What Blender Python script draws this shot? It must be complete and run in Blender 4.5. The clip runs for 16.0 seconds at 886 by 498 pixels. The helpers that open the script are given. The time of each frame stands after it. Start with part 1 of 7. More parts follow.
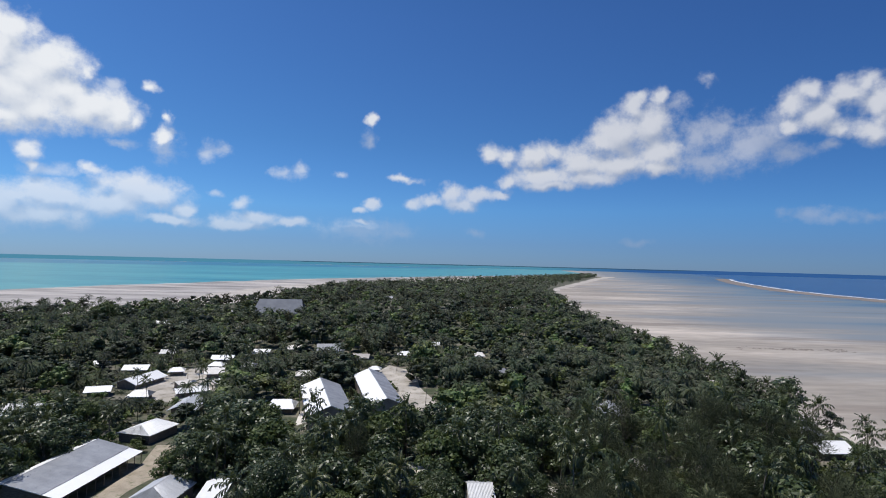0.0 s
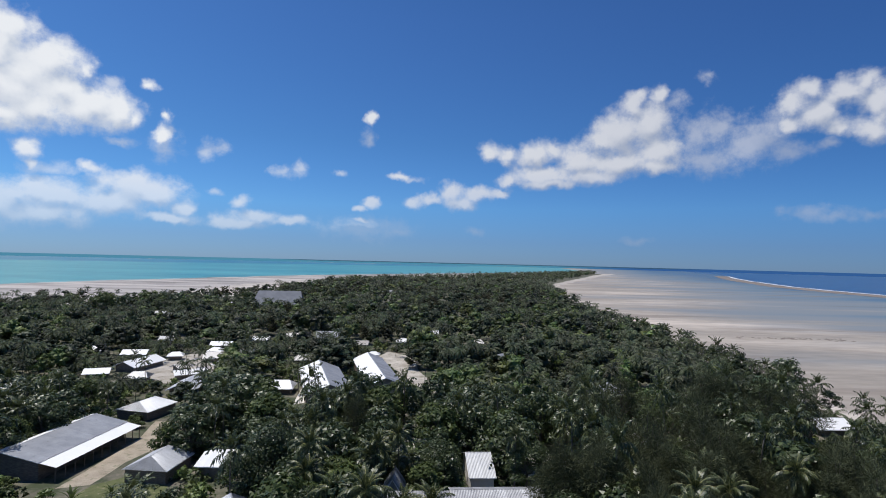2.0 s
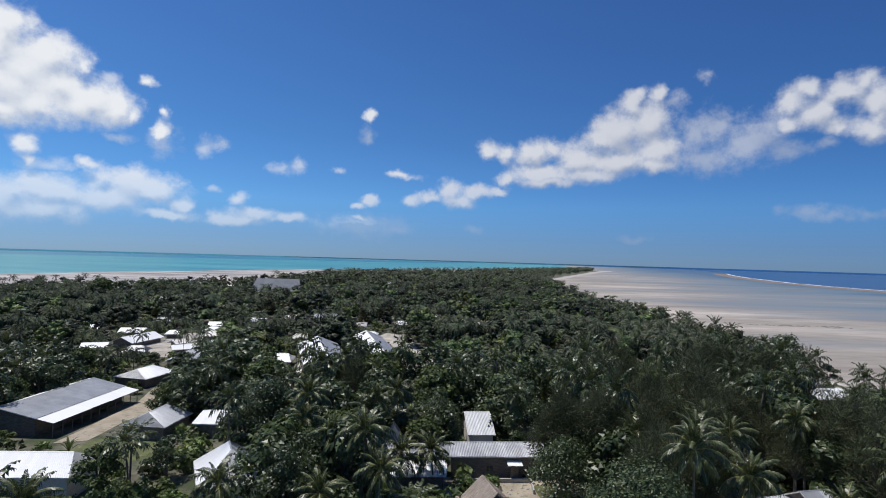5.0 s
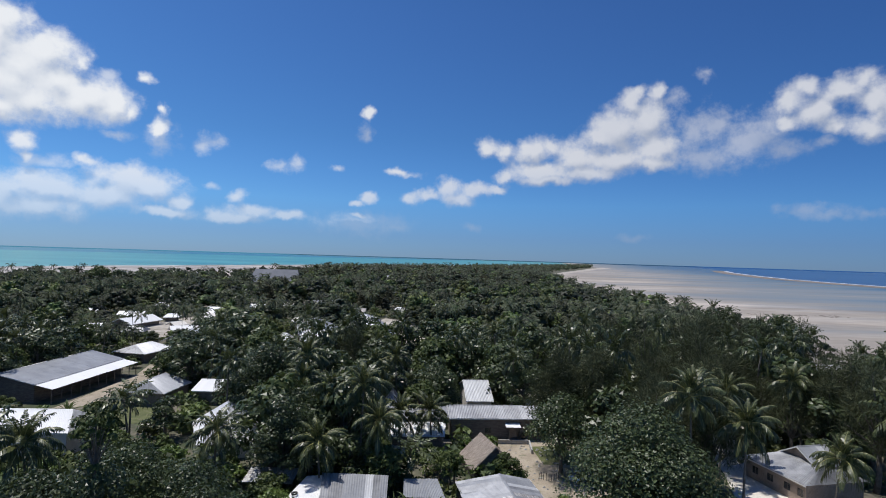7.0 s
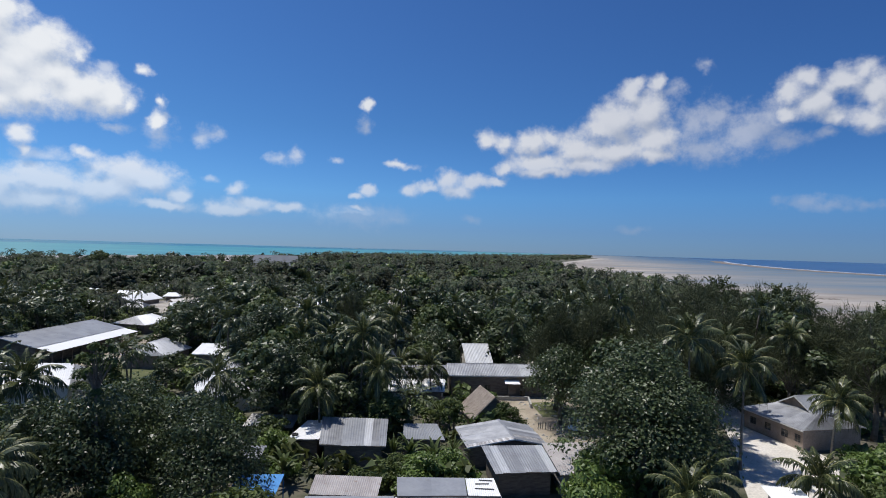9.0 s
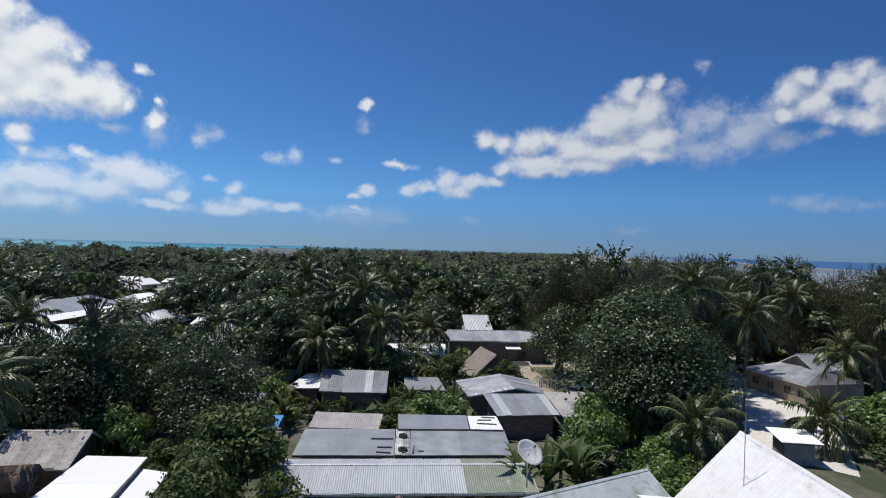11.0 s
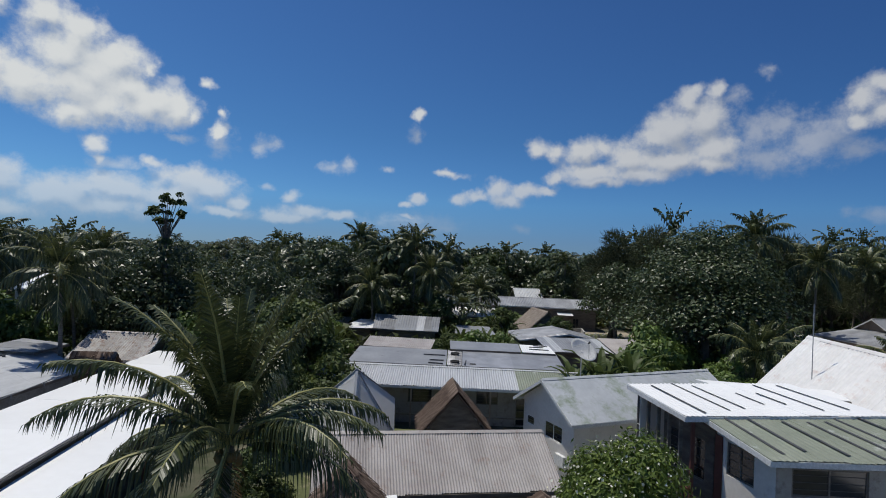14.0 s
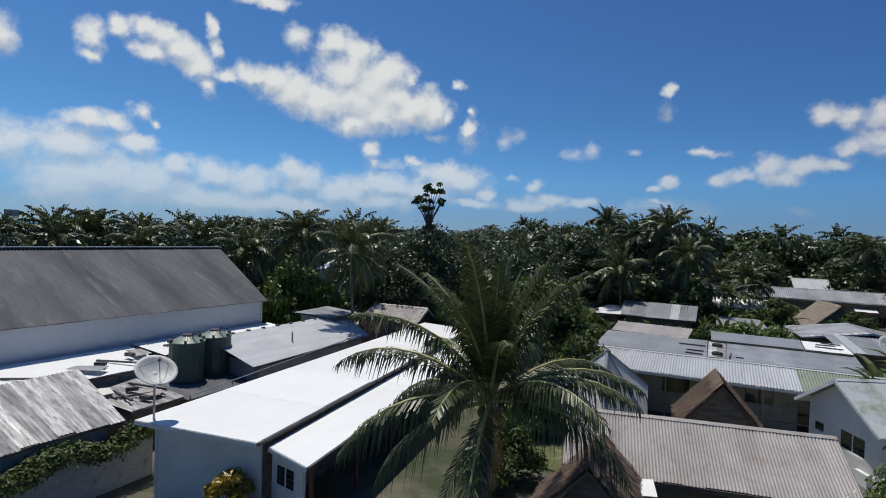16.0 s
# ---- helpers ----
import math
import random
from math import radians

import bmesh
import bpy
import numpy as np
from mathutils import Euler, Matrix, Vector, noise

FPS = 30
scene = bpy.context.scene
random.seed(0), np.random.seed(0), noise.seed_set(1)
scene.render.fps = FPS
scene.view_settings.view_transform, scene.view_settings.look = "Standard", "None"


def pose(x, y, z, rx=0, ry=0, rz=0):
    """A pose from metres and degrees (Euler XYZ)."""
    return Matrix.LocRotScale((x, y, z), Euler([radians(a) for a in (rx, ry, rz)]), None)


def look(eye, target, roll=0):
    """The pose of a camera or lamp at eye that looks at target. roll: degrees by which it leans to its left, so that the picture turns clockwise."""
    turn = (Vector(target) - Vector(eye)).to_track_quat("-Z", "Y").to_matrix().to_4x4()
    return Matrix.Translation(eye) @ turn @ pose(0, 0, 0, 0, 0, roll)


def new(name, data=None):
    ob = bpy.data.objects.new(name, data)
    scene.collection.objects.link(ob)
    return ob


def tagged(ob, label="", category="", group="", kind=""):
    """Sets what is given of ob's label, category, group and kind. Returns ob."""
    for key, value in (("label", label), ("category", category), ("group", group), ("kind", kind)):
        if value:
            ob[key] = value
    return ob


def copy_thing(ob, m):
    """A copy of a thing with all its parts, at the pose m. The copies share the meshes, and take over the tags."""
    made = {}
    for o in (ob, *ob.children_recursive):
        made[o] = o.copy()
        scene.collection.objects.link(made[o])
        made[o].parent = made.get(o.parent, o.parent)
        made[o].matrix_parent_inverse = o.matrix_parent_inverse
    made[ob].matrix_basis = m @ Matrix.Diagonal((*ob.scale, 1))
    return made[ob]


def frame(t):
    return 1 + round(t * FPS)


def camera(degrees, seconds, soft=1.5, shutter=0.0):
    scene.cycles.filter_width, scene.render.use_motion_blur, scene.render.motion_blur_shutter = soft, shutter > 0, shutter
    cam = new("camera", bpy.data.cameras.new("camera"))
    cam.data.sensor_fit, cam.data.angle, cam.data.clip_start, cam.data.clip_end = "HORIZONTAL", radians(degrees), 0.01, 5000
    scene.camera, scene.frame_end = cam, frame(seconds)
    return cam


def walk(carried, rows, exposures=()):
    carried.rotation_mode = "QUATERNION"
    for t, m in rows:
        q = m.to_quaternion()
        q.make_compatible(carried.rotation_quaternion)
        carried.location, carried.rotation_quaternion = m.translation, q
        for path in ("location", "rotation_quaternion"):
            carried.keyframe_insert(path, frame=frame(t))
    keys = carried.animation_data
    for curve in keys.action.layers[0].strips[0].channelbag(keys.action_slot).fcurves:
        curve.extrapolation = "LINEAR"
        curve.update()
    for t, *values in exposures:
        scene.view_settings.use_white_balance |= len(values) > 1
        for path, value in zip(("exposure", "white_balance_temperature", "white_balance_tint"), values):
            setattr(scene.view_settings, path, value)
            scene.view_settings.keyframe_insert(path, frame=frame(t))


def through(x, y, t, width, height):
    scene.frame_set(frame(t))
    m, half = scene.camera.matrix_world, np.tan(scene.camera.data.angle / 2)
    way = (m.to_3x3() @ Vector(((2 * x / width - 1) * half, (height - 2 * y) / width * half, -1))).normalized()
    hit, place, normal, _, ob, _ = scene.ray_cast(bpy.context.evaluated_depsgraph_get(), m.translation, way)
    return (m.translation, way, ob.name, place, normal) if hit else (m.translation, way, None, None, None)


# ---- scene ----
cam = camera(78.0, 16.0, 1.0)
PATH = [
    (0, (0.002, 0.000, 53.293), (0.003, 9.997, 53.541), 1.42),
    (0.5, (0.165, 0.092, 51.672), (0.167, 10.089, 51.922), 1.41),
    (1, (0.286, 0.225, 50.098), (0.293, 10.222, 50.341), 1.40),
    (1.5, (0.376, 0.287, 48.634), (0.386, 10.284, 48.866), 1.40),
    (2, (0.440, 0.371, 47.072), (0.450, 10.369, 47.292), 1.41),
    (2.5, (0.411, 0.469, 45.527), (0.428, 10.466, 45.737), 1.46),
    (3, (0.361, 0.561, 44.021), (0.385, 10.559, 44.219), 1.46),
    (3.5, (0.362, 0.670, 42.684), (0.389, 10.668, 42.868), 1.47),
    (6, (0.382, 0.987, 35.672), (0.431, 10.985, 35.850), 1.74),
    (6.5, (0.420, 0.920, 34.048), (0.482, 10.918, 34.210), 1.70),
    (7, (0.518, 0.819, 32.399), (0.586, 10.818, 32.542), 1.75),
    (7.5, (0.623, 0.651, 30.904), (0.696, 10.650, 31.018), 1.70),
    (8, (0.693, 0.606, 29.292), (0.770, 10.605, 29.376), 1.75),
    (8.5, (0.727, 0.764, 27.788), (0.804, 10.763, 27.834), 1.71),
    (9, (0.736, 0.804, 26.293), (0.817, 10.804, 26.295), 1.62),
    (9.2, (0.756, 0.821, 25.639), (0.833, 10.820, 25.621), 1.68),
    (11.3, (0.607, 1.484, 19.009), (0.720, 11.484, 19.021), 1.69),
    (11.5, (0.639, 1.513, 18.346), (0.738, 11.513, 18.365), 1.89),
    (12, (0.594, 1.485, 16.625), (0.696, 11.485, 16.684), 2.12),
    (12.5, (0.468, 1.449, 15.224), (0.531, 11.448, 15.314), 2.31),
    (13, (0.569, 1.370, 13.600), (0.505, 11.368, 13.782), 2.32),
    (13.5, (0.571, 1.215, 12.612), (0.284, 11.209, 12.828), 2.26),
    (14, (0.576, 0.911, 12.104), (-0.235, 10.877, 12.238), 2.48),
    (14.5, (0.488, 0.362, 11.989), (-1.019, 10.248, 12.038), 2.30),
    (15, (0.435, 0.169, 11.863), (-2.031, 9.860, 11.819), 2.28),
    (15.5, (0.510, 0.248, 11.795), (-3.066, 9.585, 11.654), 2.10),
    (16, (0.343, 0.641, 11.545), (-4.600, 9.330, 11.292), 2.04),
]
walk(cam, [(t, look(eye, target, roll)) for t, eye, target, roll in PATH], [(0, -0.12, 6500, 10), (8, -0.12, 6500, 10), (11.5, -0.18, 6560, 8), (12.5, -0.36, 6620, 7), (13.5, -0.45, 6660, 7), (14.5, -0.43, 6700, 7), (16, -0.34, 6780, 7)])

# ---- world, sun, exposure ----
SUN_TO = Vector((-0.30, 0.16, 0.94)).normalized()
world = bpy.data.worlds.new("sky")
scene.world = world
world.use_nodes = True
WT = world.node_tree
WT.nodes.clear()


def wnode(kind, **values):
    n = WT.nodes.new(kind)
    for key, value in values.items():
        setattr(n, key, value)
    return n


def wmath(op, a, b=None, c=None):
    n = wnode("ShaderNodeMath", operation=op)
    for k, v in enumerate((a, b, c)):
        if v is None:
            continue
        if isinstance(v, (int, float)):
            n.inputs[k].default_value = v
        else:
            WT.links.new(v, n.inputs[k])
    return n.outputs[0]


# clouds, heap by heap: azimuth, elevation, half-width and half-height in radians
NORTHWEST = [
    (-0.684, 0.291, 0.034, 0.037), (-0.664, 0.254, 0.052, 0.042), (-0.615, 0.24, 0.042, 0.032), (-0.587, 0.271, 0.017, 0.023),
    (-0.649, 0.21, 0.059, 0.03), (-0.587, 0.217, 0.05, 0.033), (-0.546, 0.215, 0.034, 0.028), (-0.519, 0.21, 0.017, 0.017),
    (-0.687, 0.191, 0.037, 0.023), (-0.655, 0.151, 0.02, 0.023), (-0.646, 0.129, 0.013, 0.011), (-0.478, 0.189, 0.018, 0.021),
    (-0.475, 0.222, 0.012, 0.011), (-0.499, 0.268, 0.012, 0.01),
]
LOW_BANK = [
    (-0.667, 0.082, 0.031, 0.021), (-0.647, 0.095, 0.024, 0.015), (-0.611, 0.085, 0.035, 0.017), (-0.58, 0.129, 0.02, 0.009),
    (-0.557, 0.112, 0.027, 0.019), (-0.515, 0.114, 0.033, 0.021), (-0.481, 0.098, 0.033, 0.02), (-0.447, 0.076, 0.024, 0.013),
    (-0.545, 0.08, 0.053, 0.025), (-0.465, 0.06, 0.05, 0.009), (-0.63, 0.058, 0.068, 0.02), (-0.357, 0.091, 0.02, 0.015),
    (-0.332, 0.069, 0.044, 0.012), (-0.272, 0.062, 0.036, 0.01), (-0.365, 0.056, 0.045, 0.012),
]
AHEAD = [
    (-0.135, 0.248, 0.012, 0.014), (-0.08, 0.151, 0.027, 0.009), (-0.132, 0.102, 0.02, 0.01), (-0.153, 0.091, 0.014, 0.007),
    (-0.151, 0.07, 0.018, 0.007), (-0.056, 0.105, 0.023, 0.014), (-0.025, 0.114, 0.023, 0.015), (0.014, 0.124, 0.026, 0.02),
    (0.03, 0.107, 0.035, 0.014), (0.066, 0.124, 0.035, 0.015), (0.097, 0.125, 0.027, 0.009),
]
EAST_TOWER = [
    (0.085, 0.199, 0.025, 0.02), (0.116, 0.191, 0.02, 0.02), (0.161, 0.195, 0.036, 0.022), (0.199, 0.199, 0.026, 0.022),
    (0.119, 0.149, 0.027, 0.014), (0.177, 0.155, 0.06, 0.022), (0.246, 0.18, 0.049, 0.033), (0.275, 0.216, 0.033, 0.023),
    (0.312, 0.226, 0.047, 0.04), (0.328, 0.276, 0.026, 0.024), (0.345, 0.287, 0.022, 0.016), (0.376, 0.285, 0.014, 0.023),
    (0.359, 0.24, 0.042, 0.041), (0.377, 0.193, 0.041, 0.03), (0.313, 0.178, 0.066, 0.027), (0.256, 0.153, 0.068, 0.016),
    (0.183, 0.141, 0.06, 0.009), (0.369, 0.171, 0.045, 0.013),
]
EAST_FAR = [
    (0.565, 0.252, 0.024, 0.025), (0.587, 0.27, 0.025, 0.019), (0.602, 0.233, 0.034, 0.026), (0.636, 0.26, 0.03, 0.022),
    (0.659, 0.268, 0.02, 0.022), (0.676, 0.24, 0.024, 0.039), (0.623, 0.211, 0.025, 0.015), (0.663, 0.205, 0.032, 0.019),
    (0.565, 0.223, 0.021, 0.015), (0.706, 0.23, 0.036, 0.038),
]
WEST_HIGH = [
    (-0.747, 0.224, 0.057, 0.037), (-0.67, 0.231, 0.069, 0.043), (-0.631, 0.276, 0.05, 0.037), (-0.579, 0.227, 0.061, 0.034), (-0.701, 0.275, 0.058, 0.037),
    (-1.094, 0.281, 0.024, 0.024), (-1.097, 0.249, 0.016, 0.014), (-1.058, 0.297, 0.02, 0.019), (-1.023, 0.306, 0.025, 0.022),
    (-0.993, 0.297, 0.026, 0.023), (-1.014, 0.271, 0.03, 0.018), (-0.969, 0.279, 0.03, 0.022), (-0.944, 0.261, 0.031, 0.024),
    (-0.931, 0.23, 0.02, 0.017), (-0.925, 0.32, 0.012, 0.018), (-0.918, 0.288, 0.012, 0.02), (-0.9, 0.252, 0.026, 0.012),
    (-0.859, 0.256, 0.035, 0.02), (-0.823, 0.253, 0.036, 0.023), (-0.795, 0.238, 0.052, 0.033), (-0.788, 0.324, 0.026, 0.023),
    (-0.844, 0.373, 0.05, 0.012), (-0.726, 0.322, 0.033, 0.023), (-0.682, 0.309, 0.039, 0.031),
]
WEST_LOW = [
    (-0.625, 0.085, 0.06, 0.028), (-0.503, 0.099, 0.062, 0.029), (-1.019, 0.066, 0.098, 0.04), (-0.827, 0.044, 0.145, 0.021), (-1.118, 0.055, 0.066, 0.041),
    (-1.023, 0.177, 0.021, 0.017), (-1.004, 0.163, 0.012, 0.009), (-1.099, 0.158, 0.035, 0.018), (-1.063, 0.153, 0.028, 0.02),
    (-1.119, 0.118, 0.055, 0.029), (-1.033, 0.128, 0.034, 0.017), (-1.091, 0.072, 0.082, 0.037), (-0.971, 0.099, 0.032, 0.02),
    (-0.915, 0.086, 0.042, 0.024), (-0.854, 0.077, 0.053, 0.028), (-0.787, 0.104, 0.037, 0.021), (-0.772, 0.087, 0.038, 0.025),
    (-0.704, 0.069, 0.059, 0.028), (-0.94, 0.047, 0.107, 0.022), (-1.205, 0.109, 0.051, 0.038), (-1.212, 0.254, 0.034, 0.028),
]
# thin veils and shreds
VEILS = [
    (0.434, 0.21, 0.034, 0.031), (0.463, 0.224, 0.03, 0.027), (0.498, 0.195, 0.048, 0.03), (0.52, 0.203, 0.031, 0.026),
    (0.451, 0.172, 0.047, 0.016), (0.543, 0.22, 0.026, 0.026), (0.566, 0.184, 0.03, 0.013), (0.446, 0.306, 0.012, 0.009),
    (0.398, 0.271, 0.023, 0.014), (0.616, 0.189, 0.012, 0.01), (0.592, 0.088, 0.031, 0.009), (0.669, 0.084, 0.022, 0.008),
    (0.623, 0.082, 0.034, 0.007), (0.343, 0.042, 0.024, 0.006), (-0.141, 0.216, 0.013, 0.016), (-0.054, 0.148, 0.023, 0.006),
    (-0.138, 0.057, 0.067, 0.018),
]
VEILS_WEST = [
    (-0.634, 0.301, 0.023, 0.008), (-0.55, 0.259, 0.012, 0.01), (-0.472, 0.175, 0.023, 0.02), (-0.396, 0.183, 0.021, 0.012),
    (-0.414, 0.172, 0.016, 0.011), (-0.539, 0.172, 0.017, 0.007), (-0.292, 0.15, 0.019, 0.01), (-0.255, 0.157, 0.015, 0.01),
    (-0.188, 0.155, 0.012, 0.005), (-0.446, 0.109, 0.007, 0.007), (0.055, 0.056, 0.021, 0.007), (-0.082, 0.048, 0.023, 0.006),
    (-0.626, 0.123, 0.034, 0.01), (-0.398, 0.109, 0.012, 0.005),
]
sky = wnode("ShaderNodeTexSky", sky_type="NISHITA", sun_disc=False, altitude=0.0, air_density=1.0, dust_density=0.0, ozone_density=1.5)
sky.sun_elevation = math.asin(SUN_TO.z)
sky.sun_rotation = math.atan2(SUN_TO.x, SUN_TO.y)
coord = wnode("ShaderNodeTexCoord")
sep = wnode("ShaderNodeSeparateXYZ")
WT.links.new(coord.outputs["Generated"], sep.inputs[0])
az = wmath("ARCTAN2", sep.outputs[0], sep.outputs[1])
el = wmath("ARCSINE", sep.outputs[2])
flat = wnode("ShaderNodeCombineXYZ")
WT.links.new(az, flat.inputs[0])
WT.links.new(el, flat.inputs[1])


def wvec(op, a, b=None, c=None):
    n = wnode("ShaderNodeVectorMath", operation=op)
    for k, v in enumerate((a, b, c)):
        if v is None:
            continue
        if isinstance(v, tuple):
            n.inputs[k].default_value = v
        else:
            WT.links.new(v, n.inputs[k])
    return n


def wnoise(at, scale, detail, rough=0.6):
    n = wnode("ShaderNodeTexNoise")
    n.inputs["Scale"].default_value, n.inputs["Detail"].default_value, n.inputs["Roughness"].default_value = scale, detail, rough
    WT.links.new(at, n.inputs["Vector"])
    return n


def wrange(value, a, b, c=0.0, d=1.0, smooth=False):
    n = wnode("ShaderNodeMapRange", interpolation_type="SMOOTHSTEP" if smooth else "LINEAR")
    WT.links.new(value, n.inputs[0])
    for k, v in enumerate((a, b, c, d)):
        n.inputs[k + 1].default_value = v
    return n.outputs[0]


def wmix(fac, a, b):
    n = wnode("ShaderNodeMix", data_type="RGBA")
    for k, v in ((0, fac), (6, a), (7, b)):
        if isinstance(v, (int, float)):
            n.inputs[k].default_value = v
        elif isinstance(v, tuple):
            n.inputs[k].default_value = (*v, 1)
        else:
            WT.links.new(v, n.inputs[k])
    return n.outputs[2]


def heap(at, blobs):
    """How deep a direction lies inside the nearest of the rounded heaps: 1 at their middle, 0 on the rim."""
    near = None
    for a, e, ra, re in blobs:
        m = wvec("MULTIPLY_ADD", at, (1 / ra, 1 / re, 0), (-a / ra, -e / re, 0))
        d = wvec("LENGTH", m.outputs[0]).outputs["Value"]
        if ra < 0.03:
            d = wmath("ADD", d, 0.14)
        near = d if near is None else wmath("SMOOTH_MIN", near, d, 0.6)
    return wmath("SUBTRACT", 1.0, near)


def puffs(at):
    """Rounded billows with smaller ones on them, and a frayed grain."""
    v = wnode("ShaderNodeTexVoronoi", feature="SMOOTH_F1")
    v.normalize = True
    WT.links.new(at, v.inputs["Vector"])
    v.inputs["Scale"].default_value, v.inputs["Detail"].default_value = 30.0, 2.5
    v.inputs["Roughness"].default_value, v.inputs["Lacunarity"].default_value = 0.55, 2.3
    return wmath("SUBTRACT", 0.62, wmath("MULTIPLY", v.outputs["Distance"], 1.35))


warp = wnoise(flat.outputs[0], 26, 3, 0.55)
moved = wvec("ADD", flat.outputs[0], wvec("MULTIPLY_ADD", warp.outputs["Color"], (0.034, 0.026, 0), (-0.017, -0.013, 0)).outputs[0]).outputs[0]
sunward = wvec("ADD", moved, (-0.007, 0.019, 0)).outputs[0]
HEAPS = NORTHWEST + LOW_BANK + AHEAD + EAST_TOWER + EAST_FAR + WEST_HIGH + WEST_LOW
grain = wmath("SUBTRACT", wnoise(flat.outputs[0], 32, 7, 0.64).outputs["Fac"], 0.5)
depth = heap(moved, HEAPS)
billow = puffs(moved)
shape = wmath("MULTIPLY_ADD", grain, 2.5, wmath("MULTIPLY_ADD", billow, 0.40, wmath("MULTIPLY", depth, 1.7)))
cover = wrange(shape, -0.42, 1.25, 0.0, 1.0, True)
# what lies towards the sun shades what lies behind it
beyond = wmath("MULTIPLY_ADD", puffs(sunward), 0.17, heap(sunward, HEAPS))
lit = wmath("SUBTRACT", wmath("MULTIPLY_ADD", billow, 0.17, depth), beyond)
lit = wmath("MULTIPLY_ADD", grain, 0.5, lit)
lit = wmath("MULTIPLY_ADD", wnoise(flat.outputs[0], 17, 3, 0.5).outputs["Fac"], 0.55, lit)
lit = wrange(lit, -0.34, 0.66, 0.0, 1.0, True)
cloud_col = wmix(lit, (6.3, 7.1, 8.5), (10.4, 10.7, 11.1))
# the clouds in the east stand against the light and look duller
cloud_col = wvec("MULTIPLY", cloud_col, wmix(wrange(az, -0.45, 0.3), (1.0, 1.0, 1.0), (0.74, 0.75, 0.80))).outputs[0]
veil = wmath("MULTIPLY_ADD", grain, 2.9, wmath("MULTIPLY_ADD", puffs(moved), 0.6, heap(moved, VEILS + VEILS_WEST)))
thin = wmath("MULTIPLY", wrange(veil, -0.5, 1.2, 0.0, 1.0, True), 0.62)
cloud_fac = wmath("MAXIMUM", cover, thin)
# haze towards the horizon thins the clouds
cloud_fac = wmath("MULTIPLY", cloud_fac, wrange(el, 0.0, 0.17, 0.24, 0.97))
air = wnode("ShaderNodeValToRGB")
WT.links.new(wrange(el, 0.0, 0.6), air.inputs[0])
stops = ((0.0, (0.28, 0.53, 1.22)), (0.06, (0.31, 0.57, 1.22)), (0.16, (0.36, 0.74, 1.36)), (0.35, (0.34, 0.70, 1.22)), (0.7, (0.37, 0.70, 1.22)), (1.0, (0.34, 0.66, 1.12)))
while len(air.color_ramp.elements) < len(stops):
    air.color_ramp.elements.new(0.5)
for stop, (at, col) in zip(air.color_ramp.elements, stops):
    stop.position, stop.color = at, (*col, 1)
graded = wvec("MULTIPLY", sky.outputs[0], air.outputs[0]).outputs[0]
# the humid air is brighter in the west
humid = wvec("MULTIPLY", graded, wmix(wrange(az, -1.2, 0.75), (1.32, 1.22, 1.08), (0.74, 0.76, 0.79))).outputs[0]
overhead = wmix(cloud_fac, humid, cloud_col)
# beyond the sheet of the sea the water goes on to the true horizon, with a line of wooded islets on it
sea = wmix(wrange(az, 0.16, 0.36, 0.0, 1.0, True), (0.95, 3.1, 4.6), (0.42, 1.35, 3.7))
shore = wmath("MULTIPLY", wrange(az, -0.32, -0.24, 0.0, 1.0, True), wrange(az, 0.48, 0.40, 0.0, 1.0, True))
height = wmath("MULTIPLY", shore, wmath("MULTIPLY_ADD", wnoise(flat.outputs[0], 60, 3).outputs["Fac"], 0.0022, 0.0004))
islet = wmath("MULTIPLY", shore, wmath("GREATER_THAN", el, wmath("SUBTRACT", -0.0030, height)))
sea = wmix(wmath("MULTIPLY", islet, 0.8), sea, (0.5, 1.1, 1.7))
back = wnode("ShaderNodeBackground")
back.inputs[1].default_value = 0.0875
WT.links.new(wmix(wmath("GREATER_THAN", el, -0.0030), sea, overhead), back.inputs[0])
out = wnode("ShaderNodeOutputWorld")
WT.links.new(back.outputs[0], out.inputs[0])

sun = new("sun", bpy.data.lights.new("sun", "SUN"))
sun.data.energy, sun.data.angle, sun.data.color = 4.35, radians(0.53), (1.0, 0.965, 0.91)
sun.rotation_euler = SUN_TO.to_track_quat("Z", "Y").to_euler()
scene.view_settings.exposure = 0.0


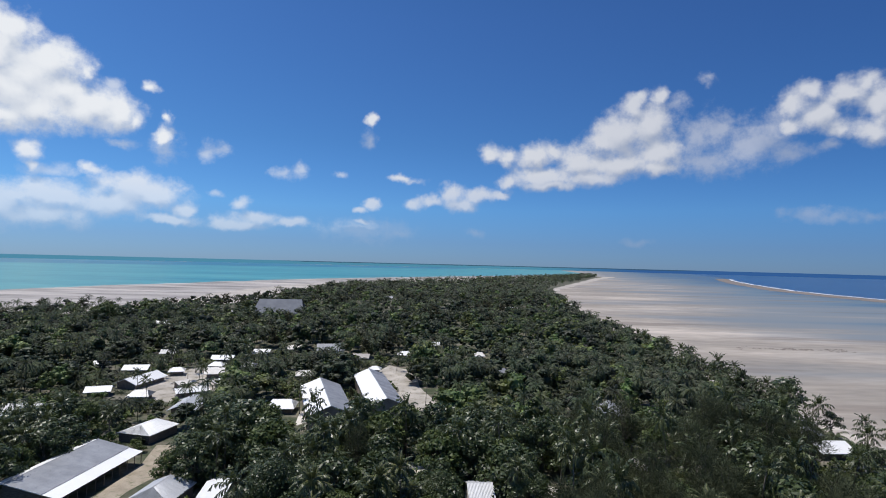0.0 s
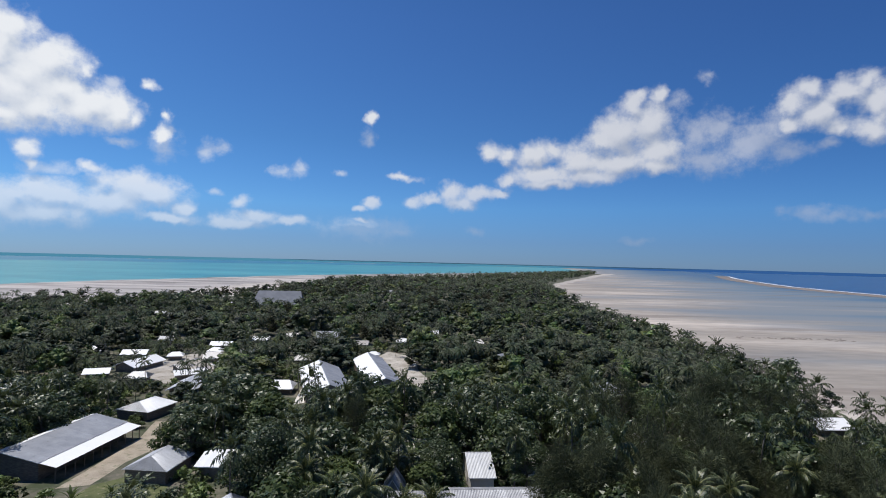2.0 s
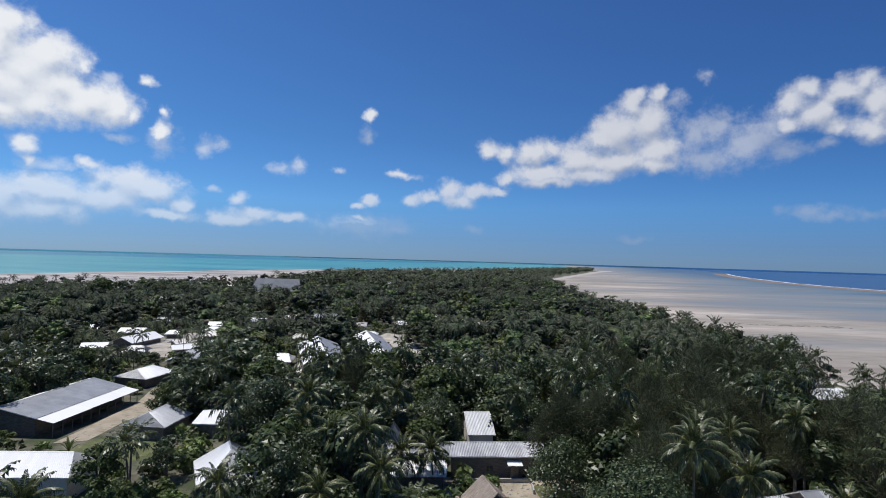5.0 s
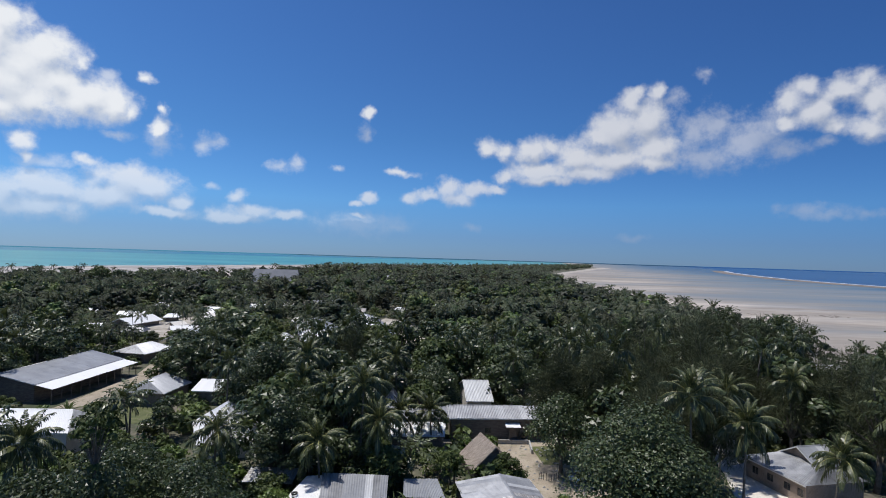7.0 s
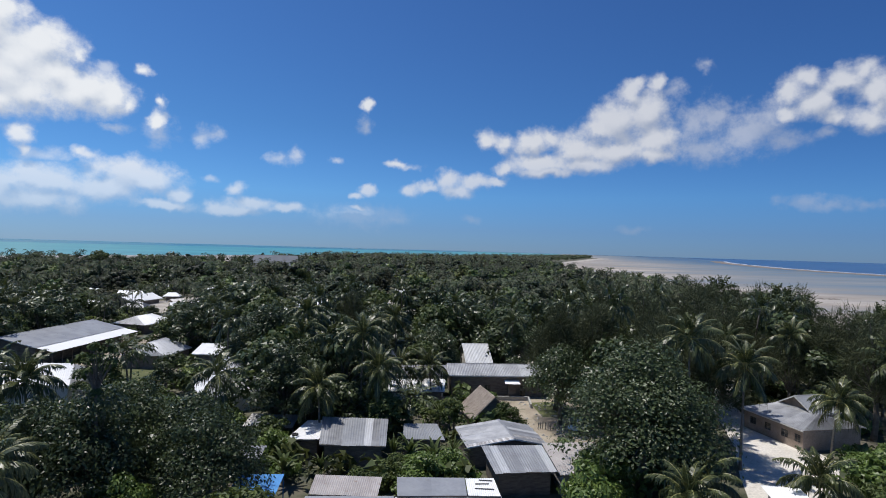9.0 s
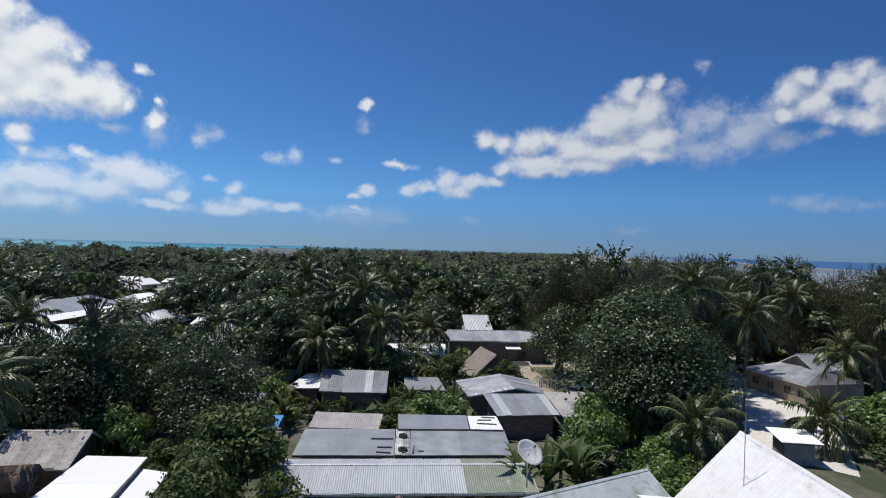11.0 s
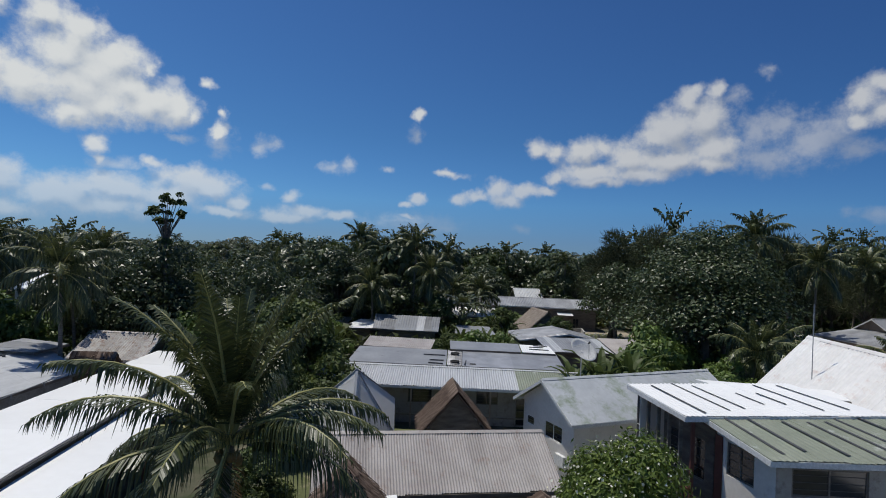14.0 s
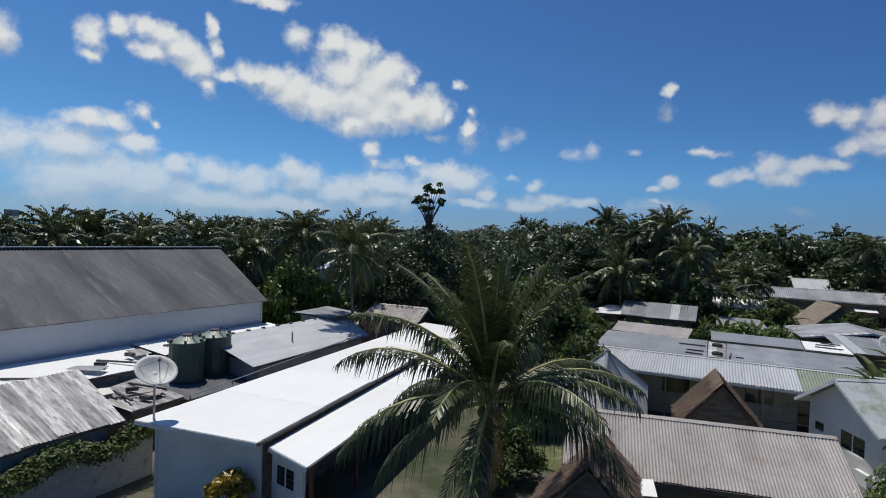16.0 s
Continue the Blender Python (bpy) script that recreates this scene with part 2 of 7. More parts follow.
# ---- materials ----
def material(name, colors, scale=1.0, rough=0.7, metal=0.0, bump=0.0, streak=(1, 1, 1), coords="Object", vary=0.0, dirt=None, dirt_amount=0.0, fine=9.0, spec=0.5, grit=1.0):
    """Two-scale mottled paint: colors are blended by coarse noise, fine grain on top; vary shifts the value from object to object."""
    m = bpy.data.materials.new(name)
    m.use_nodes = True
    t = m.node_tree
    p = t.nodes["Principled BSDF"]
    p.inputs["Roughness"].default_value, p.inputs["Metallic"].default_value = rough, metal
    p.inputs["Specular IOR Level"].default_value = spec
    tc = t.nodes.new("ShaderNodeTexCoord")
    mp = t.nodes.new("ShaderNodeMapping")
    mp.inputs["Scale"].default_value = streak
    t.links.new(tc.outputs[coords], mp.inputs[0])
    n1 = t.nodes.new("ShaderNodeTexNoise")
    n1.inputs["Scale"].default_value, n1.inputs["Detail"].default_value = scale, 5
    t.links.new(mp.outputs[0], n1.inputs["Vector"])
    ramp = t.nodes.new("ShaderNodeValToRGB")
    el_ = ramp.color_ramp.elements
    while len(el_) < len(colors):
        el_.new(0.5)
    for k, c in enumerate(colors):
        el_[k].position = 0.32 + 0.36 * k / max(1, len(colors) - 1)
        el_[k].color = (*c, 1)
    t.links.new(n1.outputs["Fac"], ramp.inputs[0])
    n2 = t.nodes.new("ShaderNodeTexNoise")
    n2.inputs["Scale"].default_value, n2.inputs["Detail"].default_value = scale * fine, 4
    t.links.new(mp.outputs[0], n2.inputs["Vector"])
    grain = t.nodes.new("ShaderNodeMapRange")
    grain.inputs[1].default_value, grain.inputs[2].default_value, grain.inputs[3].default_value, grain.inputs[4].default_value = 0.3, 0.7, 1 - 0.18 * grit, 1 + 0.12 * grit
    t.links.new(n2.outputs["Fac"], grain.inputs[0])
    hsv = t.nodes.new("ShaderNodeHueSaturation")
    t.links.new(ramp.outputs[0], hsv.inputs["Color"])
    value = grain.outputs[0]
    if vary:
        info = t.nodes.new("ShaderNodeObjectInfo")
        r = t.nodes.new("ShaderNodeMapRange")
        r.inputs[3].default_value, r.inputs[4].default_value = 1 - vary, 1 + vary
        t.links.new(info.outputs["Random"], r.inputs[0])
        mul = t.nodes.new("ShaderNodeMath")
        mul.operation = "MULTIPLY"
        t.links.new(value, mul.inputs[0])
        t.links.new(r.outputs[0], mul.inputs[1])
        value = mul.outputs[0]
    t.links.new(value, hsv.inputs["Value"])
    color = hsv.outputs[0]
    if dirt:
        n3 = t.nodes.new("ShaderNodeTexNoise")
        n3.inputs["Scale"].default_value, n3.inputs["Detail"].default_value, n3.inputs["Roughness"].default_value = scale * 2.3, 8, 0.7
        t.links.new(mp.outputs[0], n3.inputs["Vector"])
        cut = t.nodes.new("ShaderNodeMapRange")
        cut.inputs[1].default_value, cut.inputs[2].default_value = 0.62 - 0.25 * dirt_amount, 0.78 - 0.2 * dirt_amount
        t.links.new(n3.outputs["Fac"], cut.inputs[0])
        mx = t.nodes.new("ShaderNodeMix")
        mx.data_type = "RGBA"
        t.links.new(cut.outputs[0], mx.inputs[0])
        t.links.new(color, mx.inputs[6])
        mx.inputs[7].default_value = (*dirt, 1)
        color = mx.outputs[2]
    t.links.new(color, p.inputs["Base Color"])
    if bump:
        b = t.nodes.new("ShaderNodeBump")
        b.inputs["Strength"].default_value, b.inputs["Distance"].default_value = bump, 0.05
        t.links.new(n2.outputs["Fac"], b.inputs["Height"])
        t.links.new(b.outputs[0], p.inputs["Normal"])
    return m


def leaf_material(name, dark, light, rough=0.45, through=0.25, spec=0.5, clump=0.0):
    """Leaves differ one by one, some light passes through."""
    m = bpy.data.materials.new(name)
    m.use_nodes = True
    t = m.node_tree
    p = t.nodes["Principled BSDF"]
    p.inputs["Roughness"].default_value, p.inputs["Specular IOR Level"].default_value = rough, spec
    geo = t.nodes.new("ShaderNodeNewGeometry")
    info = t.nodes.new("ShaderNodeObjectInfo")
    add = t.nodes.new("ShaderNodeMath")
    add.operation = "MULTIPLY_ADD"
    add.inputs[1].default_value = 0.3
    t.links.new(info.outputs["Random"], add.inputs[0])
    half = t.nodes.new("ShaderNodeMath")
    half.operation = "MULTIPLY"
    half.inputs[1].default_value = 0.85
    skew = t.nodes.new("ShaderNodeMath")
    skew.operation = "POWER"
    skew.inputs[1].default_value = 1.8
    t.links.new(geo.outputs["Random Per Island"], skew.inputs[0])
    t.links.new(skew.outputs[0], half.inputs[0])
    t.links.new(half.outputs[0], add.inputs[2])
    mx = t.nodes.new("ShaderNodeMix")
    mx.data_type = "RGBA"
    mx.inputs[6].default_value, mx.inputs[7].default_value = (*dark, 1), (*light, 1)
    t.links.new(add.outputs[0], mx.inputs[0])
    colour = mx.outputs[2]
    if clump:
        # whole crowns differ in tone where one mesh holds many trees
        tc = t.nodes.new("ShaderNodeTexCoord")
        squash = t.nodes.new("ShaderNodeMapping")
        squash.inputs["Scale"].default_value = (1, 1, 0.15)
        t.links.new(tc.outputs["Object"], squash.inputs[0])
        n1 = t.nodes.new("ShaderNodeTexNoise")
        n1.inputs["Scale"].default_value, n1.inputs["Detail"].default_value = clump, 2
        t.links.new(squash.outputs[0], n1.inputs["Vector"])
        span = t.nodes.new("ShaderNodeMapRange")
        span.inputs[1].default_value, span.inputs[2].default_value, span.inputs[3].default_value, span.inputs[4].default_value = 0.34, 0.66, 0.40, 1.9
        t.links.new(n1.outputs["Fac"], span.inputs[0])
        n2 = t.nodes.new("ShaderNodeTexNoise")
        n2.inputs["Scale"].default_value = clump * 0.6
        t.links.new(squash.outputs[0], n2.inputs["Vector"])
        hue = t.nodes.new("ShaderNodeMapRange")
        hue.inputs[1].default_value, hue.inputs[2].default_value, hue.inputs[3].default_value, hue.inputs[4].default_value = 0.35, 0.65, 0.47, 0.53
        t.links.new(n2.outputs["Fac"], hue.inputs[0])
        hsv = t.nodes.new("ShaderNodeHueSaturation")
        t.links.new(colour, hsv.inputs["Color"])
        t.links.new(span.outputs[0], hsv.inputs["Value"])
        t.links.new(hue.outputs[0], hsv.inputs["Hue"])
        colour = hsv.outputs[0]
    t.links.new(colour, p.inputs["Base Color"])
    tr = t.nodes.new("ShaderNodeBsdfTranslucent")
    t.links.new(colour, tr.inputs[0])
    ms = t.nodes.new("ShaderNodeMixShader")
    ms.inputs[0].default_value = through
    t.links.new(p.outputs[0], ms.inputs[1])
    t.links.new(tr.outputs[0], ms.inputs[2])
    t.links.new(ms.outputs[0], t.nodes["Material Output"].inputs[0])
    return m


M = {}
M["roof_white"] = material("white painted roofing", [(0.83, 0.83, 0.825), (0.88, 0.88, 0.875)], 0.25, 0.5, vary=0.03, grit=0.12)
M["roof_galv"] = material("pale galvanised roofing", [(0.46, 0.47, 0.49), (0.56, 0.57, 0.585)], 0.5, 0.5, 0.15, vary=0.05, dirt=(0.36, 0.36, 0.37), dirt_amount=0.25, bump=0.1, grit=0.4, streak=(2.0, 0.5, 1))
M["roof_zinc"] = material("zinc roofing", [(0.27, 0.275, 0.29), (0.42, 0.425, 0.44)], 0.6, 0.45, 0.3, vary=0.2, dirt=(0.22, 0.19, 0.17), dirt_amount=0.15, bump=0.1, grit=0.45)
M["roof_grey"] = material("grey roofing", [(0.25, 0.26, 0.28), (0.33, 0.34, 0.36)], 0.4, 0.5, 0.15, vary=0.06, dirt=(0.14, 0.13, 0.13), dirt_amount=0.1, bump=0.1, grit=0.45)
M["roof_dark"] = material("dark weathered roofing", [(0.082, 0.084, 0.092), (0.125, 0.128, 0.138), (0.16, 0.163, 0.172)], 0.5, 0.8, 0.0, spec=0.2, grit=0.8, vary=0.06, dirt=(0.23, 0.225, 0.23), dirt_amount=0.3, bump=0.15, streak=(0.10, 0.9, 0.3))
M["roof_pale"] = material("pale corrugated roofing", [(0.36, 0.325, 0.31), (0.46, 0.43, 0.415)], 0.8, 0.6, 0.05, vary=0.08, dirt=(0.30, 0.22, 0.18), dirt_amount=0.25, bump=0.1, grit=0.45)
M["roof_cream"] = material("cream roofing", [(0.66, 0.62, 0.565), (0.76, 0.73, 0.685)], 0.5, 0.6, vary=0.05, dirt=(0.52, 0.44, 0.37), dirt_amount=0.1, bump=0.1, grit=0.45)
M["roof_chalk"] = material("chalky cream-white roofing", [(0.74, 0.71, 0.68), (0.84, 0.82, 0.80)], 0.4, 0.6, vary=0.03, dirt=(0.60, 0.47, 0.42), dirt_amount=0.22, bump=0.1, grit=0.3, streak=(0.6, 1.6, 0.5))
M["roof_green"] = material("faded green roofing", [(0.21, 0.235, 0.175), (0.28, 0.30, 0.235)], 0.7, 0.5, vary=0.06, dirt=(0.52, 0.54, 0.52), dirt_amount=0.2, bump=0.1, grit=0.45)
M["roof_peeling"] = material("grey roofing with peeling green paint", [(0.46, 0.48, 0.49), (0.60, 0.62, 0.63)], 0.35, 0.42, 0.1, grit=0.4, dirt=(0.25, 0.30, 0.20), dirt_amount=0.5, bump=0.1)
M["roof_rust"] = material("rusting roofing", [(0.34, 0.31, 0.29), (0.44, 0.42, 0.41)], 0.9, 0.6, 0.1, vary=0.15, dirt=(0.18, 0.10, 0.065), dirt_amount=0.45, bump=0.2)
M["roof_bleached"] = material("bleached rusty roofing", [(0.27, 0.26, 0.255), (0.70, 0.69, 0.68)], 1.3, 0.5, 0.1, vary=0.3, dirt=(0.15, 0.12, 0.11), dirt_amount=0.55, bump=0.2, streak=(0.3, 2.6, 1))
M["thatch"] = leaf_material("brown thatch", (0.085, 0.058, 0.046), (0.31, 0.235, 0.19), 0.95, 0.02, 0.1)
M["thatch_light"] = leaf_material("bleached thatch", (0.24, 0.195, 0.165), (0.58, 0.50, 0.43), 0.95, 0.02, 0.1)
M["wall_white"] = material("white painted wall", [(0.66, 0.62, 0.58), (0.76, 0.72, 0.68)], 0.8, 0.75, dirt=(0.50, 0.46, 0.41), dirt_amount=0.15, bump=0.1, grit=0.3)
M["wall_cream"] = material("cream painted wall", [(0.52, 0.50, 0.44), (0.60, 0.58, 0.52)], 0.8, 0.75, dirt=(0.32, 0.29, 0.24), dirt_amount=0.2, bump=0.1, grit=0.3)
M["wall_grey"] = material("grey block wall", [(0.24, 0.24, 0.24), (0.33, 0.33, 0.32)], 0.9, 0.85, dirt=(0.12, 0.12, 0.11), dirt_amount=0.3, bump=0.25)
# wall paint with the shade of eaves and south sides put into its colour
M["wall_shade"] = material("cream wall darkened for shade", [(0.30, 0.28, 0.255), (0.38, 0.36, 0.33)], 0.8, 0.85, dirt=(0.16, 0.14, 0.12), dirt_amount=0.4, bump=0.15, grit=0.5)
M["wall_pale_blue"] = material("pale blue-white wall cladding", [(0.60, 0.63, 0.67), (0.66, 0.69, 0.72)], 0.3, 0.6, bump=0.05, grit=0.3)
M["wall_board"] = material("weathered board wall", [(0.12, 0.10, 0.085), (0.22, 0.19, 0.165)], 1.2, 0.85, vary=0.15, bump=0.3, streak=(1, 1, 4))
M["wall_tan"] = material("tan and brown wall", [(0.28, 0.22, 0.18), (0.38, 0.31, 0.26)], 0.8, 0.8, dirt=(0.16, 0.12, 0.10), dirt_amount=0.2, bump=0.2)
M["trim"] = material("white trim", [(0.68, 0.68, 0.67), (0.75, 0.75, 0.74)], 1.5, 0.6)
M["trim_dark"] = material("dark trim", [(0.05, 0.05, 0.055), (0.09, 0.09, 0.09)], 1.5, 0.6)
M["maroon"] = material("maroon painted timber", [(0.10, 0.03, 0.025), (0.15, 0.05, 0.04)], 1.5, 0.6, vary=0.1)
M["glass"] = material("dark window glass", [(0.02, 0.022, 0.025), (0.035, 0.037, 0.04)], 1.0, 0.08, spec=0.7)
M["tyre"] = material("black rubber", [(0.018, 0.018, 0.018), (0.03, 0.03, 0.03)], 3, 0.8)
M["concrete"] = material("concrete", [(0.36, 0.35, 0.33), (0.46, 0.45, 0.43)], 1.0, 0.85, dirt=(0.2, 0.19, 0.17), dirt_amount=0.3, bump=0.2)
M["tank"] = material("dark green tank plastic", [(0.06, 0.09, 0.072), (0.08, 0.115, 0.09)], 1.0, 0.45)
# lighter copy of the tank green: sunlight on the top, put into the colour
M["tank_top"] = material("green tank plastic, sunlit tone", [(0.17, 0.21, 0.18), (0.26, 0.30, 0.26)], 1.2, 0.4)
M["dish"] = material("grey dish", [(0.50, 0.50, 0.49), (0.60, 0.60, 0.59)], 1.2, 0.55, dirt=(0.34, 0.33, 0.31), dirt_amount=0.15)
M["steel"] = material("galvanised steel", [(0.32, 0.32, 0.33), (0.42, 0.42, 0.43)], 2, 0.45, 0.6)
M["tarp"] = material("blue tarpaulin", [(0.05, 0.22, 0.55), (0.08, 0.30, 0.65)], 1.5, 0.5, bump=0.3)
M["trunk"] = material("grey palm bark", [(0.13, 0.11, 0.095), (0.25, 0.22, 0.19)], 2.0, 0.9, bump=0.4, streak=(1, 1, 5), vary=0.15)
M["bark"] = material("brown bark", [(0.09, 0.075, 0.06), (0.19, 0.165, 0.14)], 2.0, 0.9, bump=0.5, vary=0.15)
M["frond"] = leaf_material("coconut frond", (0.030, 0.045, 0.016), (0.128, 0.145, 0.050), 0.40, 0.2, 0.55)
M["frond_old"] = leaf_material("yellowing coconut frond", (0.10, 0.085, 0.03), (0.20, 0.17, 0.06), 0.5, 0.25)
M["rachis"] = material("frond stalk", [(0.30, 0.29, 0.10), (0.46, 0.42, 0.18)], 3, 0.45)
M["nut"] = material("coconut husk", [(0.12, 0.12, 0.03), (0.26, 0.16, 0.06)], 2, 0.6, vary=0.2)
M["leaf_bread"] = leaf_material("glossy breadfruit leaf", (0.024, 0.038, 0.016), (0.102, 0.134, 0.050), 0.40, 0.22, 0.42)
M["leaf_mid"] = leaf_material("green leaf", (0.038, 0.062, 0.020), (0.130, 0.165, 0.046), 0.55, 0.24, 0.3)
M["leaf_bush"] = leaf_material("light green leaf", (0.068, 0.118, 0.022), (0.21, 0.285, 0.07), 0.45, 0.28)
M["leaf_frangi"] = leaf_material("frangipani leaf", (0.060, 0.100, 0.016), (0.21, 0.275, 0.055), 0.55, 0.28, 0.3)
M["leaf_pine"] = leaf_material("ironwood needle", (0.042, 0.052, 0.028), (0.118, 0.130, 0.068), 0.8, 0.25, 0.15)
M["leaf_croton"] = leaf_material("yellow croton leaf", (0.22, 0.15, 0.02), (0.50, 0.38, 0.05), 0.4, 0.25)
M["leaf_dry"] = leaf_material("dry palm leaf", (0.16, 0.10, 0.05), (0.30, 0.21, 0.12), 0.8, 0.15, 0.2)
M["far_frond"] = leaf_material("far palm fronds", (0.020, 0.031, 0.016), (0.104, 0.124, 0.056), 0.6, 0.25, 0.5, clump=0.12)
M["far_dark"] = leaf_material("far dark foliage", (0.012, 0.020, 0.010), (0.062, 0.082, 0.034), 0.6, 0.25, 0.5, clump=0.12)
M["far_green"] = leaf_material("far green foliage", (0.034, 0.056, 0.018), (0.140, 0.175, 0.050), 0.6, 0.25, 0.5, clump=0.12)
M["petal"] = leaf_material("white frangipani petal", (0.66, 0.64, 0.45), (0.84, 0.83, 0.72), 0.6, 0.2)


def ground_material(name, sand, soil, grass, scale, spread):
    m = material(name, [soil, sand], scale, 0.95, dirt=grass, dirt_amount=spread, bump=0.3, fine=14)
    return m


M["land"] = ground_material("sandy soil with grass", (0.24, 0.21, 0.165), (0.13, 0.112, 0.085), (0.045, 0.058, 0.025), 0.06, 1.0)
M["road"] = material("coral sand", [(0.60, 0.56, 0.50), (0.72, 0.68, 0.62)], 0.25, 0.95, dirt=(0.36, 0.32, 0.26), dirt_amount=0.2, bump=0.3, fine=14)
M["dirt"] = material("bare brown earth", [(0.30, 0.25, 0.19), (0.42, 0.36, 0.28)], 0.3, 0.95, dirt=(0.09, 0.11, 0.04), dirt_amount=0.35, bump=0.3, fine=14)
M["grass_patch"] = material("short grass", [(0.075, 0.090, 0.03), (0.13, 0.14, 0.055)], 0.4, 0.95, dirt=(0.30, 0.25, 0.18), dirt_amount=0.25, bump=0.5, fine=14)
M["flat"] = material("wet reef flat", [(0.25, 0.225, 0.195), (0.36, 0.315, 0.265), (0.56, 0.49, 0.42)], 0.008, 0.7, streak=(0.5, 1.5, 1), fine=14, spec=0.3)


def wet_flat(m):
    """Thin water stands over the sand farther from the shore, in long uneven tongues."""
    t = m.node_tree
    p = t.nodes["Principled BSDF"]
    dry = p.inputs["Base Color"].links[0].from_socket
    tc = t.nodes.new("ShaderNodeTexCoord")
    sp = t.nodes.new("ShaderNodeSeparateXYZ")
    t.links.new(tc.outputs["Object"], sp.inputs[0])

    def calc(op, a, b, c=0.0):
        n = t.nodes.new("ShaderNodeMath")
        n.operation = op
        for k, v in enumerate((a, b, c)):
            if isinstance(v, (int, float)):
                n.inputs[k].default_value = v
            else:
                t.links.new(v, n.inputs[k])
        return n.outputs[0]

    def spots(scale, stretch, detail):
        mp = t.nodes.new("ShaderNodeMapping")
        mp.inputs["Scale"].default_value = stretch
        t.links.new(tc.outputs["Object"], mp.inputs[0])
        n = t.nodes.new("ShaderNodeTexNoise")
        n.inputs["Scale"].default_value, n.inputs["Detail"].default_value = scale, detail
        t.links.new(mp.outputs[0], n.inputs["Vector"])
        return n.outputs["Fac"]

    out_ = calc("MULTIPLY_ADD", calc("MAXIMUM", calc("SUBTRACT", sp.outputs[1], 500.0), 0.0), -0.22, sp.outputs[0])
    deep_ = calc("ADD", calc("DIVIDE", calc("SUBTRACT", out_, 275.0), 210.0), calc("MULTIPLY_ADD", spots(0.006, (0.35, 1.6, 1), 5), 4.4, -2.2))
    for low, high, col in ((-0.5, 0.7, (0.19, 0.215, 0.235)), (0.7, 1.7, (0.115, 0.175, 0.23)), (1.6, 2.4, (0.06, 0.13, 0.22))):
        r = t.nodes.new("ShaderNodeMapRange")
        r.interpolation_type = "SMOOTHSTEP"
        r.inputs[1].default_value, r.inputs[2].default_value = low, high
        t.links.new(deep_, r.inputs[0])
        mx = t.nodes.new("ShaderNodeMix")
        mx.data_type = "RGBA"
        t.links.new(r.outputs[0], mx.inputs[0])
        t.links.new(dry, mx.inputs[6])
        mx.inputs[7].default_value = (*col, 1)
        dry = mx.outputs[2]
    weed = t.nodes.new("ShaderNodeMapRange")
    weed.inputs[1].default_value, weed.inputs[2].default_value = 0.57, 0.70
    t.links.new(spots(0.011, (0.3, 2.4, 1), 7), weed.inputs[0])
    mx = t.nodes.new("ShaderNodeMix")
    mx.data_type = "RGBA"
    t.links.new(weed.outputs[0], mx.inputs[0])
    t.links.new(dry, mx.inputs[6])
    mx.inputs[7].default_value = (0.19, 0.155, 0.13, 1)
    t.links.new(mx.outputs[2], p.inputs["Base Color"])


wet_flat(M["flat"])
M["beach"] = material("pale beach sand", [(0.40, 0.355, 0.31), (0.56, 0.51, 0.45)], 0.014, 0.9, streak=(0.4, 2.2, 1), dirt=(0.26, 0.225, 0.20), dirt_amount=0.55, fine=14)
M["lagoon"] = material("turquoise lagoon", [(0.045, 0.235, 0.255), (0.10, 0.34, 0.335)], 0.0022, 0.35, streak=(0.35, 2.0, 1), dirt=(0.03, 0.16, 0.22), dirt_amount=0.35, fine=20, spec=0.25)
M["lagoon_far"] = material("deeper lagoon", [(0.025, 0.135, 0.21), (0.05, 0.225, 0.30)], 0.002, 0.35, streak=(0.3, 2.5, 1), fine=20, spec=0.25)
M["ocean"] = material("deep blue ocean", [(0.012, 0.060, 0.165), (0.020, 0.085, 0.205)], 0.003, 0.3, streak=(0.4, 2.0, 1), fine=30, spec=0.25)
M["foam"] = material("breaking surf", [(0.60, 0.62, 0.62), (0.78, 0.80, 0.80)], 0.02, 0.7, streak=(1, 3, 1))
M["reef"] = material("dark reef rock", [(0.16, 0.13, 0.11), (0.26, 0.22, 0.19)], 0.02, 0.8, streak=(0.6, 2, 1))
M["far_pine"] = leaf_material("far ironwood needles", (0.034, 0.037, 0.022), (0.100, 0.098, 0.056), 0.8, 0.25, 0.15, clump=0.12)
M["yard"] = material("trodden coral sand", [(0.33, 0.295, 0.25), (0.52, 0.475, 0.42)], 0.12, 0.95, dirt=(0.15, 0.14, 0.09), dirt_amount=0.4, bump=0.3, fine=14)
M["sand_flat"] = material("wet sand flat", [(0.30, 0.275, 0.255), (0.60, 0.545, 0.495)], 0.006, 0.7, streak=(0.35, 1.9, 1), dirt=(0.17, 0.155, 0.145), dirt_amount=0.7, fine=14, spec=0.3)
M["roof_slate"] = material("blue-grey roofing", [(0.15, 0.16, 0.18), (0.20, 0.21, 0.23)], 0.2, 0.8, 0.0, spec=0.2, grit=0.5)


